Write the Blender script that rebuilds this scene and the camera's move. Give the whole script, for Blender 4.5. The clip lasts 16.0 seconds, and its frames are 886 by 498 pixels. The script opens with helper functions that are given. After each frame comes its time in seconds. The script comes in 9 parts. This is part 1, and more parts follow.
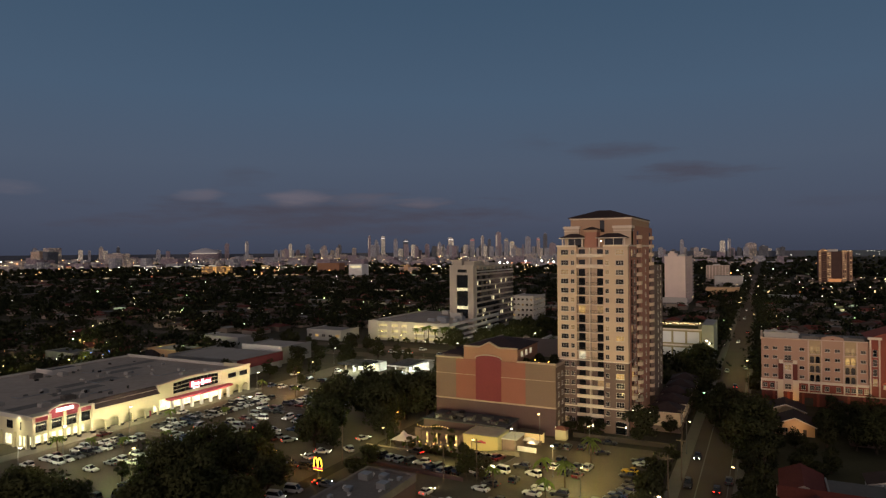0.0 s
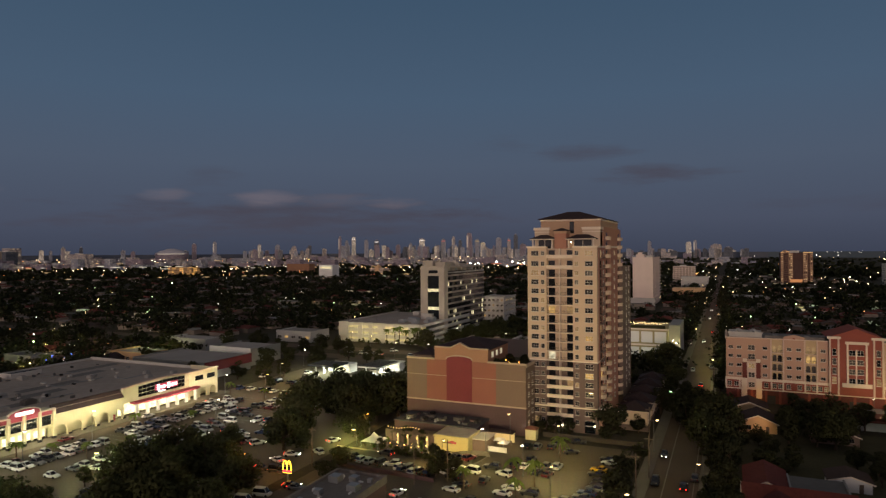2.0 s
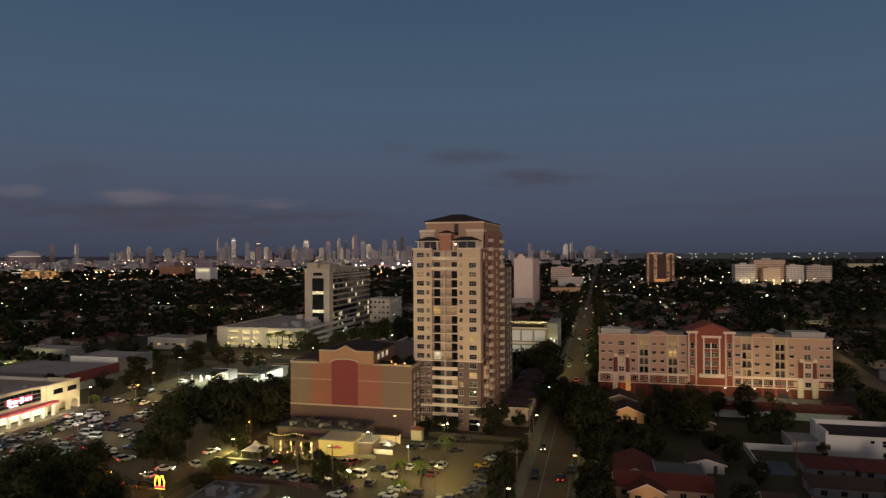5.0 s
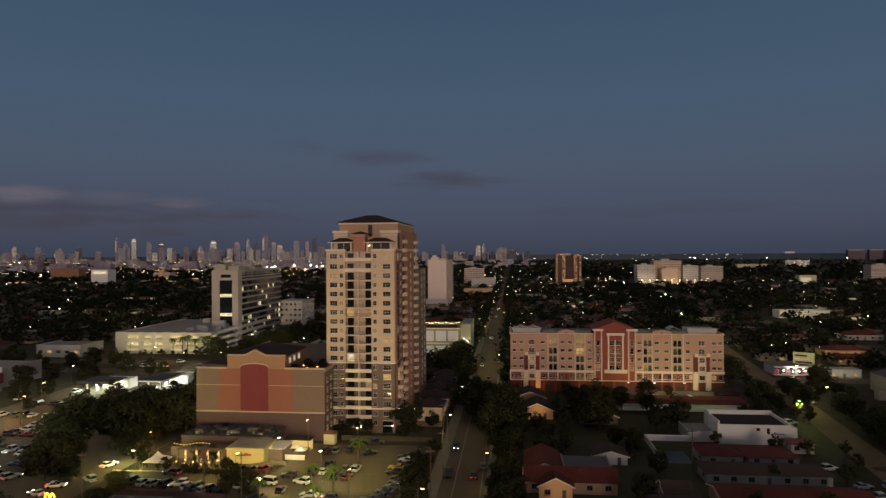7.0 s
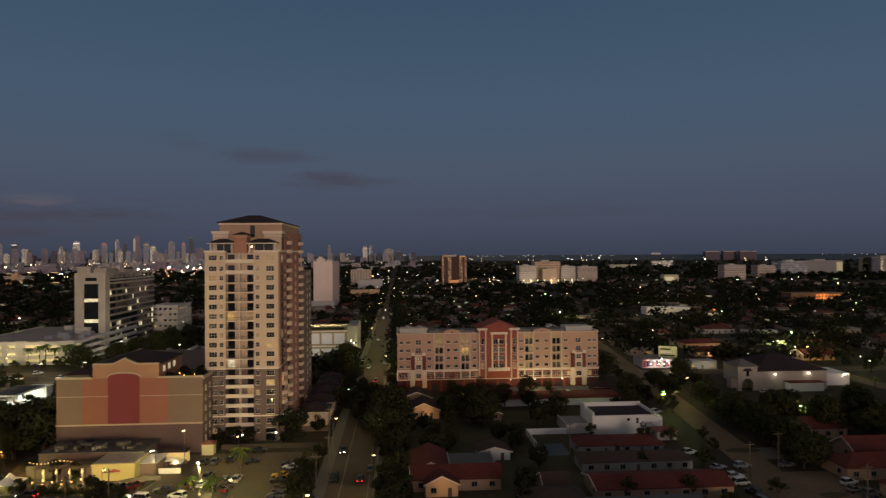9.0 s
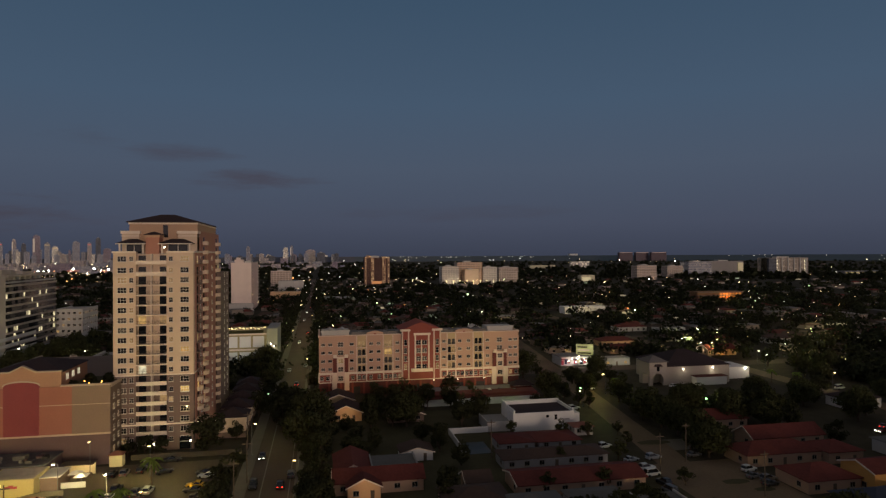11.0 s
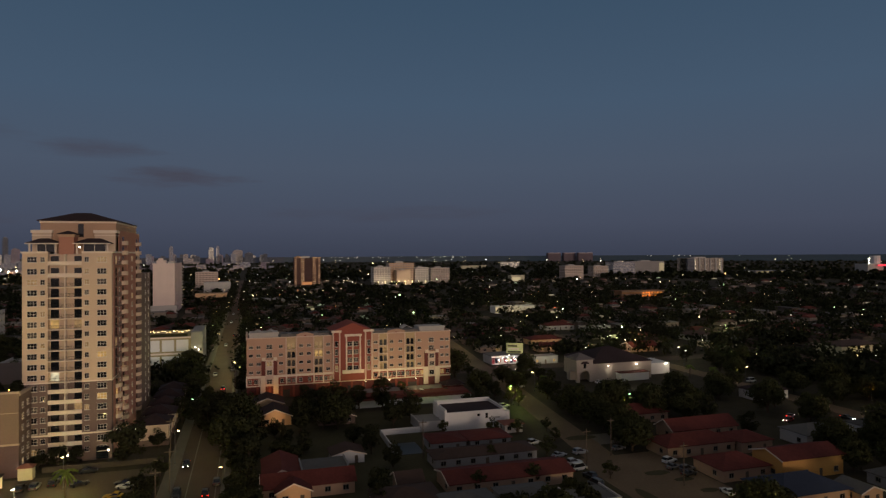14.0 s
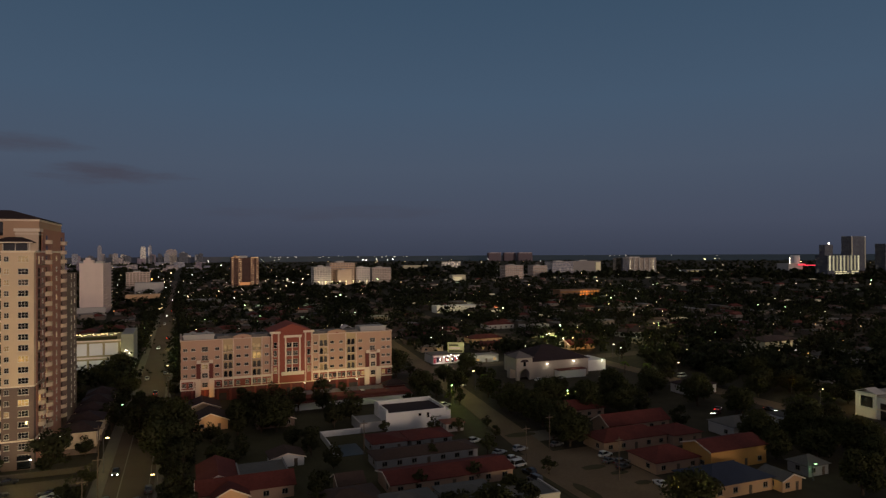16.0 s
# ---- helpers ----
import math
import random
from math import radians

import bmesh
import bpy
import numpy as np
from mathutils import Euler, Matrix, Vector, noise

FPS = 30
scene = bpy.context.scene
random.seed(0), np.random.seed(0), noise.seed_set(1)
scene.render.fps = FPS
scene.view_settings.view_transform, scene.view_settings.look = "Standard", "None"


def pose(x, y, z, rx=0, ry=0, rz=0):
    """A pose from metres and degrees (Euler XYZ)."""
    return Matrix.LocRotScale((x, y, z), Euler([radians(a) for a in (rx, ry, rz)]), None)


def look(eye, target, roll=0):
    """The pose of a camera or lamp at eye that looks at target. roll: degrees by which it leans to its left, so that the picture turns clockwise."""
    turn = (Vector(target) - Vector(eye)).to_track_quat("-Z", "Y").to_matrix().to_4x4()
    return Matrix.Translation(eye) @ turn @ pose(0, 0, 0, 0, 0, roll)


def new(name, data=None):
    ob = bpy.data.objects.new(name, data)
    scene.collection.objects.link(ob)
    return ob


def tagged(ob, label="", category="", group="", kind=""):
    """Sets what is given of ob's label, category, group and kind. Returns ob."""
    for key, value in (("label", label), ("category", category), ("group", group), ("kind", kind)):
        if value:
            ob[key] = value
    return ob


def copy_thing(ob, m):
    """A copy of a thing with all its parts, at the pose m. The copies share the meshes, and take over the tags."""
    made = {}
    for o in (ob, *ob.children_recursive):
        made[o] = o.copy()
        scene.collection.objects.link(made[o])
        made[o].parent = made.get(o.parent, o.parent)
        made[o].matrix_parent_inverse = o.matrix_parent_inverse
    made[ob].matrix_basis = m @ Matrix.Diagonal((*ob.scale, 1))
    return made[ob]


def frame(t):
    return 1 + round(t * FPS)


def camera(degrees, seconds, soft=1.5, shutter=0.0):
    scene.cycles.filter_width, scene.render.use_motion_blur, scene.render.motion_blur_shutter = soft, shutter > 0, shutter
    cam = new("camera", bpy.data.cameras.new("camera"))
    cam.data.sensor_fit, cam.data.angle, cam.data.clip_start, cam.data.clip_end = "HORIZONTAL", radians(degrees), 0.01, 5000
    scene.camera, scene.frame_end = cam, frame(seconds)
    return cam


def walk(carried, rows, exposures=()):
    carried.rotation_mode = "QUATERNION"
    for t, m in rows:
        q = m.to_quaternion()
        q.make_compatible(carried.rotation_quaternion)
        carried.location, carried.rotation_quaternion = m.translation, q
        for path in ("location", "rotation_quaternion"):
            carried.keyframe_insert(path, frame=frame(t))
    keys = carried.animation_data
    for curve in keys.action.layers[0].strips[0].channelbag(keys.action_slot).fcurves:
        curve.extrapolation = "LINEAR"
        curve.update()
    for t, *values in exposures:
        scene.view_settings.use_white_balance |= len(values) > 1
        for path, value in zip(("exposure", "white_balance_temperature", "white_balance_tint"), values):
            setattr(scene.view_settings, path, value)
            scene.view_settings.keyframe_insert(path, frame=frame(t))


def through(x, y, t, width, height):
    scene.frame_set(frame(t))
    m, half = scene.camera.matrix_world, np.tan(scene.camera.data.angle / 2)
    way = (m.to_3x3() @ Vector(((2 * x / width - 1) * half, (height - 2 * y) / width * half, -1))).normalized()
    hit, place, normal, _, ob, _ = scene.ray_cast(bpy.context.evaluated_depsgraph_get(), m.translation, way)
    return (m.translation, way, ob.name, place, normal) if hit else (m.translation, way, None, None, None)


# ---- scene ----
cam = camera(68.9, 16.0, soft=1.3, shutter=0.5)
PATH = [
    (0.0, pose(0, 0, 56, 90.11, 0.37, 26.30)),
    (0.5, pose(0, 0, 56, 90.13, 0.40, 25.81)),
    (1.0, pose(0, 0, 56, 90.16, 0.36, 25.36)),
    (1.5, pose(0, 0, 56, 90.17, 0.33, 24.78)),
    (2.0, pose(0, 0, 56, 90.17, 0.30, 23.73)),
    (2.5, pose(0, 0, 56, 90.19, 0.33, 22.10)),
    (3.0, pose(0, 0, 56, 90.21, 0.34, 20.46)),
    (3.5, pose(0, 0, 56, 90.21, 0.32, 18.81)),
    (4.0, pose(0, 0, 56, 90.25, 0.33, 17.14)),
    (4.2, pose(0, 0, 56, 90.26, 0.33, 16.48)),
    (6.3, pose(0, 0, 56, 90.31, 0.34, 8.80)),
    (6.5, pose(0, 0, 56, 90.32, 0.34, 8.08)),
    (7.0, pose(0, 0, 56, 90.34, 0.33, 6.02)),
    (7.5, pose(0, 0, 56, 90.35, 0.31, 3.78)),
    (8.0, pose(0, 0, 56, 90.38, 0.34, 1.28)),
    (8.5, pose(0, 0, 56, 90.38, 0.34, -1.34)),
    (9.0, pose(0, 0, 56, 90.40, 0.35, -3.98)),
    (9.5, pose(0, 0, 56, 90.42, 0.36, -6.63)),
    (10.0, pose(0, 0, 56, 90.44, 0.36, -9.16)),
    (10.2, pose(0, 0, 56, 90.44, 0.35, -9.62)),
    (12.3, pose(0, 0, 56, 90.46, 0.33, -12.68)),
    (12.5, pose(0, 0, 56, 90.46, 0.33, -13.10)),
    (13.0, pose(0, 0, 56, 90.46, 0.33, -14.35)),
    (13.5, pose(0, 0, 56, 90.46, 0.30, -15.60)),
    (14.0, pose(0, 0, 56, 90.45, 0.32, -16.83)),
    (14.5, pose(0, 0, 56, 90.43, 0.30, -18.07)),
    (15.0, pose(0, 0, 56, 90.42, 0.28, -19.36)),
    (15.5, pose(0, 0, 56, 90.40, 0.28, -20.68)),
    (16.0, pose(0, 0, 56, 90.40, 0.28, -22.01)),
]
walk(cam, PATH, ((0.0, 0.08), (4.0, 0.04), (10.0, -0.04), (16.0, -0.08)))

# ---- world and large lights ----
world = bpy.data.worlds.new("dusk")
scene.world = world
world.use_nodes = True
wt = world.node_tree
wt.nodes.clear()


def wnode(kind, **kw):
    n = wt.nodes.new(kind)
    for k, val in kw.items():
        n.inputs[k].default_value = val
    return n


def ramp_node(tree, stops):
    r = tree.nodes.new("ShaderNodeValToRGB")
    e = r.color_ramp.elements
    while len(e) < len(stops):
        e.new(0.5)
    for el, (p, c) in zip(e, stops):
        el.position, el.color = p, (*c, 1)
    return r


coord = wt.nodes.new("ShaderNodeTexCoord")
sep = wt.nodes.new("ShaderNodeSeparateXYZ")
wt.links.new(coord.outputs["Generated"], sep.inputs[0])
# elevation colours of the eastern dusk sky
zmap = wt.nodes.new("ShaderNodeMapRange")
zmap.inputs["From Min"].default_value, zmap.inputs["From Max"].default_value = -0.05, 0.55
wt.links.new(sep.outputs["Z"], zmap.inputs["Value"])
sky = ramp_node(wt, [(0.0, (0.040, 0.047, 0.073)), (0.083, (0.046, 0.054, 0.084)), (0.16, (0.063, 0.075, 0.114)),
                     (0.30, (0.071, 0.095, 0.142)), (0.46, (0.061, 0.099, 0.156)), (0.70, (0.045, 0.083, 0.137)),
                     (0.85, (0.070, 0.084, 0.100)), (1.0, (0.110, 0.104, 0.100))])
wt.links.new(zmap.outputs[0], sky.inputs[0])
# afterglow of the sunset low in the west, behind the camera
glow_y = wt.nodes.new("ShaderNodeMapRange")
glow_y.inputs["From Min"].default_value, glow_y.inputs["From Max"].default_value = 0.35, -0.95
wt.links.new(sep.outputs["Y"], glow_y.inputs["Value"])
glow_z = wt.nodes.new("ShaderNodeMapRange")
glow_z.inputs["From Min"].default_value, glow_z.inputs["From Max"].default_value = 0.72, 0.0
wt.links.new(sep.outputs["Z"], glow_z.inputs["Value"])
both = wt.nodes.new("ShaderNodeMath")
both.operation = "MULTIPLY"
wt.links.new(glow_y.outputs[0], both.inputs[0])
wt.links.new(glow_z.outputs[0], both.inputs[1])
warm = ramp_node(wt, [(0.0, (0, 0, 0)), (0.35, (0.06, 0.045, 0.05)), (1.0, (0.44, 0.31, 0.25))])
wt.links.new(both.outputs[0], warm.inputs[0])
# loose cloud wisps low over the city, each a ragged stretched patch
def wmath(op, p, q=None, r=None):
    n = wt.nodes.new("ShaderNodeMath")
    n.operation = op
    for i, val in enumerate((p, q, r)):
        if val is None:
            continue
        if isinstance(val, (int, float)):
            n.inputs[i].default_value = val
        else:
            wt.links.new(val, n.inputs[i])
    return n.outputs[0]


stretch = wt.nodes.new("ShaderNodeMapping")
stretch.inputs["Scale"].default_value = (5, 5, 30)
wt.links.new(coord.outputs["Generated"], stretch.inputs[0])
rag = wnode("ShaderNodeTexNoise", Scale=2.2, Detail=6.0, Roughness=0.6)
wt.links.new(stretch.outputs[0], rag.inputs["Vector"])
azim = wmath("ARCTAN2", wmath("MULTIPLY", sep.outputs["X"], -57.3), wmath("MULTIPLY", sep.outputs["Y"], 57.3))
elev = wmath("ARCSINE", sep.outputs["Z"])


def wisp(below, az, el, wide, high, rgb, most):
    u = wmath("MULTIPLY", wmath("SUBTRACT", azim, radians(az)), 57.3 / wide)
    w = wmath("MULTIPLY", wmath("SUBTRACT", elev, radians(el)), 57.3 / high)
    d = wmath("ADD", wmath("MULTIPLY", u, u), wmath("MULTIPLY", w, w))
    d = wmath("ADD", d, wmath("MULTIPLY_ADD", rag.outputs["Fac"], -6.5, 3.3))
    fade = wt.nodes.new("ShaderNodeMapRange")
    fade.interpolation_type = "SMOOTHSTEP"
    fade.inputs["From Min"].default_value, fade.inputs["From Max"].default_value = 2.2, -1.3
    fade.inputs["To Max"].default_value = most
    wt.links.new(d, fade.inputs["Value"])
    mx = wt.nodes.new("ShaderNodeMix")
    mx.data_type = "RGBA"
    mx.inputs["B"].default_value = (*rgb, 1)
    wt.links.new(fade.outputs[0], mx.inputs["Factor"])
    wt.links.new(below, mx.inputs["A"])
    return mx.outputs["Result"]


DIMCLOUD, PALECLOUD = (0.060, 0.056, 0.077), (0.145, 0.130, 0.160)
cloudy = sky.outputs[0]
for az, el, wide, high, rgb, most in ((37, 2.9, 15, 1.6, DIMCLOUD, 0.8), (31, 3.7, 8, 0.9, DIMCLOUD, 0.6), (18.0, 9.1, 2.4, 0.7, DIMCLOUD, 0.35), (11.8, 8.4, 3.4, 0.8, DIMCLOUD, 0.6), (5.6, 6.4, 4.6, 0.75, DIMCLOUD, 0.8),
                                      (39.1, 4.5, 2.4, 0.55, PALECLOUD, 0.75), (33, 4.4, 3.0, 0.5, PALECLOUD, 0.4), (28.2, 4.2, 2.6, 0.5, PALECLOUD, 0.6), (46.9, 4.7, 1.6, 0.4, PALECLOUD, 0.5), (60, 4.9, 2.0, 0.5, PALECLOUD, 0.4),
                                      (43.5, 6.2, 2.4, 0.7, DIMCLOUD, 0.35), (-12, 3.6, 9, 0.6, DIMCLOUD, 0.3)):
    cloudy = wisp(cloudy, az, el, wide, high, rgb, most)
addn = wt.nodes.new("ShaderNodeMix")
addn.data_type, addn.blend_type = "RGBA", "ADD"
addn.inputs["Factor"].default_value = 1
wt.links.new(cloudy, addn.inputs["A"])
wt.links.new(warm.outputs[0], addn.inputs["B"])
bg = wt.nodes.new("ShaderNodeBackground")
wt.links.new(addn.outputs["Result"], bg.inputs[0])
wout = wt.nodes.new("ShaderNodeOutputWorld")
wt.links.new(bg.outputs[0], wout.inputs[0])

# the low western glow as a very wide, weak sun
sun = bpy.data.lights.new("afterglow", "SUN")
sun.energy, sun.angle, sun.color = 0.84, radians(12), (1.0, 0.76, 0.60)
new("afterglow", sun).matrix_basis = look((28, -100, 6.5), (0, 0, 0))


def light(x, y, z, watts, rgb=(1.0, 0.80, 0.45), size=0.25):
    d = bpy.data.lights.new("lamp_light", "POINT")
    d.energy, d.color, d.shadow_soft_size = watts, rgb, size
    new("lamp_light", d).location = (x, y, z)


def wash(x, y, z, tx, ty, tz, sx, sy, watts, rgb):
    """A strip of lamps, under an eave or canopy or set free before a front."""
    d = bpy.data.lights.new("strip_light", "AREA")
    d.energy, d.color, d.shape, d.size, d.size_y = watts, rgb, "RECTANGLE", sx, sy
    new("strip_light", d).matrix_basis = look((x, y, z), (tx, ty, tz))


AMBER, SODIUM, LEDW, WARM, PALE = (1.0, 0.78, 0.28), (1.0, 0.42, 0.10), (0.85, 0.93, 1.0), (1.0, 0.62, 0.28), (1.0, 0.90, 0.66)
# shopping centre frontage
wash(-181.5, 122, 5.2, -186, 122, 1.0, 18, 0.4, 800, (1.0, 0.90, 0.54))
# The two strips at 13.5 m are added in the air; no fixture carries them.
wash(-178, 122, 13.5, -186, 122, 5, 18, 0.5, 110, (1.0, 0.90, 0.54))
wash(-180, 144, 7.2, -186, 144, 2.0, 22, 0.4, 1050, (1.0, 0.90, 0.50))
wash(-181, 172, 4.2, -186, 172, 1.0, 26, 0.4, 1250, (1.0, 0.90, 0.54))
wash(-177, 174, 13.5, -186, 174, 5, 38, 0.5, 330, (1.0, 0.90, 0.55))
wash(-192, 108.5, 5.5, -192, 112.5, 1, 0.4, 10, 260, (1.0, 0.9, 0.50))
# petrol station canopies
wash(-170, 249, 4.7, -170, 249, 0, 12, 8, 2600, (0.85, 1.0, 0.75))
wash(-146, 256, 4.7, -146, 256, 0, 10, 16, 5500, (0.9, 1.0, 0.85))

# ---- materials ----
def base_tree(name):
    m = bpy.data.materials.new(name)
    m.use_nodes = True
    t = m.node_tree
    return m, t, t.nodes["Principled BSDF"]


def paint(name, rgb, rough=0.75, vary=0.18, coarse=0.12, fine=2.5, bump=0.15, metal=0.0, rnd=0.0, island=False, spec=0.12):
    """Colour with coarse stains and fine grain, a little relief, and an optional shift from piece to piece."""
    m, t, b = base_tree(name)
    N, L = t.nodes.new, t.links.new
    tc = N("ShaderNodeTexCoord")
    a, c = N("ShaderNodeTexNoise"), N("ShaderNodeTexNoise")
    a.inputs["Scale"].default_value, a.inputs["Detail"].default_value = coarse, 3
    c.inputs["Scale"].default_value, c.inputs["Detail"].default_value = fine, 4
    for n in (a, c):
        L(tc.outputs["Object"], n.inputs["Vector"])
    add = N("ShaderNodeMath")
    add.operation = "ADD"
    L(a.outputs["Fac"], add.inputs[0])
    L(c.outputs["Fac"], add.inputs[1])
    val = add.outputs[0]
    if rnd:
        src = N("ShaderNodeNewGeometry").outputs["Random Per Island"] if island else N("ShaderNodeObjectInfo").outputs["Random"]
        mr = N("ShaderNodeMath")
        mr.operation = "MULTIPLY_ADD"
        L(src, mr.inputs[0])
        mr.inputs[1].default_value = rnd / max(vary, 0.01)
        L(val, mr.inputs[2])
        sb = N("ShaderNodeMath")
        sb.operation = "SUBTRACT"
        L(mr.outputs[0], sb.inputs[0])
        sb.inputs[1].default_value = 0.5 * rnd / max(vary, 0.01)
        val = sb.outputs[0]
    k = N("ShaderNodeMath")
    k.operation = "MULTIPLY_ADD"
    L(val, k.inputs[0])
    k.inputs[1].default_value, k.inputs[2].default_value = 2 * vary, 1 - 2 * vary
    mx = N("ShaderNodeVectorMath")
    mx.operation = "SCALE"
    mx.inputs[0].default_value = rgb
    L(k.outputs[0], mx.inputs["Scale"])
    L(mx.outputs[0], b.inputs["Base Color"])
    b.inputs["Roughness"].default_value, b.inputs["Metallic"].default_value = rough, metal
    b.inputs["Specular IOR Level"].default_value = spec
    if bump:
        bp = N("ShaderNodeBump")
        bp.inputs["Strength"].default_value, bp.inputs["Distance"].default_value = bump, 0.03
        L(c.outputs["Fac"], bp.inputs["Height"])
        L(bp.outputs[0], b.inputs["Normal"])
    return m


def leafy(name, rgb, through=0.4, **kw):
    """Foliage that lets part of the light through its leaves."""
    m = paint(name, rgb, bump=0, rnd=0.2, island=True, spec=0.03, **kw)
    t = m.node_tree
    b = t.nodes["Principled BSDF"]
    tl, mx = t.nodes.new("ShaderNodeBsdfTranslucent"), t.nodes.new("ShaderNodeMixShader")
    t.links.new(b.inputs["Base Color"].links[0].from_socket, tl.inputs["Color"])
    mx.inputs[0].default_value = through
    t.links.new(b.outputs[0], mx.inputs[1])
    t.links.new(tl.outputs[0], mx.inputs[2])
    t.links.new(mx.outputs[0], t.nodes["Material Output"].inputs["Surface"])
    return m


def shine(name, rgb, strength, vary=0.0, body=0.5):
    """Something that gives off light; vary: from one to the next."""
    m, t, b = base_tree(name)
    b.inputs["Base Color"].default_value = (*[body * c for c in rgb], 1)
    b.inputs["Emission Color"].default_value = (*rgb, 1)
    b.inputs["Emission Strength"].default_value = strength
    if vary:
        oi, mr = t.nodes.new("ShaderNodeObjectInfo"), t.nodes.new("ShaderNodeMapRange")
        mr.inputs["To Min"].default_value, mr.inputs["To Max"].default_value = strength * (1 - vary), strength * (1 + vary)
        t.links.new(oi.outputs["Random"], mr.inputs["Value"])
        t.links.new(mr.outputs[0], b.inputs["Emission Strength"])
    return m


def far_bulb(name, rgb, strength):
    """Lamps joined in one mesh: a few bright ones among many dim."""
    m, t, b = base_tree(name)
    g, pw, mu = t.nodes.new("ShaderNodeNewGeometry"), t.nodes.new("ShaderNodeMath"), t.nodes.new("ShaderNodeMath")
    pw.operation, mu.operation = "POWER", "MULTIPLY_ADD"
    pw.inputs[1].default_value = 2.2
    mu.inputs[1].default_value, mu.inputs[2].default_value = strength, 0.12 * strength
    t.links.new(g.outputs["Random Per Island"], pw.inputs[0])
    t.links.new(pw.outputs[0], mu.inputs[0])
    t.links.new(mu.outputs[0], b.inputs["Emission Strength"])
    b.inputs["Base Color"].default_value = (0.1, 0.1, 0.1, 1)
    b.inputs["Emission Color"].default_value = (*rgb, 1)
    return m


def lit_room(name, rgb, strength):
    """A window with a lit room and curtains behind it."""
    m, t, b = base_tree(name)
    N, L = t.nodes.new, t.links.new
    tc, n, r = N("ShaderNodeTexCoord"), N("ShaderNodeTexNoise"), N("ShaderNodeMapRange")
    n.inputs["Scale"].default_value, n.inputs["Detail"].default_value = 0.9, 1
    oi, ad = N("ShaderNodeObjectInfo"), N("ShaderNodeVectorMath")
    L(tc.outputs["Object"], ad.inputs[0])
    L(oi.outputs["Location"], ad.inputs[1])
    L(ad.outputs[0], n.inputs["Vector"])
    L(n.outputs["Fac"], r.inputs["Value"])
    r.inputs["From Min"].default_value, r.inputs["From Max"].default_value = 0.3, 0.7
    r.inputs["To Min"].default_value, r.inputs["To Max"].default_value = 0.55 * strength, 1.25 * strength
    L(r.outputs[0], b.inputs["Emission Strength"])
    b.inputs["Base Color"].default_value = (0.1, 0.08, 0.05, 1)
    b.inputs["Emission Color"].default_value = (*rgb, 1)
    b.inputs["Roughness"].default_value = 0.15
    return m


def city_face(name, rgb, lit, share, strength, w=3.4, h=3.6):
    """Far facade whose single windows cannot be told apart: rows of lit and dark rooms."""
    m, t, b = base_tree(name)
    N, L = t.nodes.new, t.links.new
    tc, sp, ad, cb = N("ShaderNodeTexCoord"), N("ShaderNodeSeparateXYZ"), N("ShaderNodeMath"), N("ShaderNodeCombineXYZ")
    L(tc.outputs["Object"], sp.inputs[0])
    ad.operation = "ADD"
    L(sp.outputs["X"], ad.inputs[0])
    L(sp.outputs["Y"], ad.inputs[1])
    L(ad.outputs[0], cb.inputs[0])
    L(sp.outputs["Z"], cb.inputs[1])
    br = N("ShaderNodeTexBrick")
    br.offset, br.squash = 0.0, 1.0
    for k, val in (("Scale", 1.0), ("Brick Width", w), ("Row Height", h), ("Mortar Size", 0.55), ("Bias", share)):
        br.inputs[k].default_value = val
    br.inputs["Color1"].default_value, br.inputs["Color2"].default_value, br.inputs["Mortar"].default_value = (0, 0, 0, 1), (1, 1, 1, 1), (0, 0, 0, 1)
    L(cb.outputs[0], br.inputs["Vector"])
    ns, mp = N("ShaderNodeTexNoise"), N("ShaderNodeMath")
    ns.inputs["Scale"].default_value = 0.05
    L(tc.outputs["Object"], ns.inputs["Vector"])
    mp.operation = "POWER"
    L(br.outputs["Color"], mp.inputs[0])
    mp.inputs[1].default_value = 3.0
    mu = N("ShaderNodeMath")
    mu.operation = "MULTIPLY"
    L(mp.outputs[0], mu.inputs[0])
    mu.inputs[1].default_value = strength
    L(mu.outputs[0], b.inputs["Emission Strength"])
    b.inputs["Emission Color"].default_value = (*lit, 1)
    mixc = N("ShaderNodeMix")
    mixc.data_type = "RGBA"
    mixc.inputs["A"].default_value = (*[c * 0.75 for c in rgb], 1)
    mixc.inputs["B"].default_value = (*[c * 1.25 for c in rgb], 1)
    L(ns.outputs["Fac"], mixc.inputs["Factor"])
    pane = N("ShaderNodeMix")
    pane.data_type = "RGBA"
    pane.inputs["A"].default_value = (*[c * 0.4 for c in rgb], 1)
    L(mixc.outputs["Result"], pane.inputs["B"])
    L(br.outputs["Fac"], pane.inputs["Factor"])
    L(pane.outputs["Result"], b.inputs["Base Color"])
    b.inputs["Roughness"].default_value = 0.6
    return m


CREAM = paint("cream_stucco", (0.62, 0.475, 0.35), vary=0.08)
MAUVE = paint("mauve_stucco", (0.182, 0.128, 0.112), vary=0.10)
PEACHDIM = paint("dull_peach_stucco", (0.46, 0.30, 0.20), vary=0.08)
BRICKRED = paint("terracotta_stucco", (0.42, 0.205, 0.15), vary=0.10)
TERRA = paint("salmon_stucco", (0.255, 0.108, 0.082), vary=0.10)
SALMON = paint("peach_stucco", (0.52, 0.378, 0.232), vary=0.10)
DARKRED = paint("maroon_stucco", (0.180, 0.042, 0.050), vary=0.10)
TAUPE = paint("taupe_stucco", (0.185, 0.132, 0.106), vary=0.10)
PLUM = paint("plum_stucco", (0.105, 0.068, 0.072), vary=0.14)
TRIM = paint("pale_trim", (0.78, 0.66, 0.54), vary=0.06)
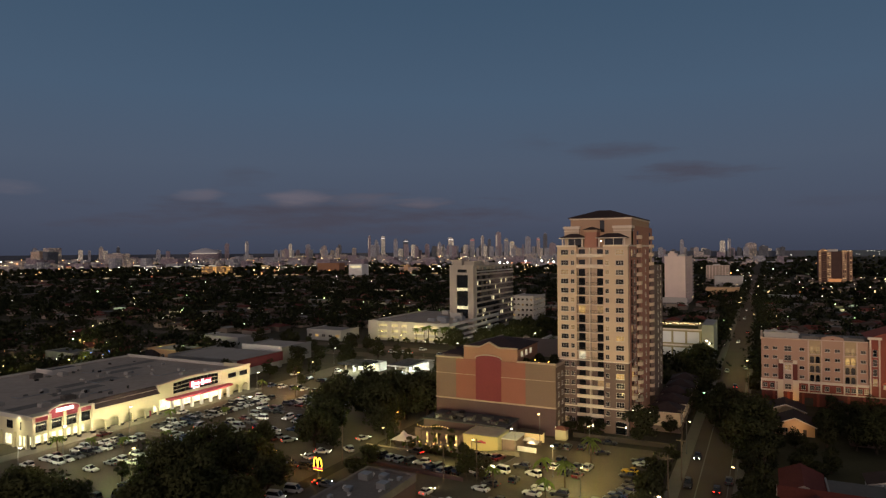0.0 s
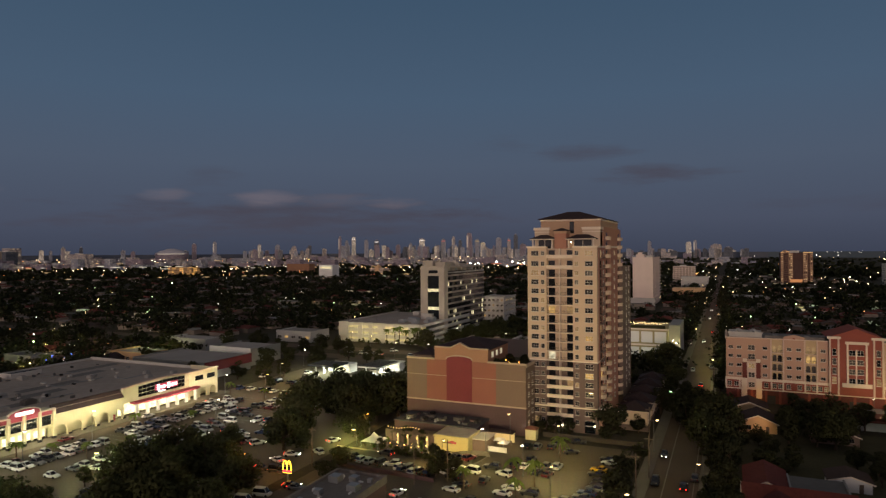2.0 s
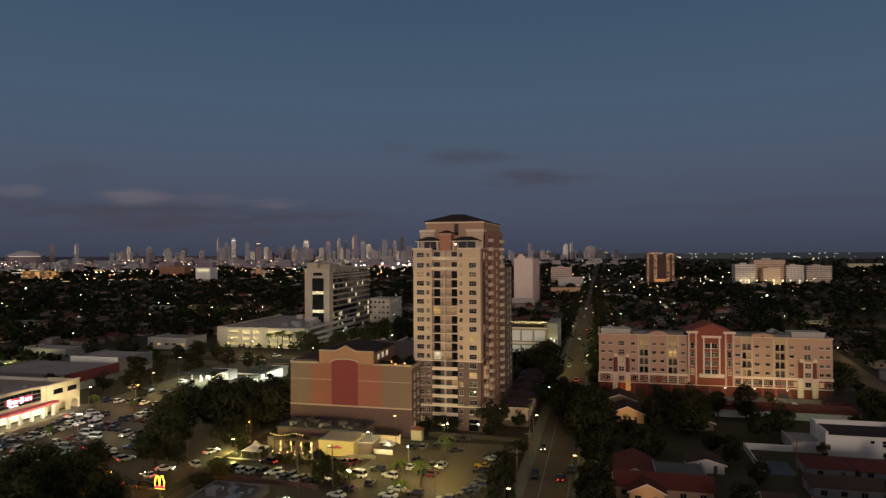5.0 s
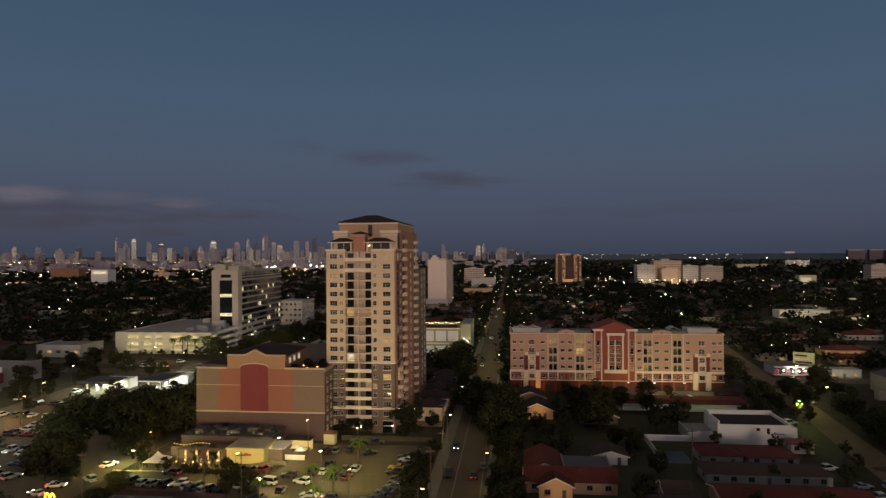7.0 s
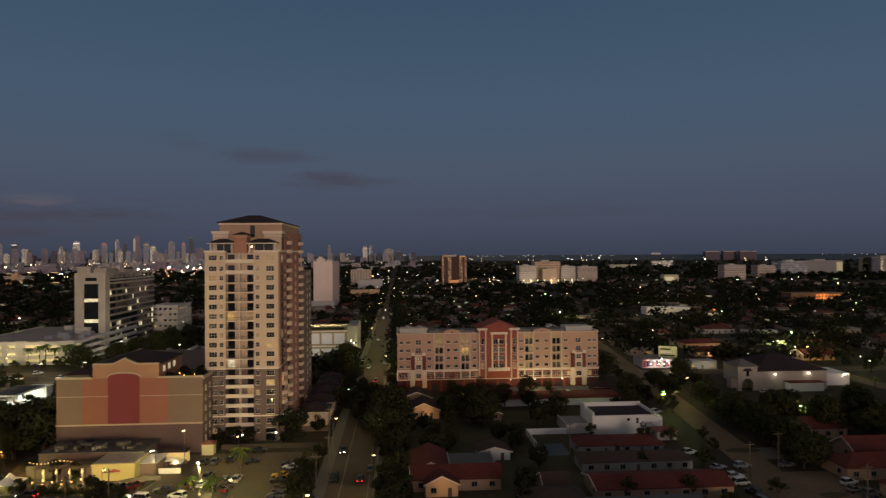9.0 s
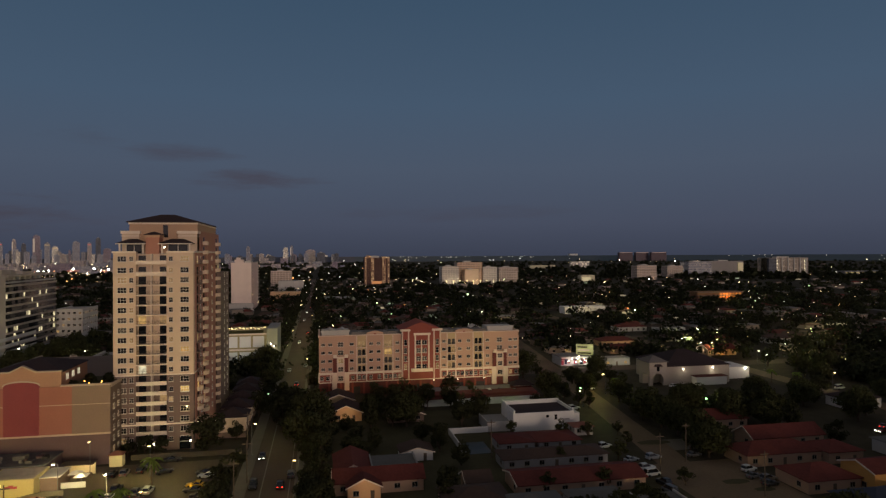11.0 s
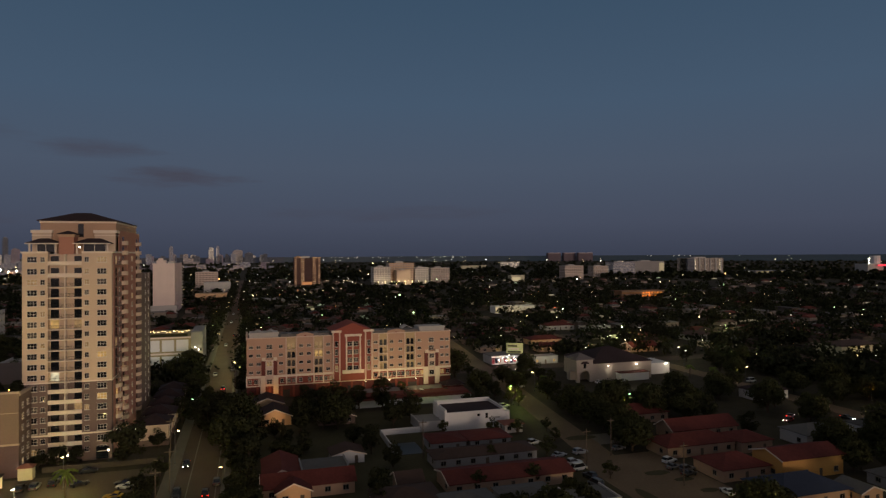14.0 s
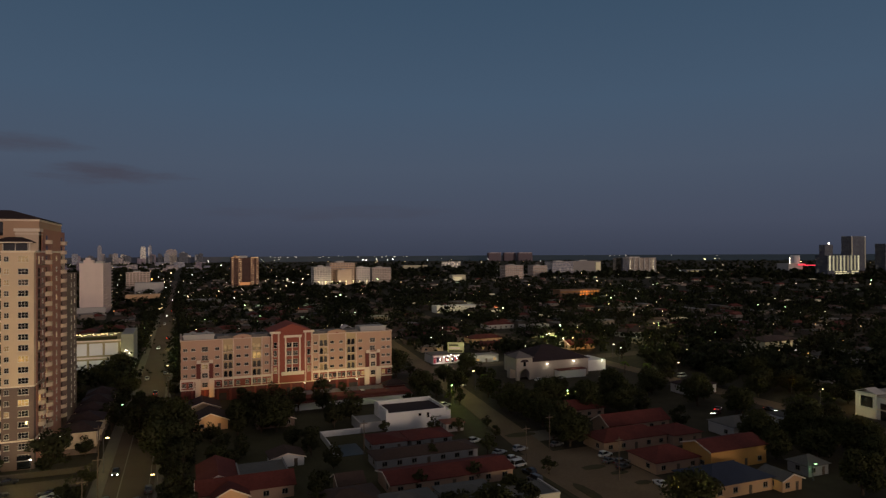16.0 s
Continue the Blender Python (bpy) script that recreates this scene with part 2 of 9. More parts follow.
WHITE = paint("white_stucco", (0.74, 0.72, 0.70), vary=0.08)
OFFWHITE = paint("weathered_white_concrete", (0.50, 0.47, 0.44), vary=0.14)
CONC = paint("grey_concrete", (0.30, 0.29, 0.28), vary=0.16)
YELLOWWALL = paint("pale_yellow_stucco", (0.66, 0.60, 0.41), vary=0.08)
OCHRE = paint("ochre_stucco", (0.50, 0.42, 0.21), vary=0.12)
# A darker peach than PEACH.
DIMPEACH = paint("dark_peach_wall", (0.40, 0.27, 0.19), vary=0.12)
PEACH = paint("peach_wall", (0.66, 0.42, 0.24), vary=0.08)
ROSE = paint("rose_stucco", (0.515, 0.322, 0.240), vary=0.10)
APTRED = paint("brick_red_stucco", (0.295, 0.082, 0.061), vary=0.10)
PINKBAND = paint("pink_red_fascia", (0.42, 0.085, 0.11), vary=0.06)
TILE_DARK = paint("dark_roof_tile", (0.045, 0.030, 0.032), vary=0.25, fine=1.2, bump=0.5)
TILE_RED = paint("red_roof_tile", (0.125, 0.034, 0.028), vary=0.30, coarse=0.25, fine=1.4, bump=0.5, rnd=0.14)
TILE_BROWN = paint("brown_roof_shingle", (0.085, 0.055, 0.045), vary=0.25, fine=1.4, bump=0.5, rnd=0.15)
TILE_GREY = paint("grey_roof_shingle", (0.12, 0.115, 0.11), vary=0.25, fine=1.4, bump=0.5, rnd=0.2)
TARP = paint("blue_tarp", (0.042, 0.050, 0.078), vary=0.2, rough=0.6)
MEMBRANE = paint("grey_roof_membrane", (0.40, 0.335, 0.29), vary=0.24, coarse=0.05, fine=0.5)
FLATROOF = paint("pale_flat_roof", (0.34, 0.30, 0.27), vary=0.2, coarse=0.08, rnd=0.25)
METAL = paint("galvanised_metal", (0.35, 0.36, 0.37), rough=0.45, metal=0.7, vary=0.1)
DARKMETAL = paint("dark_bronze_metal", (0.03, 0.028, 0.026), rough=0.5, metal=0.4, vary=0.1)
POLE = paint("grey_pole", (0.13, 0.125, 0.12), rough=0.5, vary=0.1)
WOODPOLE = paint("weathered_timber", (0.13, 0.10, 0.075), rough=0.85, vary=0.2)
ASPHALT = paint("asphalt", (0.115, 0.088, 0.064), rough=0.9, vary=0.22, coarse=0.07, fine=3.0)
OLDASPHALT = paint("worn_asphalt", (0.125, 0.103, 0.074), rough=0.9, vary=0.25, coarse=0.06, fine=2.0)
PAVE = paint("pale_pavement", (0.175, 0.155, 0.125), rough=0.9, vary=0.15, coarse=0.2)
LINE = paint("worn_road_paint", (0.22, 0.20, 0.17), vary=0.2, coarse=0.5)
GRASS = paint("dry_lawn", (0.075, 0.068, 0.038), rough=1.0, vary=0.3, coarse=0.1, fine=1.2, bump=0.4)
LAND = paint("dark_vegetated_ground", (0.064, 0.055, 0.036), rough=1.0, vary=0.35, coarse=0.02, fine=0.25, bump=0.3)
BARK = paint("bark", (0.09, 0.065, 0.045), rough=0.95, vary=0.2)
LEAF = leafy("leaf_green", (0.084, 0.088, 0.038), rough=0.9, vary=0.22, coarse=0.3, fine=2.0)
LEAF2 = leafy("dark_leaf", (0.068, 0.070, 0.034), rough=0.9, vary=0.22, coarse=0.3, fine=2.0)
PALMLEAF = leafy("palm_leaf", (0.14, 0.19, 0.045), rough=0.9, vary=0.22, coarse=0.3, fine=2.0)
FARLEAF = leafy("far_foliage", (0.060, 0.066, 0.035), rough=0.9, vary=0.22, coarse=0.02, fine=0.2)
FARWALL = paint("far_house_wall", (0.27, 0.22, 0.18), vary=0.25, coarse=0.03, bump=0, rnd=0.6, island=True)
FARROOF = paint("far_brown_roof", (0.10, 0.065, 0.05), vary=0.3, coarse=0.03, bump=0, rnd=0.5, island=True)
FARROOF_RED = paint("far_red_roof", (0.15, 0.045, 0.035), vary=0.3, coarse=0.03, bump=0, rnd=0.4, island=True)
FARROOF_PALE = paint("far_pale_roof", (0.20, 0.18, 0.165), vary=0.3, coarse=0.03, bump=0, rnd=0.6, island=True)
OFFICEWALL = paint("weathered_office_concrete", (0.40, 0.345, 0.30), vary=0.2)
# Spandrel concrete, darker than the end walls.
OFFICEBAND = paint("dark_spandrel_concrete", (0.31, 0.26, 0.225), vary=0.22)
PINKTRIM = paint("pink_trim_stucco", (0.66, 0.50, 0.41), vary=0.08)
DARKBRICK = paint("dark_brick_stucco", (0.17, 0.052, 0.042), vary=0.12)
BASERED = paint("dark_red_base_wall", (0.17, 0.055, 0.045), vary=0.15)
DULLROOF = paint("dull_grey_roof", (0.20, 0.18, 0.165), vary=0.25, coarse=0.08)
PODTRIM = paint("weathered_podium_trim", (0.40, 0.31, 0.25), vary=0.12)
WARMWHITE = paint("warm_white_stucco", (0.74, 0.60, 0.55), vary=0.10)
# Plain dark colour of the low garden wall.
DARKWALL = paint("dark_low_wall", (0.075, 0.062, 0.055), vary=0.25)
FASTROOF = paint("patched_grey_roof", (0.19, 0.17, 0.155), vary=0.25, coarse=0.2, fine=1.2)
GLASS = paint("dark_window_glass", (0.012, 0.014, 0.018), rough=0.08, vary=0.1, bump=0, spec=0.6)
GLASSGREY = paint("curtained_window", (0.085, 0.075, 0.07), rough=0.15, vary=0.10, bump=0, spec=0.6, coarse=0.4, fine=1.0)
FRAME = paint("window_frame_white", (0.70, 0.62, 0.54), vary=0.05, bump=0)
OLDFRAME = paint("dull_window_frame", (0.30, 0.26, 0.21), vary=0.1, bump=0)
SANDY = paint("sandy_worn_asphalt", (0.18, 0.132, 0.088), rough=0.95, vary=0.3, coarse=0.09, fine=1.5)
LIT = lit_room("lit_window_warm", (1.0, 0.60, 0.20), 0.52)
LITDIM = lit_room("lit_window_dim", (0.9, 0.55, 0.25), 0.28)
LITWHITE = lit_room("lit_window_pale", (1.0, 0.9, 0.6), 0.65)
DIMOFFICE = lit_room("dim_office_band", (1.0, 0.84, 0.48), 0.32)
OFFICELIT = lit_room("lit_office_band", (1.0, 0.86, 0.50), 0.85)
SHOPGLASS = lit_room("lit_shop_front", (1.0, 0.93, 0.55), 1.6)
BULB_A = shine("bulb_amber", (1.0, 0.66, 0.28), 7, 0.4)
STRING = shine("string_light", (1.0, 0.60, 0.22), 2.2, 0.4)
PODTOP = paint("ochre_peach_stucco", (0.33, 0.186, 0.126), vary=0.08)
BULB_W = shine("bulb_white", (1.0, 0.90, 0.70), 9, 0.4)
BULB_O = shine("bulb_sodium", (1.0, 0.36, 0.06), 8, 0.4)
BULB_G = shine("bulb_green", (0.5, 1.0, 0.45), 5, 0.4)
FAR_A = far_bulb("far_bulb_amber", (1.0, 0.66, 0.30), 26)
FAR_W = far_bulb("far_bulb_white", (1.0, 0.90, 0.72), 30)
FAR_O = far_bulb("far_bulb_sodium", (1.0, 0.36, 0.10), 24)
FAR_G = far_bulb("far_bulb_green", (0.65, 1.0, 0.40), 18)
BULB_B = shine("bulb_blue", (0.1, 0.2, 1.0), 4, 0.3)
SIGNWHITE = shine("sign_white", (1.0, 0.90, 0.93), 2.6)
SIGNRED = shine("sign_red", (1.0, 0.05, 0.08), 1.4)
SIGNYELLOW = shine("sign_yellow", (1.0, 0.62, 0.04), 3.5)
SIGNPINK = shine("sign_magenta", (1.0, 0.08, 0.18), 0.10)
HEAD_ON = shine("headlight_on", (1.0, 0.95, 0.8), 14)
TAIL_ON = shine("taillight_on", (1.0, 0.03, 0.02), 5)
HEAD_OFF = paint("headlight_glass", (0.5, 0.5, 0.5), rough=0.1, bump=0, spec=0.8)
TAIL_OFF = paint("taillight_plastic", (0.25, 0.01, 0.01), rough=0.2, bump=0)
TYRE = paint("tyre_rubber", (0.02, 0.02, 0.02), rough=0.9, bump=0)

# ---- builders ----
class Geo:
    """Collects faces of one mesh."""

    def __init__(self):
        self.v, self.f = [], []

    def poly(self, pts):
        n = len(self.v)
        self.v += [tuple(p) for p in pts]
        self.f.append(tuple(range(n, n + len(pts))))
        return self

    def box(self, x0, x1, y0, y1, z0, z1):
        n = len(self.v)
        self.v += [(x, y, z) for z in (z0, z1) for x, y in ((x0, y0), (x1, y0), (x1, y1), (x0, y1))]
        self.f += [tuple(n + i for i in q) for q in ((3, 2, 1, 0), (4, 5, 6, 7), (0, 1, 5, 4), (1, 2, 6, 5), (2, 3, 7, 6), (3, 0, 4, 7))]
        return self

    def prism(self, outline, d0, d1, axis="y"):
        """An outline in (x, z) drawn out along y, or in (x, y) along z."""
        n, k = len(self.v), len(outline)
        for d in (d0, d1):
            self.v += [(a, d, b) if axis == "y" else (a, b, d) for a, b in outline]
        self.f += [tuple(range(n, n + k)), tuple(range(n + 2 * k - 1, n + k - 1, -1))]
        self.f += [(n + i, n + k + i, n + k + (i + 1) % k, n + (i + 1) % k) for i in range(k)]
        return self

    def loft(self, rings, cap=True):
        n, k = len(self.v), len(rings[0])
        for r in rings:
            self.v += [tuple(p) for p in r]
        for j in range(len(rings) - 1):
            self.f += [(n + j * k + i, n + j * k + (i + 1) % k, n + (j + 1) * k + (i + 1) % k, n + (j + 1) * k + i) for i in range(k)]
        if cap:
            self.f += [tuple(n + i for i in range(k - 1, -1, -1)), tuple(n + (len(rings) - 1) * k + i for i in range(k))]
        return self

    def tube(self, a, b, r0, r1, n=6):
        a, b = Vector(a), Vector(b)
        q = (b - a).to_track_quat("Z", "Y")
        ring = [Vector((math.cos(i * 2 * math.pi / n), math.sin(i * 2 * math.pi / n), 0)) for i in range(n)]
        return self.loft([[a + q @ (p * r0) for p in ring], [b + q @ (p * r1) for p in ring]])

    def hip(self, x0, x1, y0, y1, z, h, over=0.5, t=0.15):
        x0, x1, y0, y1 = x0 - over, x1 + over, y0 - over, y1 + over
        self.box(x0, x1, y0, y1, z - t, z)
        w, d = x1 - x0, y1 - y0
        if w > d:
            a, b = (x0 + d / 2, (y0 + y1) / 2, z + h), (x1 - d / 2, (y0 + y1) / 2, z + h)
        else:
            a, b = ((x0 + x1) / 2, y0 + w / 2, z + h), ((x0 + x1) / 2, y1 - w / 2, z + h)
        p = [(x0, y0, z + 0.004), (x1, y0, z + 0.004), (x1, y1, z + 0.004), (x0, y1, z + 0.004)]
        if w > d:
            self.poly([p[0], p[1], b, a]).poly([p[2], p[3], a, b]).poly([p[1], p[2], b]).poly([p[3], p[0], a])
        else:
            self.poly([p[1], p[2], b, a]).poly([p[3], p[0], a, b]).poly([p[0], p[1], a]).poly([p[2], p[3], b])
        return self

    def gable(self, x0, x1, y0, y1, z, h, over=0.5, t=0.18, along="x"):
        """A pitched roof of two slabs with its ridge along x or y."""
        if along == "x":
            ym = (y0 + y1) / 2
            s = h / (ym - y0)
            out = [(y0 - over, z - s * over), (ym, z + h), (y1 + over, z - s * over), (y1 + over, z - s * over + t), (ym, z + h + t), (y0 - over, z - s * over + t)]
            n = len(self.v)
            for x in (x0 - over, x1 + over):
                self.v += [(x, a, b) for a, b in out]
        else:
            xm = (x0 + x1) / 2
            s = h / (xm - x0)
            out = [(x0 - over, z - s * over), (xm, z + h), (x1 + over, z - s * over), (x1 + over, z - s * over + t), (xm, z + h + t), (x0 - over, z - s * over + t)]
            n = len(self.v)
            for y in (y0 - over, y1 + over):
                self.v += [(a, y, b) for a, b in out]
        self.f += [(n + 0, n + 1, n + 4, n + 5), (n + 1, n + 2, n + 3, n + 4), (n + 6, n + 11, n + 10, n + 7), (n + 7, n + 10, n + 9, n + 8)]
        self.f += [(n + i, n + 6 + i, n + 6 + (i + 1) % 6, n + (i + 1) % 6) for i in range(6)]
        return self

    def arch(self, u0, u1, z1, o0, o1, spring, d0, d1, n=8):
        """A wall bay from u0 to u1, up to z1, with a round-headed opening o0..o1."""
        self.box(u0, o0, d0, d1, 0, z1).box(o1, u1, d0, d1, 0, z1)
        c, r = (o0 + o1) / 2, (o1 - o0) / 2
        pts = [(c - r * math.cos(math.pi * i / n), spring + r * math.sin(math.pi * i / n)) for i in range(n + 1)]
        for (a, b), (e, g) in zip(pts, pts[1:]):
            self.poly([(a, d0, b), (e, d0, g), (e, d0, z1), (a, d0, z1)]).poly([(a, d0, b), (a, d1, b), (e, d1, g), (e, d0, g)])
        self.poly([(o0, d0, z1), (o1, d0, z1), (o1, d1, z1), (o0, d1, z1)])
        return self

    def mesh(self, name, material):
        m = bpy.data.meshes.new(name)
        m.from_pydata(self.v, [], self.f)
        m.materials.append(material)
        m.update()
        return m


def thing(name, m, label, category, group="", kind=""):
    ob = new(name)
    ob.empty_display_size = 0.5
    ob.matrix_basis = m if isinstance(m, Matrix) else pose(*m)
    return tagged(ob, label, category, group, kind)


def part(name, geo, material, parent, label=""):
    ob = new(name, geo.mesh(name, material))
    ob.parent = parent
    return tagged(ob, label)


def piece(name, data, parent, x, y, z, rz=0.0, label=""):
    ob = new(name, data)
    ob.parent = parent
    ob.matrix_basis = pose(x, y, z, 0, 0, rz)
    return tagged(ob, label)


def solid(name, geo, material, label, category, kind="", group="", m=None):
    """A thing, or a piece of the setting, that is one mesh."""
    ob = new(name, geo.mesh(name, material))
    if m is not None:
        ob.matrix_basis = m
    return tagged(ob, label, category, group, kind)


def fast_mesh(name, verts, quads, material, normals=None):
    """A mesh from arrays of corners (n, 3) and four-cornered faces (k, 4)."""
    m = bpy.data.meshes.new(name)
    m.vertices.add(len(verts))
    m.vertices.foreach_set("co", np.asarray(verts, np.float32).ravel())
    m.loops.add(4 * len(quads))
    m.loops.foreach_set("vertex_index", np.asarray(quads, np.int32).ravel())
    m.polygons.add(len(quads))
    m.polygons.foreach_set("loop_start", np.arange(0, 4 * len(quads), 4, dtype=np.int32))
    m.polygons.foreach_set("loop_total", np.full(len(quads), 4, np.int32))
    m.materials.append(material)
    m.update()
    m.validate()
    if normals is None:
        m.shade_flat()
    else:
        m.shade_smooth()
        m.normals_split_custom_set_from_vertices(normals)
    return m


KEPT = {}


def cached(key, make):
    if key not in KEPT:
        KEPT[key] = make()
    return KEPT[key]


def stamp(key, build, m, label="", category="", group=""):
    """The first of a kind is built, the rest are copies of it."""
    if key not in KEPT:
        KEPT[key] = ob = build()
        ob.matrix_basis = m
    else:
        p = KEPT[key].scale
        ob = copy_thing(KEPT[key], m @ Matrix.Diagonal((1 / p[0], 1 / p[1], 1 / p[2], 1)))
    return tagged(ob, label, category, group)


RNG = random.Random(7)


# windows: a frame with its panes, looking towards -y
def window(parent, x, y, z, w, h, panes=2, glass=None, frame=FRAME, rz=0.0, sill=True):
    g = glass or GLASS
    ft = 0.07

    def make_frame():
        q = Geo().box(-w / 2 - ft, w / 2 + ft, -0.06, 0.04, h / 2, h / 2 + ft).box(-w / 2 - ft, w / 2 + ft, -0.06, 0.04, -h / 2 - ft, -h / 2)
        for i in range(panes + 1):
            u = -w / 2 + w * i / panes
            q.box(u - ft / 2, u + ft / 2, -0.05, 0.04, -h / 2, h / 2)
        if h > 1.2:
            q.box(-w / 2, w / 2, -0.045, 0.03, -0.03, 0.03)
        if sill:
            q.box(-w / 2 - 0.15, w / 2 + 0.15, -0.16, 0.0, -h / 2 - ft - 0.12, -h / 2 - ft)
        return q.mesh("window", frame)

    def make_pane():
        return Geo().box(-w / 2, w / 2, -0.02, 0.02, -h / 2, h / 2).mesh("pane", g)

    wd = piece("window", cached(("wf", w, h, panes, frame.name, sill), make_frame), parent, x, y, z, rz)
    piece("pane", cached(("wp", w, h, g.name), make_pane), wd, 0, 0, 0)
    return wd


def any_glass(p_lit=0.08, p_dim=0.06, p_cur=0.2):
    r = RNG.random()
    return LIT if r < p_lit else LITDIM if r < p_lit + p_dim else GLASSGREY if r < p_lit + p_dim + p_cur else GLASS

# ---- the ground and the roads ----
solid("ground", Geo().box(-4900, 4900, -1500, 4950, -1, 0), LAND, "dark flat vegetated ground of the city", "ground", "structure")


SLABS = []


def top_at(x, y):
    return max([z for a, b, c, d, z in SLABS if a < x < b and c < y < d], default=0.0)


def slab(name, x0, x1, y0, y1, z, mat, label, category="road"):
    SLABS.append((x0, x1, y0, y1, z))
    return solid(name, Geo().box(x0, x1, y0, y1, -0.2, z), mat, label, category, "structure")


slab("road", -17.4, -6.4, -200, 1500, 0.05, ASPHALT, "straight two-lane asphalt street between trees")
MID = [(88, -60), (88, 90), (89, 125), (91, 148), (95, 175), (98, 200), (104, 245), (109, 290), (120, 380), (150, 640)]


def mid_x(y):
    return float(np.interp(y, [b for a, b in MID], [a for a, b in MID]))


solid("road", Geo().prism([(a - 4.6, b) for a, b in MID] + [(a + 4.6, b) for a, b in MID[::-1]], -0.2, 0.055, "z"), SANDY, "worn residential street with sandy verges", "road", "structure")
slab("road", 196, 205, -100, 900, 0.055, SANDY, "worn residential street")
slab("road", -700, 900, 288, 300, 0.04, ASPHALT, "cross street running past the apartment block")
slab("road", 20, 900, 396, 405, 0.04, ASPHALT, "residential cross street")
slab("road", -900, -60, 312, 324, 0.06, ASPHALT, "cross street behind the petrol stations")
slab("car_park", -186, -101, 60, 290, 0.03, OLDASPHALT, "worn asphalt car park of the shopping centre", "car park")
slab("car_park", -97, -22, 92, 186, 0.035, OLDASPHALT, "worn asphalt car park beside the restaurant", "car park")
slab("pavement", -20.5, -17.4, -100, 1200, 0.17, PAVE, "pale concrete pavement with a kerb", "pavement")
slab("pavement", -6.4, -4.2, -100, 1200, 0.17, PAVE, "pale concrete pavement with a kerb", "pavement")
slab("pavement", -188, -182.2, 100, 203, 0.16, PAVE, "pale pavement along the shop fronts", "pavement")
slab("verge", 84, 110, 116, 158, 0.04, SANDY, "worn paved forecourt beside the street", "verge")
for gx, gy, ga, gb in ((99.5, 142, 3.4, 1.6), (103, 136, 2.6, 1.2), (88, 128, 1.5, 6), (96.5, 176, 5, 2.2), (89.5, 181, 2, 3), (104, 128, 2.2, 1.3)):
    solid("grass_island", Geo().prism([(gx + ga * math.cos(k * 0.524) * (1 + 0.12 * math.sin(3 * k)), gy + gb * math.sin(k * 0.524)) for k in range(12)], 0, 0.12, "z"), GRASS, "ragged dry grass island in the paving", "verge", "structure")
slab("verge", 98, 108, 168, 178, 0.045, PAVE, "sandy drive beside the street", "verge")
slab("verge", 82.5, 84, 120, 165, 0.09, GRASS, "dry grass verge beside the street", "verge")
slab("lane_line", -14.15, -13.9, 100, 275, 0.062, LINE, "worn white lane line", "road marking")
slab("lane_line", -7.6, -7.4, 100, 275, 0.062, LINE, "worn white lane line", "road marking")
slab("stop_line", -17, -12.5, 276, 277, 0.062, LINE, "worn white stop line", "road marking")
slab("lawn", -5, 82, 120, 228, 0.02, GRASS, "dark grass of back gardens", "lawn")
bay_lines = Geo()
for u in np.arange(116, 198, 2.7):
    bay_lines.box(-175, -170, u, u + 0.12, 0, 0.045).box(-170, -165, u, u + 0.12, 0, 0.045).box(-155, -145, u, u + 0.12, 0, 0.045)
solid("bay_lines", bay_lines, LINE, "worn white parking bay lines", "road marking", "structure")


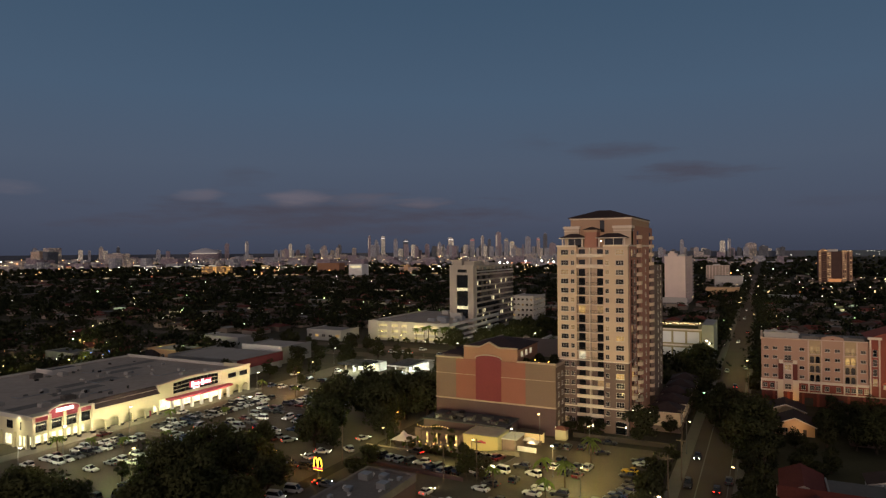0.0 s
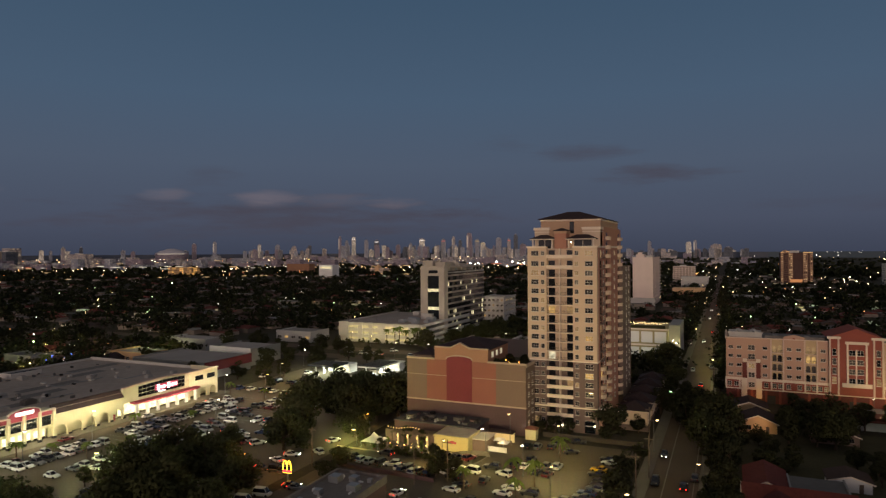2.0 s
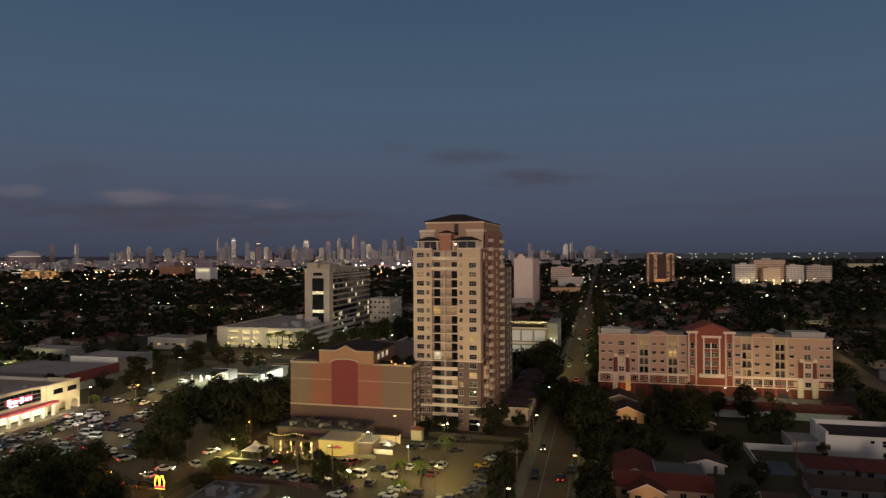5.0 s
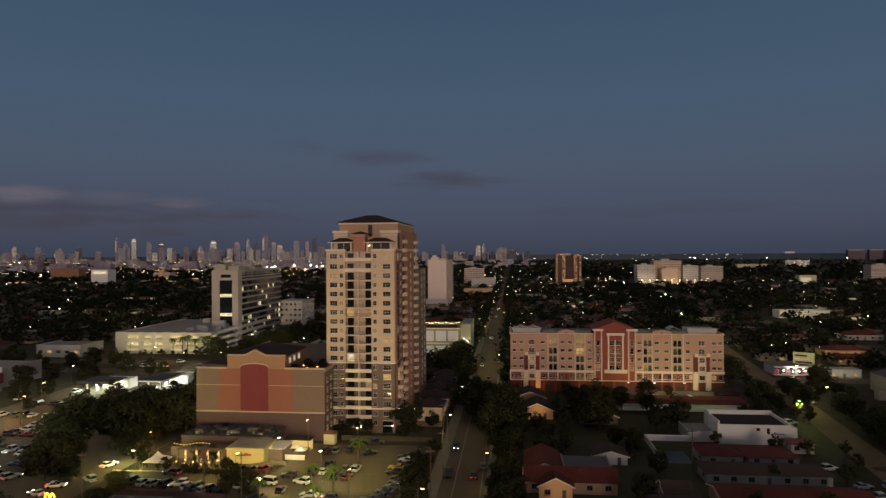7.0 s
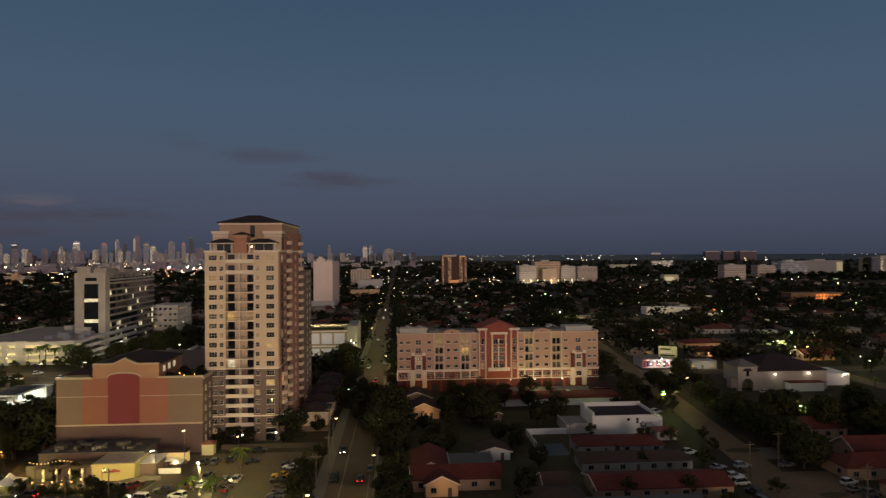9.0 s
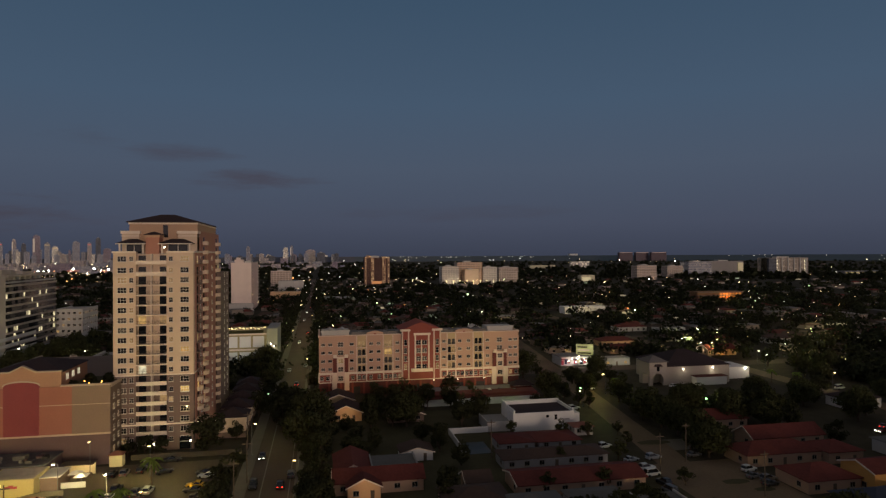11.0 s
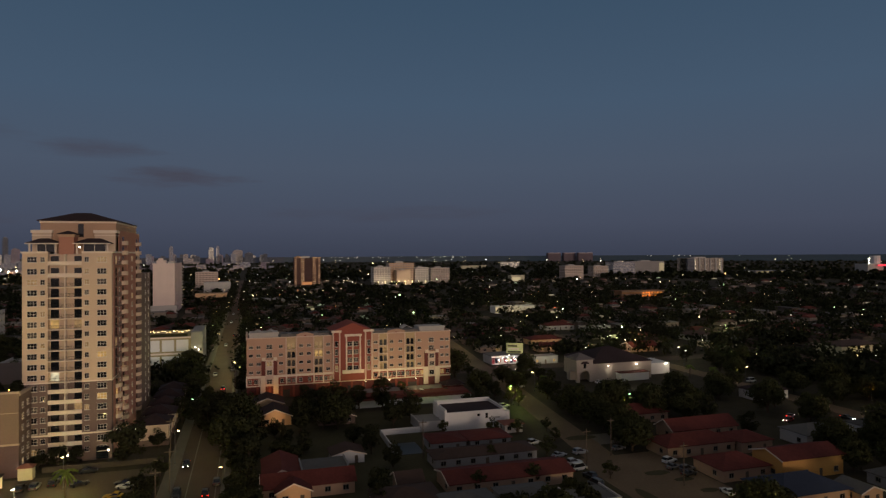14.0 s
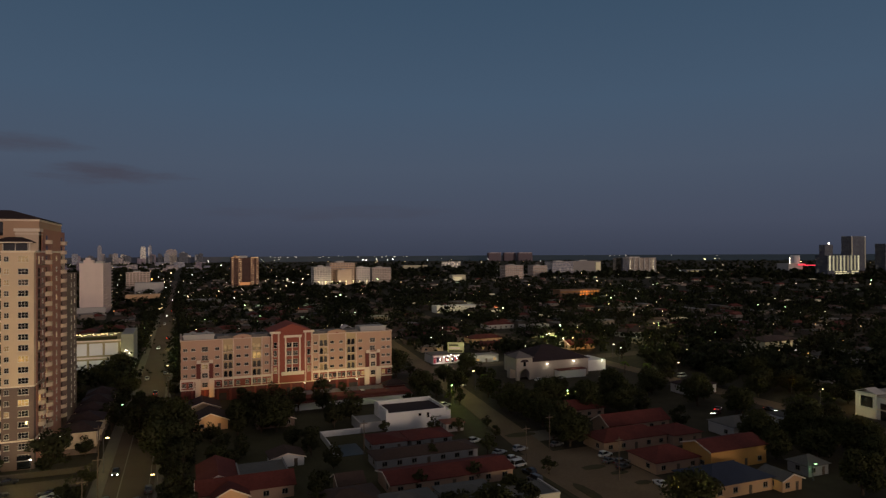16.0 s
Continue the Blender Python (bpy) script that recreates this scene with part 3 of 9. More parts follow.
# ---- residential tower ----
def residential_tower():
    T = thing("apartment_tower", (-57.8, 198, 0), "cream and mauve stucco apartment tower with balconies and dark hipped roof", "tower")
    W, D, Z = 21.7, 48.0, 57.1
    cut = 21.8
    part("core_wall", Geo().box(0, W, 1.8, D, cut, Z - 0.6), CREAM, T)
    part("lower_core_wall", Geo().box(0, W, 1.8, D, 0, cut), MAUVE, T, "mauve stucco lower wall")
    for x0, x1 in ((0, 6.1), (14.3, W)):
        part("front_wall", Geo().box(x0, x1, 0, 1.8, cut, Z), CREAM, T)
        part("lower_front_wall", Geo().box(x0, x1, 0, 1.8, 0, cut), MAUVE, T, "mauve stucco lower wall")
    part("side_panel", Geo().box(W, W + 0.25, 23, 39, 0, Z + 3).box(W, W + 0.3, 6.5, 12, 0, cut), BRICKRED, T, "terracotta stucco panel")
    part("side_panel", Geo().box(W, W + 0.12, 2.2, 23, 0, Z), BRICKRED, T, "terracotta stucco panel")
    part("rear_wing", Geo().box(W - 0.5, W + 1.6, 41, 62, 0, 50).box(2, W - 0.5, D, 62, 0, 50), MAUVE, T, "mauve rear wing")
    for z, h, o in ((cut - 0.2, 0.35, 0.18), (7.4, 0.4, 0.2), (Z - 0.3, 0.5, 0.3)):
        part("moulding", Geo().box(-o, 6.1, -o, 0, z, z + h).box(14.3, W + o, -o, 0, z, z + h).box(W, W + o, 0, D, z, z + h), TRIM, T, "pale cornice moulding")
    rows = [55.1] + [54.7 - 2.86 * k for k in range(1, 19)]
    slab_d = cached("tw_slab", lambda: Geo().box(6.1, 14.3, -0.25, 1.8, -0.14, 0.14).mesh("balcony_slab", TRIM))
    rail = Geo()
    for z in (0.1, 1.0):
        rail.box(-1.9, 1.9, -0.03, 0.03, z, z + 0.05)
    for i in range(20):
        rail.box(-1.9 + i * 0.2 - 0.015, -1.9 + i * 0.2 + 0.015, -0.015, 0.015, 0.1, 1.0)
    rail_d = rail.mesh("railing", DARKMETAL)
    par_d = Geo().box(-2.05, 2.05, -0.12, 0.12, 0, 0.95).mesh("parapet", TRIM)
    door = {m.name: Geo().box(-1.0, 1.0, -0.05, 0.05, 0, 2.25).mesh("balcony_door", m) for m in (GLASS, GLASSGREY, LIT, LITDIM, LITWHITE)}
    pier_d = Geo().box(-0.14, 0.14, -0.25, 1.8, -1.45, 1.45).mesh("divider", TRIM)
    for k, z in enumerate(rows):
        low = z < cut
        gl = lambda: any_glass(0.035, 0.05, 0.1)
        window(T, 2.35, 0, z, 2.3, 1.45, 3, gl())
        window(T, 4.85, 0, z, 1.05, 1.25, 2, gl())
        window(T, 15.5, 0, z, 1.05, 1.25, 2, gl())
        window(T, 19.25, 0, z, 2.3, 1.45, 3, LIT if k in (9, 13) else gl())
        fl = z - 1.45
        piece("balcony_slab", slab_d, T, 0, 0, fl)
        piece("divider", pier_d, T, 10.2, 0, z)
        for c in (8.15, 12.25):
            if low or k < 2:
                piece("parapet", par_d, T, c, -0.14, fl)
            else:
                piece("railing", rail_d, T, c, -0.2, fl + 0.14)
        for c, key in ((7.35, (k * 5) % 7), (13.1, (k * 3 + 1) % 8)):
            m = LIT if (k, c) in ((6, 7.35),) else LITDIM if key == 3 and c > 10 else LITWHITE if (k == 11 and c < 10) else GLASS
            piece("balcony_door", door[m.name], T, c, 1.76, fl + 0.16)
    # rounded balconies and windows along the side
    pts = [(1.5 * math.sin(math.pi * i / 8), -1.9 * math.cos(math.pi * i / 8)) for i in range(9)]
    bal = Geo().prism(pts, -0.2, 0.02, "z")
    for a, b in zip(pts, pts[1:]):
        bal.poly([(*a, 0), (*b, 0), (*b, 0.95), (*a, 0.95)]).poly([(a[0] * 0.9, a[1] * 0.94, 0.95), (b[0] * 0.9, b[1] * 0.94, 0.95), (b[0] * 0.9, b[1] * 0.94, 0.02), (a[0] * 0.9, a[1] * 0.94, 0.02)])
        bal.poly([(*a, 0.95), (*b, 0.95), (b[0] * 0.9, b[1] * 0.94, 0.95), (a[0] * 0.9, a[1] * 0.94, 0.95)])
    bal_d = bal.mesh("side_balcony", CREAM)
    loggia = Geo().box(0, 1.1, -2.4, 2.4, -0.2, 0.0).box(0.95, 1.1, -2.4, 2.4, 0.85, 0.95).box(0.0, 1.0, -2.4, -2.3, 0.85, 0.95).box(0.0, 1.0, 2.3, 2.4, 0.85, 0.95)
    for i in range(13):
        loggia.box(1.0, 1.06, -2.37 + 0.39 * i, -2.31 + 0.39 * i, 0.0, 0.85)
    log_d = loggia.mesh("side_balcony", MAUVE)
    sd = {m.name: Geo().box(-0.04, 0.04, -1.0, 1.0, 0, 2.2).mesh("balcony_door", m) for m in (GLASS, LITDIM, LIT)}
    for k, z in enumerate([60.9, 58.0] + rows[:-1]):
        fl = z - 1.45
        for y in (5.5, 16.0, 40.0):
            if fl > 56 and y < 10:
                continue
            xo = W + (0.3 if y > 20 or z < cut else 0.18 if fl > 56 else 0.12)
            piece("side_balcony", log_d if y < 10 and z > cut else bal_d, T, xo, y, fl)
            piece("balcony_door", sd[(LITDIM if RNG.random() < 0.05 else LIT if (k, y) == (15, 5.5) else GLASS).name], T, xo, y, fl + 0.05)
        for y in (10.5, 31, 50, 57):
            if (y > 45 and z > 49) or fl > 56:
                continue
            window(T, W + (1.6 if y > 40 else 0.28 if y > 22 else 0.13 if z > cut else 0.31), y, z, 1.3, 1.3, 2, any_glass(0.02, 0.04, 0.1), rz=90)
    # penthouse storeys and roof
    part("terrace_floor", Geo().box(0.3, W - 0.3, 1.8, D - 0.3, Z - 0.6, Z - 0.45), CONC, T)
    part("penthouse_wall", Geo().box(2.6, W, 6.5, D - 7, Z - 0.45, 65.8), PEACHDIM, T, "dull peach upper storey")
    part("flank_block", Geo().box(0.9, 5.6, 5.3, 12, Z - 0.45, 63.0), CREAM, T)
    part("flank_block", Geo().box(16.4, W, 5.3, 9.6, Z - 0.45, 63.0), CREAM, T)
    part("flank_cornice", Geo().box(0.6, 5.9, 5.0, 12.2, 62.5, 63.3).box(0.8, 5.7, 5.15, 12.1, 61.7, 61.95), TRIM, T, "pale cornice moulding")
    part("flank_cornice", Geo().box(16.1, W + 0.4, 5.0, 9.8, 62.5, 63.3).box(16.3, W + 0.2, 5.15, 9.7, 61.7, 61.95), TRIM, T, "pale cornice moulding")
    part("side_panel", Geo().box(W, W + 0.18, 9.8, D - 1.6, Z - 0.4, 63.4).box(W - 1.2, W, D - 7, D - 1.6, Z - 0.4, 63.4), BRICKRED, T, "terracotta stucco panel")
    part("roof_terrace_rail", Geo().box(W - 0.1, W, 12, D - 2, 64.3, 64.4).box(W - 0.1, W, 12, D - 2, 63.8, 63.85), METAL, T)
    part("cornice", Geo().box(2.4, W + 0.2, 6.3, D - 6.8, 65.35, 65.85), TRIM, T, "pale cornice moulding")
    part("stair_pier", Geo().box(8.3, 12.0, 1.6, 7, Z - 0.6, 62.0), BRICKRED, T, "terracotta central pier")
    part("pier_cornice", Geo().box(8.0, 12.3, 1.3, 7, 61.3, 62.0), PEACHDIM, T)
    part("pier_roof", Geo().hip(8.3, 12.0, 1.6, 7, 62.15, 0.9, 0.5), TILE_DARK, T)

    def quad(x0, x1, y0, y1, z):
        return [(x0, y0, z), (x1, y0, z), (x1, y1, z), (x0, y1, z)]

    part("roof", Geo().loft([quad(1.9, W + 0.7, 5.7, D - 9.5, 65.86), quad(1.9, W + 0.7, 5.7, D - 9.5, 66.1), quad(10.0, 14.4, 11.5, D - 19, 68.45), quad(10.3, 14.1, 12, D - 19.5, 68.55)]), TILE_DARK, T, "dark tiled hipped roof with a flat top")
    for x0, x1 in ((0.9, 7.8), (12.4, 20.6)):
        part("terrace_roof", Geo().hip(x0, x1, 1.6, 6.2, 59.6, 1.35, 0.6), TILE_DARK, T, "dark tiled terrace roof")
        part("roof_fascia", Geo().box(x0 - 0.62, x1 + 0.62, 0.97, 1.05, 59.35, 59.6), TRIM, T, "pale eaves board")
        part("terrace_glazing", Geo().box(x0 + 1.2, x1 - 1.2, 4.9, 5.2, Z - 0.4, 59.3), GLASS, T)
        for k in range(3):
            x = x0 + 1.3 + (x1 - x0 - 2.6) * k / 2
            part("glazing_bar", Geo().box(x - 0.08, x + 0.08, 4.8, 4.9, Z - 0.4, 59.3), FRAME, T)
        for x in (x0 + 0.3, x1 - 0.3):
            part("column", Geo().box(x - 0.2, x + 0.2, 1.8, 2.2, Z - 0.5, 59.45), TRIM, T)
    part("opening", Geo().box(12.0, 13.4, 6.35, 6.5, 61.4, 65.1), GLASS, T, "dark tall opening")
    part("terrace_lamp", Geo().box(12.6, 12.9, 4.6, 4.85, 58.3, 58.7), BULB_W, T, "small bright terrace lamp")
    part("entrance", Geo().box(17.8, 21.0, -0.1, 0.1, 0.2, 3.6), GLASS, T, "dark entrance glazing")


residential_tower()


# ---- podium with painted panels beside the tower ----
def podium():
    P = thing("parking_podium", (-95.6, 188, 0), "blind parking podium with salmon and maroon painted panels", "building")
    W = 40.0
    part("wall", Geo().box(0, W, 0.3, 60, 0, 20.6), TAUPE, P)
    part("base_panel", Geo().box(0, W, 0, 0.3, 0, 8.2), PLUM, P, "plum stucco base")
    for x0, x1, m in ((0, 7.1, TAUPE), (7.1, 14.0, TERRA), (22.6, 30.5, TERRA), (30.5, W, TAUPE)):
        part("panel", Geo().box(x0, x1, 0, 0.3, 8.6, 21.3), m, P)
    arch = [(14.0, 8.6), (22.6, 8.6), (22.6, 21.8)] + [(18.3 + 4.3 * math.cos(a), 21.8 + 1.0 * math.sin(a)) for a in np.linspace(0, math.pi, 9)[1:-1]] + [(14.0, 21.8)]
    part("panel", Geo().prism(arch, -0.12, 0.3), DARKRED, P, "maroon arched panel")
    top = [(9.7, 20.6), (27.8, 20.6), (27.8, 25.2), (21.6, 25.2), (18.4, 26.8), (15.2, 25.2), (9.7, 25.2)]
    part("gabled_parapet", Geo().prism(top, 0.3, 1.0), PODTOP, P, "peach gabled parapet")
    part("upper_block", Geo().box(9.7, 27.8, 1.0, 20, 20.6, 25.0), PODTOP, P)
    part("roof", Geo().hip(9.9, 27.6, 1.4, 20, 25.2, 2.7, 0.5), TILE_DARK, P, "dark hipped roof")
    coping = Geo()
    for (a, b), (c, d) in zip(top[2:], top[3:]):
        coping.prism([(a, b), (c, d), (c, d + 0.35), (a, b + 0.35)] if a > c else [(a, b), (c, d), (c, d + 0.35), (a, b + 0.35)], 0.1, 1.2)
    part("coping", coping, PODTRIM, P)
    part("moulding", Geo().box(-0.15, W + 0.15, -0.18, 0.3, 8.2, 8.65), PODTRIM, P)
    part("moulding", Geo().box(0, 14, -0.03, 0, 16.3, 16.45).box(22.6, W, -0.03, 0, 16.3, 16.45), PODTRIM, P)
    part("coping", Geo().box(-0.15, 9.7, -0.2, 0.6, 21.3, 21.8).box(27.8, W + 0.15, -0.2, 0.6, 21.3, 21.8).box(W - 0.4, W + 0.2, 0.6, 60, 20.6, 21.4).box(-0.15, 0.5, 0.6, 60, 20.6, 21.4), PODTRIM, P)
    rim = [(18.3 + 4.6 * math.cos(a), 21.9 + 1.3 * math.sin(a)) for a in np.linspace(0, math.pi, 9)]
    rim += [(18.3 + 4.3 * math.cos(a), 21.8 + 1.0 * math.sin(a)) for a in np.linspace(math.pi, 0, 9)]
    part("arch_trim", Geo().prism(rim, -0.2, 0.0), PODTRIM, P)
    for i in range(3):
        window(P, 27.82, 4.5 + i * 4.2, 23.4, 1.8, 1.5, 2, LITWHITE, rz=90)
    for k in range(6):
        for y in (3, 7):
            window(P, W + 0.02, y, 3.5 + 2.87 * k, 1.3, 1.3, 2, any_glass(0.05, 0.1, 0.3), rz=90)
    part("deck_planter", Geo().box(29, 39, 3, 16, 20.6, 21.0), GRASS, P, "planted roof deck")
    part("wing_roof", Geo().hip(1.2, 7.5, 3, 12, 22.2, 1.3, 0.5), TILE_DARK, P, "dark hipped roof over the stair")
    part("wing_wall", Geo().box(1.2, 7.5, 3, 12, 20.6, 22.1), TAUPE, P)
    for x, y in ((31, 8), (36, 6), (38, 12), (33.5, 4)):
        part("deck_lantern", Geo().box(x - 0.1, x + 0.1, y - 0.1, y + 0.1, 21.0, 21.35), BULB_O, P)
    sr = np.random.RandomState(12)
    for x, y, r in ((29.5, 4, 1.3), (32, 10, 1.6), (34.5, 5, 1.2), (37, 9, 1.7), (38.3, 4, 1.1), (30.5, 14, 1.4), (35.5, 14, 1.5)):
        d = sr.normal(size=(130, 3))
        d /= np.linalg.norm(d, axis=1)[:, None]
        bp = np.array([x, y, 21.0]) + np.abs(d * [1, 1, 0.9]) * np.sign(d * [1, 1, 0] + [0, 0, 1]) * r * sr.uniform(0.6, 1.0, (130, 1))
        ba, bb = sr.normal(scale=0.2, size=(130, 3)), sr.normal(scale=0.2, size=(130, 3))
        sh = new("deck_shrub", fast_mesh("deck_shrub", np.stack([bp - ba, bp - bb, bp + ba, bp + bb], 1).reshape(-1, 3), np.arange(520).reshape(-1, 4), LEAF2, np.repeat(d, 4, axis=0)))
        sh.parent = P


podium()


# ---- shopping centre: local x runs along the front, y into the building ----
def shopping_centre():
    S = thing("supermarket", (-186, 112.5, 0, 0, 0, 90), "long pale yellow supermarket with arcades and lit shop fronts", "supermarket")
    part("body", Geo().box(0.3, 87, 5.0, 72, 0, 8.6), YELLOWWALL, S)
    part("roof", Geo().box(0.6, 86.6, 1.2, 71.6, 8.6, 8.75), MEMBRANE, S, "grey membrane flat roof")
    part("parapet", Geo().box(0, 87, 71.6, 72.2, 8, 9.5).box(86.6, 87.2, 14, 72.2, 8, 9.9).box(0, 0.5, 0, 71.6, 8.2, 9.4), OFFWHITE, S, "whitish roof parapet")
    # corner block with piers, bands and windows
    bays = [0.4, 5.1, 9.6, 14.2, 18.6]
    part("corner_wall", Geo().box(0, 18.9, 0.5, 5.0, 3.6, 9.0).box(0, 18.9, 4.2, 5.0, 0, 3.6), YELLOWWALL, S)
    arch = [(5.1, 8.9), (14.2, 8.9)] + [(9.65 + 4.55 * math.cos(a), 9.6 + 1.4 * math.sin(a)) for a in np.linspace(0, math.pi, 9)]
    part("sign_arch", Geo().prism(arch, -0.1, 0.6), PINKBAND, S, "pink-red arched fascia")
    part("arch_trim", Geo().prism([(9.65 + 4.8 * math.cos(a), 9.65 + 1.65 * math.sin(a)) for a in np.linspace(0, math.pi, 9)] + [(9.65 + 4.55 * math.cos(a), 9.6 + 1.4 * math.sin(a)) for a in np.linspace(math.pi, 0, 9)], -0.2, 0.7), TRIM, S)
    for b in bays:
        part("pier", Geo().box(b - 0.4, b + 0.4, -0.25, 0.5, 0.9, 9.2), YELLOWWALL, S)
        part("pier_base", Geo().box(b - 0.5, b + 0.5, -0.35, 0.5, 0, 0.9), DARKMETAL, S)
    for a, b in zip(bays, bays[1:]):
        part("fascia", Geo().box(a + 0.4, b - 0.4, 0.2, 0.5, 7.6, 8.9), PINKBAND, S, "pink-red fascia band")
        window(S, (a + b) / 2, 0.45, 6.0, b - a - 1.4, 2.5, 4, GLASS, DARKMETAL)
        part("shop_window", Geo().box(a + 0.5, b - 0.5, 3.6, 3.7, 0.5, 3.4), SHOPGLASS, S, "bright shop front glazing")
        part("plinth", Geo().box(a + 0.5, b - 0.5, 3.3, 3.6, 0, 0.6), DARKMETAL, S)
    part("coping", Geo().box(-0.2, 5.1, -0.3, 0.8, 8.9, 9.3).box(14.2, 19, -0.3, 0.8, 8.9, 9.3), TRIM, S)
    # the short side that faces the camera
    for k in range(3):
        y = 3.0 + 6.5 * k
        window(S, 0.28, y + 1.5, 6.3, 2.8, 2.0, 3, GLASS, DARKMETAL, rz=-90)
        part("shop_window", Geo().box(0.1, 0.2, y - 0.3, y + 3.3, 0.6, 3.4), SHOPGLASS, S)
        part("pier", Geo().box(-0.5, 0.3, y - 1.5, y - 0.7, 0, 4.2), YELLOWWALL, S)
    # arcade with a sloping dark roof
    for k in range(5):
        u = 18.9 + 4.9 * k
        part("arcade_bay", Geo().arch(u, u + 4.9, 7.3, u + 0.75, u + 4.15, 2.0, 0.2, 0.7), YELLOWWALL, S)
    for k in range(6):
        part("arcade_plinth", Geo().box(18.5 + 4.9 * k, 19.5 + 4.9 * k, -0.1, 0.85, 0, 0.7), DARKMETAL, S)
    part("arcade_floor_wall", Geo().box(18.9, 43.4, 3.4, 3.5, 0, 7.2), YELLOWWALL, S)
    part("mansard_roof", Geo().prism([(0.0, 7.3), (2.2, 9.8), (2.6, 9.8), (2.6, 7.3)], 0, 24.5), TILE_DARK, S, "dark brown sloping tile roof").matrix_basis = Matrix.Translation((43.4, 0, 0)) @ pose(0, 0, 0, 0, 0, 90)
    part("red_machine", Geo().box(39.5, 40.6, 0.9, 1.7, 0.1, 2.0), PINKBAND, S, "red vending machine")
    # main entrance with a glass grid and a red canopy
    curve = lambda u: 9.9 + 0.9 * math.sin(math.pi * min(1, (u - 43.4) / 34))
    ent = Geo()
    us = np.linspace(43.4, 72, 13)
    for a, b in zip(us, us[1:]):
        ent.prism([(a, 5.0), (b, 5.0), (b, curve(b)), (a, curve(a))], 0.5, 1.4)
    part("entrance_wall", ent, YELLOWWALL, S)
    cop = Geo()
    for a, b in zip(us, us[1:]):
        cop.prism([(a, curve(a)), (b, curve(b)), (b, curve(b) + 0.28), (a, curve(a) + 0.28)], 0.35, 1.6)
    part("coping", cop, PINKTRIM, S)
    for i in range(12):
        u = 49.4 + 1.74 * i
        for j in range(3):
            zt = curve(u) - 0.6
            z0 = 5.9 + (zt - 5.9) * j / 3
            part("pane", Geo().box(u + 0.08, u + 1.66, 0.38, 0.5, z0 + 0.08, z0 + (zt - 5.9) / 3 - 0.08), GLASS, S)
    part("sign_board", Geo().box(56.5, 66.5, 0.0, 0.36, 6.9, 9.0), SIGNPINK, S, "dull red sign board")
    for k, (w, lo, hi) in enumerate(((0.9, 7.0, 8.9), (0.25, 7.3, 8.5), (0.6, 7.3, 8.3), (0.6, 7.3, 8.3), (0.35, 7.8, 8.0), (0.9, 7.0, 8.9), (0.25, 7.3, 8.5), (0.6, 7.3, 8.3), (0.25, 7.3, 8.5), (0.6, 7.3, 8.3))):
        u = 57.0 + 0.93 * k
        part("sign_bar", Geo().box(u, u + w, -0.25, -0.1, lo, hi), SIGNWHITE, S, "glowing white sign bar")
    part("sign_underline", Geo().box(57.6, 60.6, -0.2, -0.1, 6.3, 6.7), SIGNWHITE, S, "glowing white sign bar")
    for k in range(7):
        part("sign_bar", Geo().box(6.9 + 0.78 * k, 7.5 + 0.78 * k, -0.22, -0.1, 9.3, 10.2), SIGNWHITE, S, "glowing white sign bar")
    can = Geo()
    for i in range(12):
        a, b = 46 + i * 2.45, 46 + (i + 1) * 2.45
        o = lambda u: -2.2 - 1.6 * math.sin(math.pi * (u - 46) / 29.4)
        can.prism([(a, o(a)), (b, o(b)), (b, 0.5), (a, 0.5)], 4.4, 5.0, "z")
    part("canopy", can, PINKBAND, S, "red curved entrance canopy")
    for k in range(7):
        u = 47.5 + 4.4 * k
        part("column", Geo().box(u - 0.45, u + 0.45, -1.6, -0.7, 0, 4.4), WHITE, S)
    part("shop_window", Geo().box(44, 75, 3.9, 4.0, 0.3, 3.9), SHOPGLASS, S, "bright shop front glazing")
    # far block with arches and two groups of windows
    for k in range(3):
        u = 72 + 5 * k
        part("arcade_bay", Geo().arch(u, u + 5, 10.2, u + 0.8, u + 4.2, 2.0, 0.2, 0.9), YELLOWWALL, S)
    part("coping", Geo().box(71.8, 87.3, 0, 1.2, 10.2, 10.6), TRIM, S)
    part("end_wall", Geo().box(86.7, 87.2, 0.9, 14, 0, 10.2), YELLOWWALL, S)
    for u in (77.3, 83.4):
        window(S, u, 0.18, 7.8, 4.0, 1.5, 4, GLASS, DARKMETAL)
    # rooftop plant
    unit = Geo().box(-1.6, 1.6, -1.1, 1.1, 0, 1.3).box(-1.0, 1.0, -0.8, 0.8, 1.3, 1.55)
    unit_d = unit.mesh("roof_unit", CONC)
    dark_d = unit.mesh("roof_unit", paint("dark_roof_unit", (0.10, 0.09, 0.085), vary=0.2))
    for x, y, s in ((6, 26, 1), (11, 12, 1.3), (20, 14, 1.6), (24, 13, 1.2), (24, 33, 1.0), (30, 20, 0.9), (38, 60, 1.6), (45, 55, 1.4), (50, 40, 1.0), (57, 34, 1), (60, 36, 0.8), (66, 14, 1.1), (72, 22, 1), (76, 12, 1), (15, 45, 0.8), (9, 40, 1)):
        s *= 0.72
        piece("roof_unit", dark_d if s > 1.05 else unit_d, S, x, y, 8.75, RNG.choice((0, 90))).scale = (s, s, s)

    # clutter, pipes and a screened plant yard on the roof
    rs = random.Random(17)
    for k in range(34):
        x, y, w = rs.uniform(4, 84), rs.uniform(6, 68), rs.uniform(0.4, 1.5)
        part("roof_clutter", Geo().box(x, x + w, y, y + rs.uniform(0.4, 1.6), 8.75, 8.75 + rs.uniform(0.3, 1.0)), rs.choice((CONC, DARKMETAL, OFFWHITE, TILE_GREY)), S)
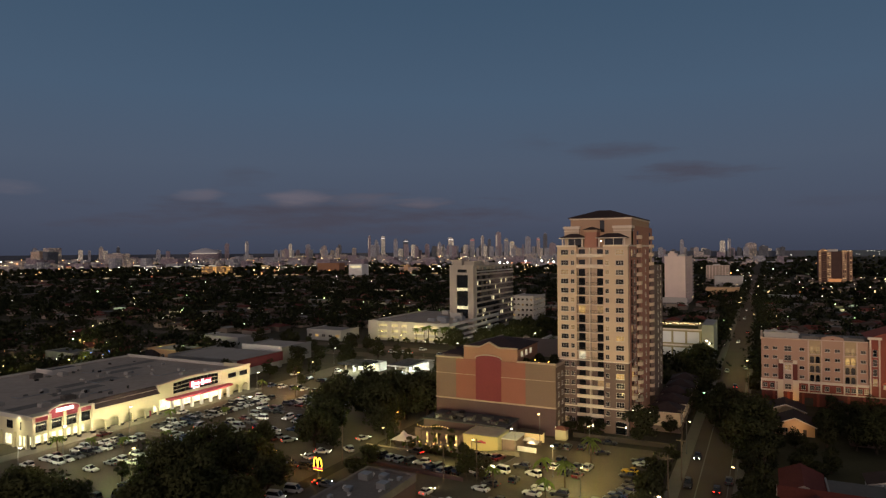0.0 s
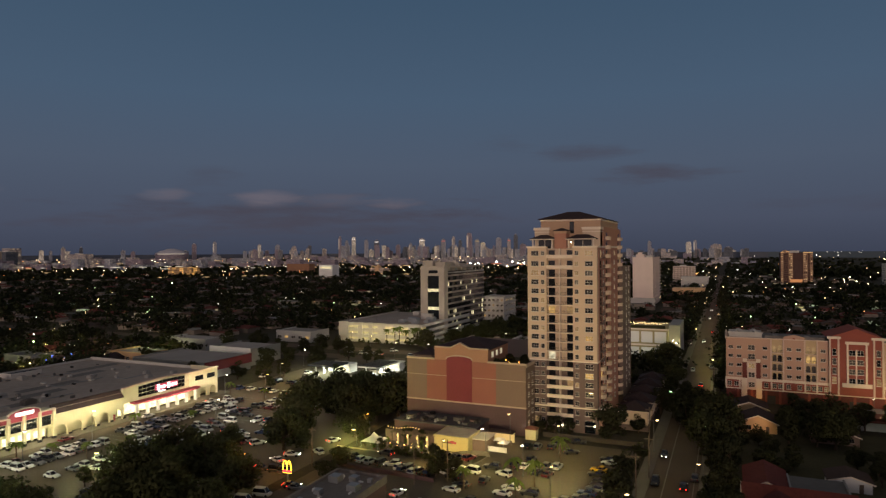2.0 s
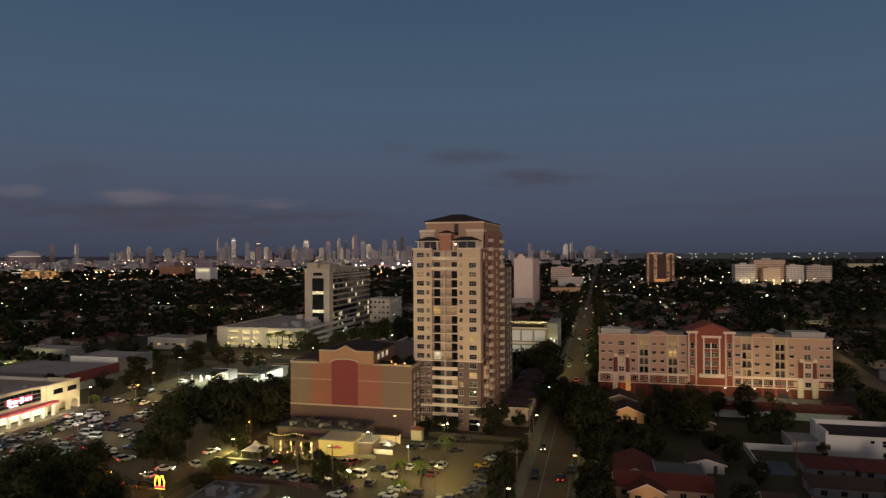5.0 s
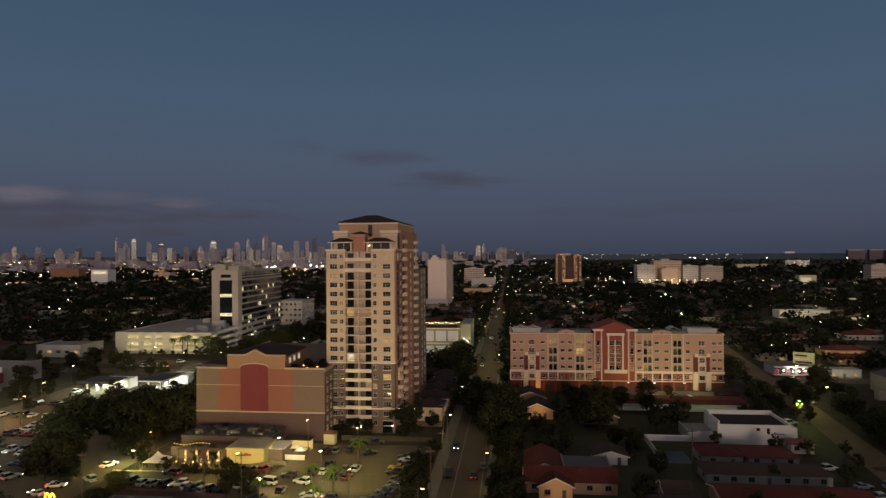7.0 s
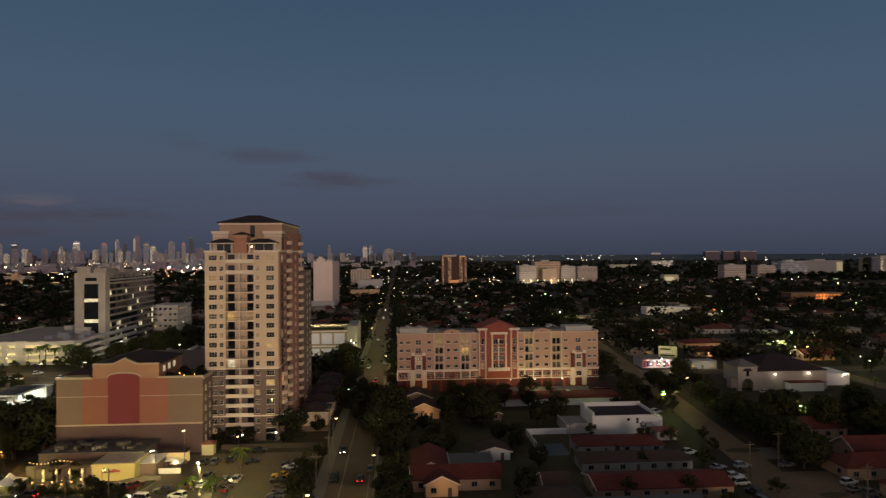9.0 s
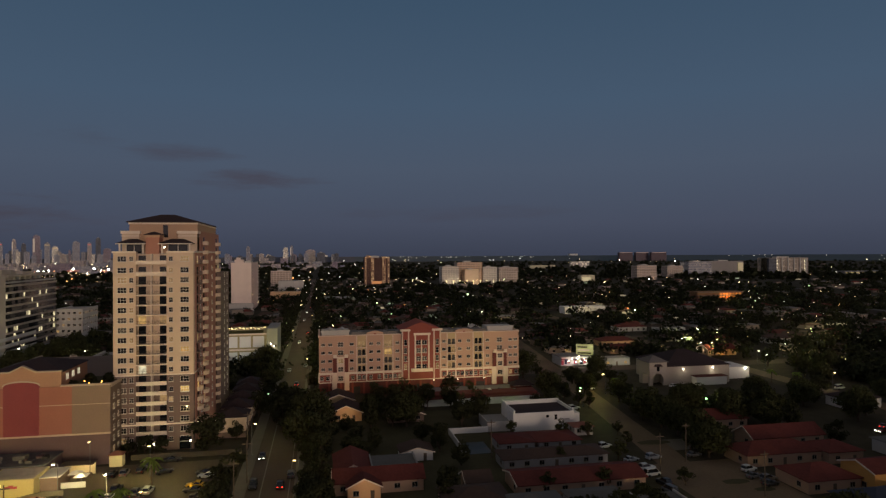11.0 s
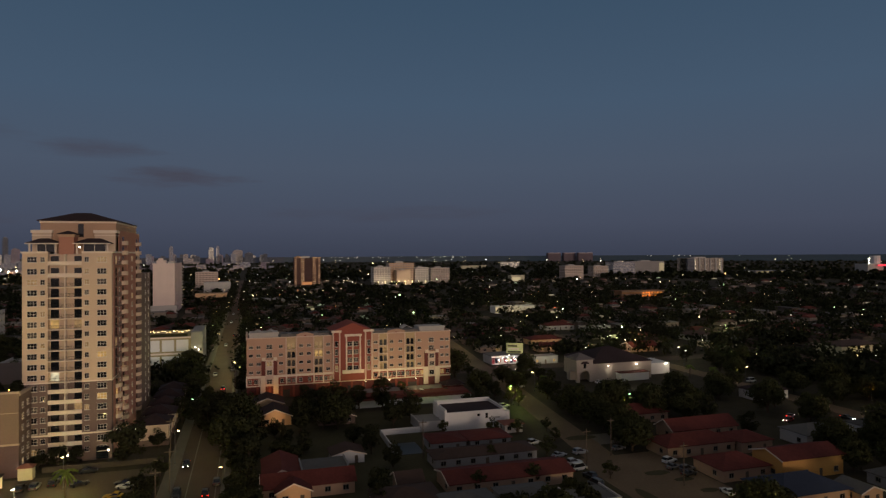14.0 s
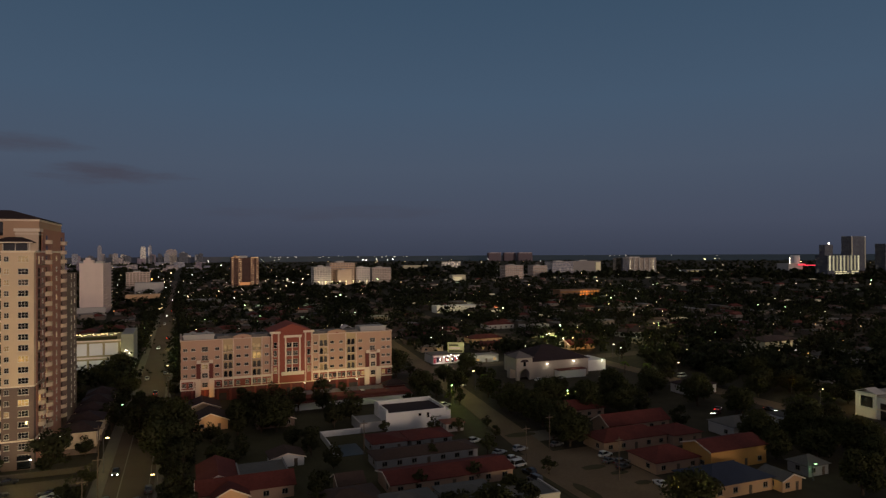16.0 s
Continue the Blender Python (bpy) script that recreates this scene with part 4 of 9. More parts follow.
    for x, y, w in ((22, 15, 14), (41, 30, 18), (14, 30, 10), (60, 20, 12), (52, 50, 16)):
        part("roof_pipe", Geo().tube((x, y, 8.95), (x + w, y, 8.95), 0.12, 0.12).tube((x, y, 8.95), (x, y + 4, 8.95), 0.12, 0.12), METAL, S)
    part("plant_screen", Geo().box(44, 56, 60, 60.3, 8.75, 10.6).box(44, 44.3, 60.3, 70, 8.75, 10.6), OFFWHITE, S, "whitish screen of the roof plant")
    for k in range(4):
        part("roof_unit", Geo().box(46 + 2.6 * k, 48 + 2.6 * k, 62, 65, 8.75, 10.2), DARKMETAL, S)
    for k, (x0, x1) in enumerate(((3, 20), (22, 40), (30, 52), (55, 70), (62, 84))):
        part("roof_patch", Geo().box(x0, x1, 14 + 9 * k, 19 + 9 * k, 8.75, 8.757), DULLROOF if k % 2 else FASTROOF, S, "patched strip of roofing")


shopping_centre()


# ---- five-storey apartment block ----
def apartment_block():
    A = thing("apartment_block", (-0.5, 262, -0.5), "peach and brick-red five-storey apartment block with white bands", "building")
    W, D, Z = 82.7, 22.0, 24.0
    part("wall", Geo().box(0, W, 0.4, D, 0, Z - 0.6), ROSE, A)
    # Shade at the foot of the block is put into a darker red.
    part("base_wall", Geo().box(0, W, 0.25, 0.4, 0, 5.2), BASERED, A, "base storey in a red darkened for its shade")
    part("roof", Geo().box(0.6, W - 0.6, 1.2, D - 0.6, Z - 0.6, Z - 0.4), DULLROOF, A, "dull grey flat roof")
    part("roof_edge", Geo().box(13, 32, 2.5, 3.1, Z - 0.4, Z + 0.9).box(50, 69, 2.5, 3.1, Z - 0.4, Z + 0.9), DULLROOF, A)
    bays = [(0, 5.4, ROSE, 0.2), (5.4, 11.8, ROSE, 0.2), (11.8, 14.9, ROSE, 0.0), (14.9, 18.9, SALMON, 0.0), (18.9, 25.6, ROSE, 0.9), (25.6, 29.5, SALMON, 0.0), (29.5, 32.8, ROSE, 0.0),
            (49.4, 52.0, ROSE, 0.0), (52.0, 55.6, SALMON, 0.0), (55.6, 63.0, ROSE, 0.9), (63.0, 67.4, SALMON, 0.0), (67.4, 70.8, ROSE, 0.0), (70.8, 77.4, ROSE, 0.2), (77.4, W, ROSE, 0.2)]
    for i, (a, b, m, up) in enumerate(bays):
        part("bay_wall", Geo().box(a, b, 0.0 if m is ROSE else 0.22, 0.4, 9.4, Z + up), m, A)
        if up > 0.5:
            c = (a + b) / 2
            part("bay_crest", Geo().prism([(a, Z + up), (b, Z + up), (c + 1.8, Z + up + 0.5), (c, Z + up + 0.75), (c - 1.8, Z + up + 0.5)], 0.0, 0.4), m, A)
            part("crest_oval", Geo().prism([(c + 0.5 * math.cos(k * 0.785), Z + 0.3 + 0.35 * math.sin(k * 0.785)) for k in range(8)], -0.06, 0.0), APTRED, A)
    for a in (14.9, 18.9, 25.6, 29.5, 52.0, 55.6, 63.0, 67.4):
        part("pilaster", Geo().box(a - 0.22, a + 0.22, -0.12, 0.4, 9.4, Z - 0.1), PINKTRIM, A)
    part("cornice", Geo().box(-0.25, 33, -0.25, 0.6, Z - 0.15, Z + 0.2).box(49.2, W + 0.25, -0.25, 0.6, Z - 0.15, Z + 0.2).box(-0.3, 0.4, 0.6, D, Z - 0.6, Z + 0.3).box(W - 0.4, W + 0.3, 0.6, D, Z - 0.6, Z + 0.3), PINKTRIM, A, "pale pink cornice")
    part("band", Geo().box(-0.2, W + 0.2, -0.3, 0.4, 8.5, 9.4).box(-0.2, W + 0.2, -0.22, 0.4, 5.2, 5.6), TRIM, A, "white stucco band")
    rows = [20.5, 17.25, 13.95, 10.7]
    # first upper storey: red panels between pale piers
    edges = [0.0, 4.6, 11.6, 15.0, 18.8, 25.7, 29.4, 33.1, 49.3, 52.0, 55.6, 59.3, 63.0, 67.4, 71.2, 77.8, W]
    for a, b in zip(edges, edges[1:]):
        if b - a > 12:
            continue
        part("band_panel", Geo().box(a + 0.25, b - 0.25, -0.05, 0.4, 5.6, 8.5), APTRED, A)
        part("band_pier", Geo().box(a - 0.25, a + 0.25, -0.2, 0.4, 5.6, 8.5), TRIM, A)
        n = 2 if b - a > 3.5 else 1
        for k in range(n):
            window(A, a + (b - a) * (k + 0.5) / n, -0.07, 7.1, 1.3, 1.5, 2, any_glass(0.05, 0.1, 0.5))
    for z in rows:
        for x in (1.6, 4.4, 12.9, 20.7, 23.7, 31.3, 50.6, 57.3, 61.0, 69.1, 79.0, 81.2):
            window(A, x, 0.0, z, 1.5, 1.0, 2, any_glass(0.01, 0.05, 0.55))
    # recessed balcony bays, two arched openings a storey
    slab_d = Geo().box(-1.75, 1.75, -0.35, 0.3, -0.12, 0.1).mesh("balcony_slab", PINKTRIM)
    rl = Geo().box(-1.7, 1.7, -0.33, -0.29, 0.95, 1.02)
    for i in range(18):
        rl.box(-1.7 + 0.2 * i - 0.015, -1.7 + 0.2 * i + 0.015, -0.32, -0.30, 0.1, 0.95)
    rail_d = rl.mesh("railing", DARKMETAL)
    arch = [(-0.62, 0), (0.62, 0), (0.62, 1.95)] + [(0.62 * math.cos(a), 1.95 + 0.4 * math.sin(a)) for a in np.linspace(0, math.pi, 7)[1:-1]] + [(-0.62, 1.95)]
    dr = {m.name: Geo().prism(arch, -0.06, 0.06).mesh("balcony_door", m) for m in (GLASS, LIT, LITDIM, GLASSGREY)}
    for c in (16.9, 27.55, 53.8, 65.2):
        for k, z in enumerate(rows):
            piece("balcony_slab", slab_d, A, c, 0, z - 1.5)
            piece("railing", rail_d, A, c, 0, z - 1.45)
            for u in (-0.85, 0.85):
                m = LIT if (c, k) == (27.55, 1) else LITDIM if (c, k) in ((27.55, 0), (16.9, 0)) else any_glass(0, 0.04, 0.45)
                piece("balcony_door", dr[m.name], A, c + u, 0.18, z - 1.35)
    # projecting stacks at both ends
    for c in (8.5, 74.3):
        part("oriel", Geo().box(c - 1.5, c + 1.5, -0.9, 0.1, 5.6, 15.4), PINKTRIM, A, "pale projecting stack")
        part("oriel_foot", Geo().box(c - 3.4, c - 1.5, -0.7, 0.1, 2.2, 9.2).box(c + 1.5, c + 3.4, -0.7, 0.1, 2.2, 9.2), TRIM, A, "white foot of the stack")
        part("oriel_side", Geo().box(c - 3.0, c - 1.5, -0.5, 0.1, 9.4, 15.4).box(c + 1.5, c + 3.0, -0.5, 0.1, 9.4, 15.4), DARKBRICK, A, "dark brick-red flank")
        part("oriel_balcony", Geo().box(c - 2.9, c + 2.9, -1.5, 0.1, 15.3, 15.6).box(c - 2.9, c - 1.5, -1.5, -1.3, 15.6, 16.6).box(c + 1.5, c + 2.9, -1.5, -1.3, 15.6, 16.6), TRIM, A, "white balcony")
        part("balcony_rail", Geo().box(c - 1.5, c + 1.5, -1.45, -1.4, 16.5, 16.6).box(c - 1.5, c + 1.5, -1.45, -1.4, 16.0, 16.05), DARKMETAL, A)
        for z in rows[2:] + [7.1]:
            window(A, c, -0.92, z, 2.0, 1.7, 2, any_glass(0.0, 0.1, 0.75))
        for z in rows[:2]:
            window(A, c, -0.02, z, 2.2, 1.7, 2, GLASSGREY)
    # central red frontispiece
    part("frontispiece", Geo().box(33.1, 49.3, -0.6, 0.4, 5.6, 25.4), APTRED, A)
    part("frontispiece_roof", Geo().prism([(32.4, 25.4), (50.0, 25.4), (41.2, 28.8)], -0.3, 16), APTRED, A, "red gabled roof")
    part("pediment_trim", Geo().box(32.5, 36.6, -0.9, 0.6, 25.1, 25.9).box(45.6, 49.9, -0.9, 0.6, 25.1, 25.9), TRIM, A)
    for a in (33.0, 35.6, 46.1, 48.7):
        part("pilaster", Geo().box(a, a + 0.55, -0.85, -0.6, 5.6, 25.1), PINKTRIM, A)
    for a in (38.3, 43.9):
        part("pilaster", Geo().box(a, a + 0.55, -0.9, -0.6, 9.6, 23.4), TRIM, A)
    part("frame_lintel", Geo().box(37.9, 44.9, -0.95, -0.6, 23.4, 24.3), TRIM, A, "white portal lintel")
    part("frame_sill", Geo().box(36.9, 45.8, -1.1, -0.6, 8.5, 9.9), TRIM, A, "white portal sill")
    part("mullion", Geo().box(41.0, 41.35, -0.8, -0.6, 9.9, 21.6), TRIM, A)
    for k, z in enumerate(rows):
        for x in (39.95, 42.4):
            window(A, x, -0.62, z - 0.1, 1.9, 1.7, 2, GLASSGREY if (k + int(x)) % 3 else GLASS)
        for x in (34.6, 47.7):
            window(A, x, -0.62, z, 1.2, 2.2, 1, any_glass(0.05, 0.08, 0.6))
    # roof huts with small gables
    for x0, x1, y0 in ((1, 12, 2), (70, 81, 3)):
        part("roof_hut", Geo().box(x0, x1, y0, y0 + 9, Z - 0.4, Z + 1.7), OFFWHITE, A)
        part("hut_parapet", Geo().box(x0 - 0.3, x1 + 0.3, y0 - 0.3, y0, Z + 1.3, Z + 2.0), OFFWHITE, A)
    for x in (2.5, 7.5, 62.5):
        part("roof_gable", Geo().gable(x, x + 3.6, 1.8, 7, Z + 1.7, 0.9, 0.3, 0.2, "y"), OFFWHITE, A)
    for k in range(9):
        part("roof_unit", Geo().box(16 + 5.2 * k, 17.5 + 5.2 * k, 8, 9.6, Z - 0.4, Z + 0.6), CONC, A)
    for k in range(17):
        part("arcade_pier", Geo().box(3.6 + 4.6 * k, 4.4 + 4.6 * k, -0.1, 0.25, 0, 5.2), APTRED, A)
    # Flat grey panels stand for the shade inside the garage openings.
    for x in (14.5, 23.7, 41, 58, 66):
        part("garage_opening", Geo().box(x - 1.8, x + 1.8, 0.12, 0.25, 0.2, 3.4), GLASSGREY, A, "grey panel for a shaded ground-floor opening")
    # deck wall in front
    solid("garden_wall", Geo().box(40, 82, 238, 238.5, 0, 3.2), DARKBRICK, "brick-red garden wall before the apartment block", "wall", "structure")
    solid("ramp_wall", Geo().box(37.5, 79, 234, 234.4, 0, 1.6), WHITE, "low white boundary wall", "wall", "structure")
    solid("parking_deck", Geo().box(40, 82, 238.5, 262, 0, 1.2), CONC, "raised concrete parking deck", "deck", "structure")


apartment_block()
light(9, 259, 2.6, 200, SODIUM)
light(28, 258, 3.5, 160, AMBER)
light(72, 252, 5, 300, AMBER)


# ---- office slab and its garage ----
def office():
    O = thing("office_block", (-187, 388, 0), "grey concrete office slab with ribbon windows and a glazed stair strip", "office")
    W, D, Z = 17.2, 75.0, 42.0
    part("end_wall", Geo().box(0, 5, 0, 6, 0, 46).box(13.3, W, 0, 6, 0, 46).box(5, 13.3, 0, 1.5, 39.5, 46), OFFICEWALL, O)
    part("core", Geo().box(0.5, W - 0.8, 6, D - 0.5, 0, Z - 1), CONC, O)
    part("stair_glass", Geo().box(5, 13.3, 0.8, 1.0, 0, 39.5), GLASS, O, "dark stair glazing")
    for z in (17.0, 29.0):
        part("lit_landing", Geo().box(5.2, 13.1, 0.6, 0.8, z, z + 2.0), OFFICELIT, O, "lit stair landing")
    part("vent", Geo().box(6, 12.5, -0.1, 0.1, 41.2, 43.2), GLASS, O)
    for k in range(11):
        z = 2.2 + 3.75 * k
        part("spandrel", Geo().box(-0.4, W + 0.4, 6, D, z - 0.75, z + 0.45), OFFICEBAND, O, "darker concrete spandrel band")
        y = 6.2
        while y < D - 2:
            r = RNG.random()
            lit = r < (0.22 if k < 5 else 0.12 if k < 9 else 0)
            w = min(RNG.choice((1.3, 1.9, 2.6)) if lit else RNG.choice((3.6, 5.4, 7.2)), D - y)
            m = (OFFICELIT if r < 0.08 else DIMOFFICE) if lit else GLASSGREY if r < 0.34 else GLASS
            part("ribbon_window", Geo().box(W - 0.3, W + 0.1, y, y + w - 0.15, z + (0.9 if lit and r > 0.1 else 0.45), z + 3.0), m, O)
            y += w
    part("roof_slab", Geo().box(-0.2, W + 0.2, 6, D, Z - 1, Z), CONC, O)
    for k in range(10):
        part("roof_post", Geo().box(W - 0.3, W + 0.1, 9 + 7 * k, 9.8 + 7 * k, Z, Z + 2.4), OFFICEWALL, O)
    part("crown_band", Geo().box(-0.3, W + 0.3, 8, D, Z + 2.4, Z + 3.6), OFFICEWALL, O)
    for x0, x1, y0, y1, z0, z1 in ((1, 8, 2, 12, 46, 49.5), (9, 16, 4, 18, 46, 48.5), (3, 14, 14, 26, Z, 47.5), (5, 12, 40, 52, Z, 47)):
        part("plant_room", Geo().box(x0, x1, y0, y1, z0, z1), OFFICEWALL, O, "rooftop plant room")
    for x, y, z in ((4, 4, 52.5), (12, 9, 51), (6, 20, 52), (1.2, 1.0, 49.5), (2.6, 1.0, 48.8), (15, 1.2, 49.2), (16.4, 14, 50.5), (9, 46, 51), (14, 33, 49)):
        part("aerial", Geo().tube((x, y, 44), (x, y, z), 0.14, 0.07), METAL, O)
    for x, y, z in ((12, 30, 45.4), (5, 33, 45), (13, 57, 45.8), (6, 62, 45.2)):
        part("roof_unit", Geo().box(x - 1.6, x + 1.6, y - 2, y + 2, Z, z).box(x - 1.2, x + 1.2, y - 1.5, y + 1.5, z, z + 0.25), METAL, O, "grey rooftop unit")


office()


def parking_garage():
    G = thing("parking_garage", (-224, 346, 0), "three-storey pale concrete parking garage, brightly lit inside", "garage")
    W, D = 57.0, 80.0
    for z in (0.0, 3.6, 7.2):
        part("deck", Geo().box(0.3, W - 0.3, 0.3, D, z, z + 0.3), CONC, G)
    part("roof_deck", Geo().box(0.3, W - 0.3, 0.3, D, 10.7, 11.0), MEMBRANE, G, "grey roof deck")
    for z in (-0.2, 2.9, 6.5, 10.2):
        part("parapet", Geo().box(0, W, 0, 0.3, z, z + 1.7).box(W - 0.3, W, 0.3, D, z, z + 1.7).box(0, 0.3, 0.3, D, z, z + 1.7), OFFWHITE, G)
    for a, b in ((0, 7), (14, 17), (21.5, 24), (28, 33), (40, 42), (49, 57)):
        part("pier", Geo().box(a, b, -0.15, 0.3, 0, 12.2), OFFWHITE, G)
    for z in (3.3, 6.9, 10.4):
        for k in range(7):
            part("ceiling_light", Geo().box(3 + 8 * k, 8 + 8 * k, 6, 6.5, z - 0.75, z - 0.15), OFFICELIT, G)
    part("inner_wall", Geo().box(1, W - 1, 9, 9.3, 0, 10.6), YELLOWWALL, G)
    screen = Geo()
    for k in range(29):
        screen.box(7.4 + 1.42 * k, 7.5 + 1.42 * k, 0.02, 0.2, 1.5, 10.2)
    part("louvre_screen", screen, OFFWHITE, G)
    for x, y, w, h in ((36, 18, 2.2, 1.6), (41, 24, 3.0, 2.2), (47, 14, 2.0, 1.9), (50, 30, 2.6, 2.4), (34, 34, 1.8, 1.4), (52, 20, 1.6, 1.5)):
        part("roof_unit", Geo().box(x - w, x + w, y - w, y + w, 11, 11 + h).box(x - 0.8 * w, x + 0.8 * w, y - 0.8 * w, y + 0.8 * w, 11 + h, 11.3 + h), METAL, G, "grey rooftop unit")
    for x, y in ((16, 20), (30, 44)):
        part("roof_mast", Geo().tube((x, y, 11), (x, y, 17), 0.1, 0.07), POLE, G)
    part("stair_tower", Geo().box(38, 46, 40, 50, 11, 14.5).box(22, 27, 60, 66, 11, 13.5), OFFWHITE, G)


parking_garage()
for z in (2.7, 6.3, 9.9):
    wash(-197, 350, z, -197, 353, z - 1.2, 50, 0.4, 2600, (1.0, 0.88, 0.5))


def plain_block(name, x0, x1, y0, y1, z, wall, label, floors=4, cols=6, p_lit=0.2, side=0, roof=FLATROOF, cat="building", wh=1.5, ww=None):
    """A block with a row of windows per storey on the face towards -y and, if asked, on the side towards +x or -x."""
    B = thing(name, (x0, y0, 0), label, cat)
    W, D = x1 - x0, y1 - y0
    part("wall", Geo().box(0, W, 0, D, 0, z), wall, B)
    part("roof", Geo().box(0.4, W - 0.4, 0.4, D - 0.4, z, z + 0.12), roof, B)
    part("parapet", Geo().box(-0.1, W + 0.1, -0.1, 0.4, z, z + 0.8).box(-0.1, 0.4, 0.4, D, z, z + 0.8).box(W - 0.4, W + 0.1, 0.4, D, z, z + 0.8), wall, B)
    fh = z / floors
    w = ww or W / cols * 0.5
    for k in range(floors):
        for i in range(cols):
            window(B, W * (i + 0.5) / cols, -0.02, fh * (k + 0.5), round(w, 1), round(fh * 0.5, 1) if wh is None else wh, 2, any_glass(p_lit, 0.1, 0.2))
        if side:
            n = max(2, int(D / (W / cols)))
            for i in range(n):
                window(B, W + 0.02 if side > 0 else -0.02, D * (i + 0.5) / n, fh * (k + 0.5), round(w, 1), wh, 2, any_glass(p_lit, 0.1, 0.2), rz=90 * side)
    return B


plain_block("office_annex", -173, -156, 470, 500, 20, OFFWHITE, "small pale office annex with dark windows", 5, 5, 0.06, 1)
# white slab tower with blind end wall
WT = thing("white_tower", (-87, 672, 0), "white painted slab tower with a blind end wall", "tower")
part("wall", Geo().box(0, 19.5, 0, 70, 0, 47.5), WARMWHITE, WT)
part("end_pilaster", Geo().box(0.4, 2.2, -0.4, 0, 0, 48).box(13.5, 14.1, -0.25, 0, 0, 47.5).box(17.6, 19.5, -0.5, 0, 0, 48), WARMWHITE, WT)
part("parapet", Geo().box(-0.2, 19.7, -0.3, 0.3, 47.5, 48.6).box(19.2, 19.7, 0.3, 70, 47.5, 48.6), WARMWHITE, WT)
part("plant_room", Geo().box(3, 11, 3, 14, 47.5, 51.5).box(4.5, 8.5, 4, 9, 51.5, 53.5), WARMWHITE, WT)
part("plant_room", Geo().box(11, 17, 20, 40, 47.5, 50), OFFWHITE, WT)
part("podium", Geo().box(-3, 22, -6, 0, 0, 8), OFFWHITE, WT)
for k in range(14):
    part("balcony", Geo().box(19.5, 21.5, 8, 64, 3 + 3.2 * k, 3.35 + 3.2 * k).box(21.3, 21.5, 8, 64, 3.35 + 3.2 * k, 4.2 + 3.2 * k), WARMWHITE, WT)

# cream corner shop building with a roof terrace
CB = thing("retail_building", (-48, 345, 0), "two-storey cream retail building with a lit roof terrace", "building")
part("wall", Geo().box(0, 20.5, 0, 34, 0, 15.5), paint("olive_tan_stucco", (0.36, 0.30, 0.17), vary=0.1), CB)
part("side_wing", Geo().box(20.5, 26, 4, 34, 0, 17.5), CONC, CB)
for z0, z1 in ((0.6, 6.2), (8.6, 14.2)):
    for k in range(3):
        part("panel", Geo().box(0.8 + 6.6 * k, 6.4 + 6.6 * k, -0.15, 0, z0, z1), WHITE, CB, "white blind panel")
part("cornice", Geo().box(-0.2, 20.7, -0.3, 0, 7.0, 7.8).box(-0.2, 20.7, -0.3, 0, 15.0, 15.7), TRIM, CB)
part("terrace_hedge", Geo().box(1, 19, 1, 3, 15.5, 17.0), LEAF2, CB)
part("doorway", Geo().box(22, 25, 3.9, 4.0, 0, 3), LIT, CB)
for k in range(22):
    part("string_bulb", Geo().box(-0.16, 0.16, -0.16, 0.16, -0.16, 0.16), BULB_A, CB).location = (0.5 + 0.92 * k, 0.3 + 2.5 * (k % 2), 18.2 + 0.3 * math.sin(k))
light(-38, 350, 19, 700, AMBER)
light(-22.5, 345, 6, 900, AMBER)
# Added free strip that brightens the white panels; no fixture is built.
wash(-38, 339, 3.0, -38, 345, 9, 20, 0.5, 260, (1.0, 0.95, 0.72))
for x, z in ((22.6, 9.5), (24.2, 8.2), (23.2, 6.6), (25.2, 5.0)):
    part("wall_lamp", Geo().box(x - 0.2, x + 0.2, 3.5, 3.9, z, z + 0.4), BULB_W, CB, "bright corner lamp")

# ---- row of town houses behind the tower ----
for k, y in enumerate((207, 220, 233, 246, 259)):
    def town():
        B = thing("town_house", (0, 0, 0), "", "house")
        part("wall", Geo().box(0, 8.6, 0, 9, 0, 6.3), CREAM, B)
        part("base_wall", Geo().box(-0.05, 8.65, -0.05, 9.05, 0, 1.8), MAUVE, B, "mauve lower wall")
        part("eaves", Geo().box(-0.3, 8.9, -0.3, 9.3, 6.05, 6.25), TRIM, B)
        part("roof", Geo().hip(0, 8.6, 0, 9, 6.4, 2.2, 0.7), TILE_DARK, B, "dark hipped roof")
        for z in (2.9, 5.0):
            for v in (2.5, 6.5):
                window(B, 8.62, v, z, 1.2, 1.2, 2, GLASS, rz=90)
        return B
    stamp("town", town, pose(-31.2, y, 0), "two-storey cream town house with a dark hipped roof", "house", "town houses beside the tower")


# ---- restaurant and the plot before the podium ----
R = thing("restaurant", (-76, 166, 0), "low cream restaurant with a dark cluttered back roof", "restaurant")
part("wall", Geo().box(0, 10.3, 0, 9, 0, 3.9), OCHRE, R)
part("parapet", Geo().box(-0.15, 10.45, -0.15, 9.1, 3.8, 4.2), OCHRE, R)
part("roof", Geo().box(0.3, 10, 0.3, 8.7, 4.2, 4.3), MEMBRANE, R)
part("sign_bar", Geo().box(4.2, 6.8, -0.12, 0, 2.2, 2.7).box(5.0, 6.0, -0.12, 0, 2.7, 2.95), PINKBAND, R, "small red sign")
part("back_wall", Geo().box(-17.5, 9, 9.2, 20.5, 0, 4.3), PLUM, R)
part("back_roof", Geo().box(-17.8, 9.3, 9.1, 20.8, 4.3, 4.6), paint("dark_grey_back_roof", (0.085, 0.085, 0.09), vary=0.35, coarse=0.4), R, "dark grey cluttered back roof")
light(-57.5, 171, 2.6, 140, WARM)
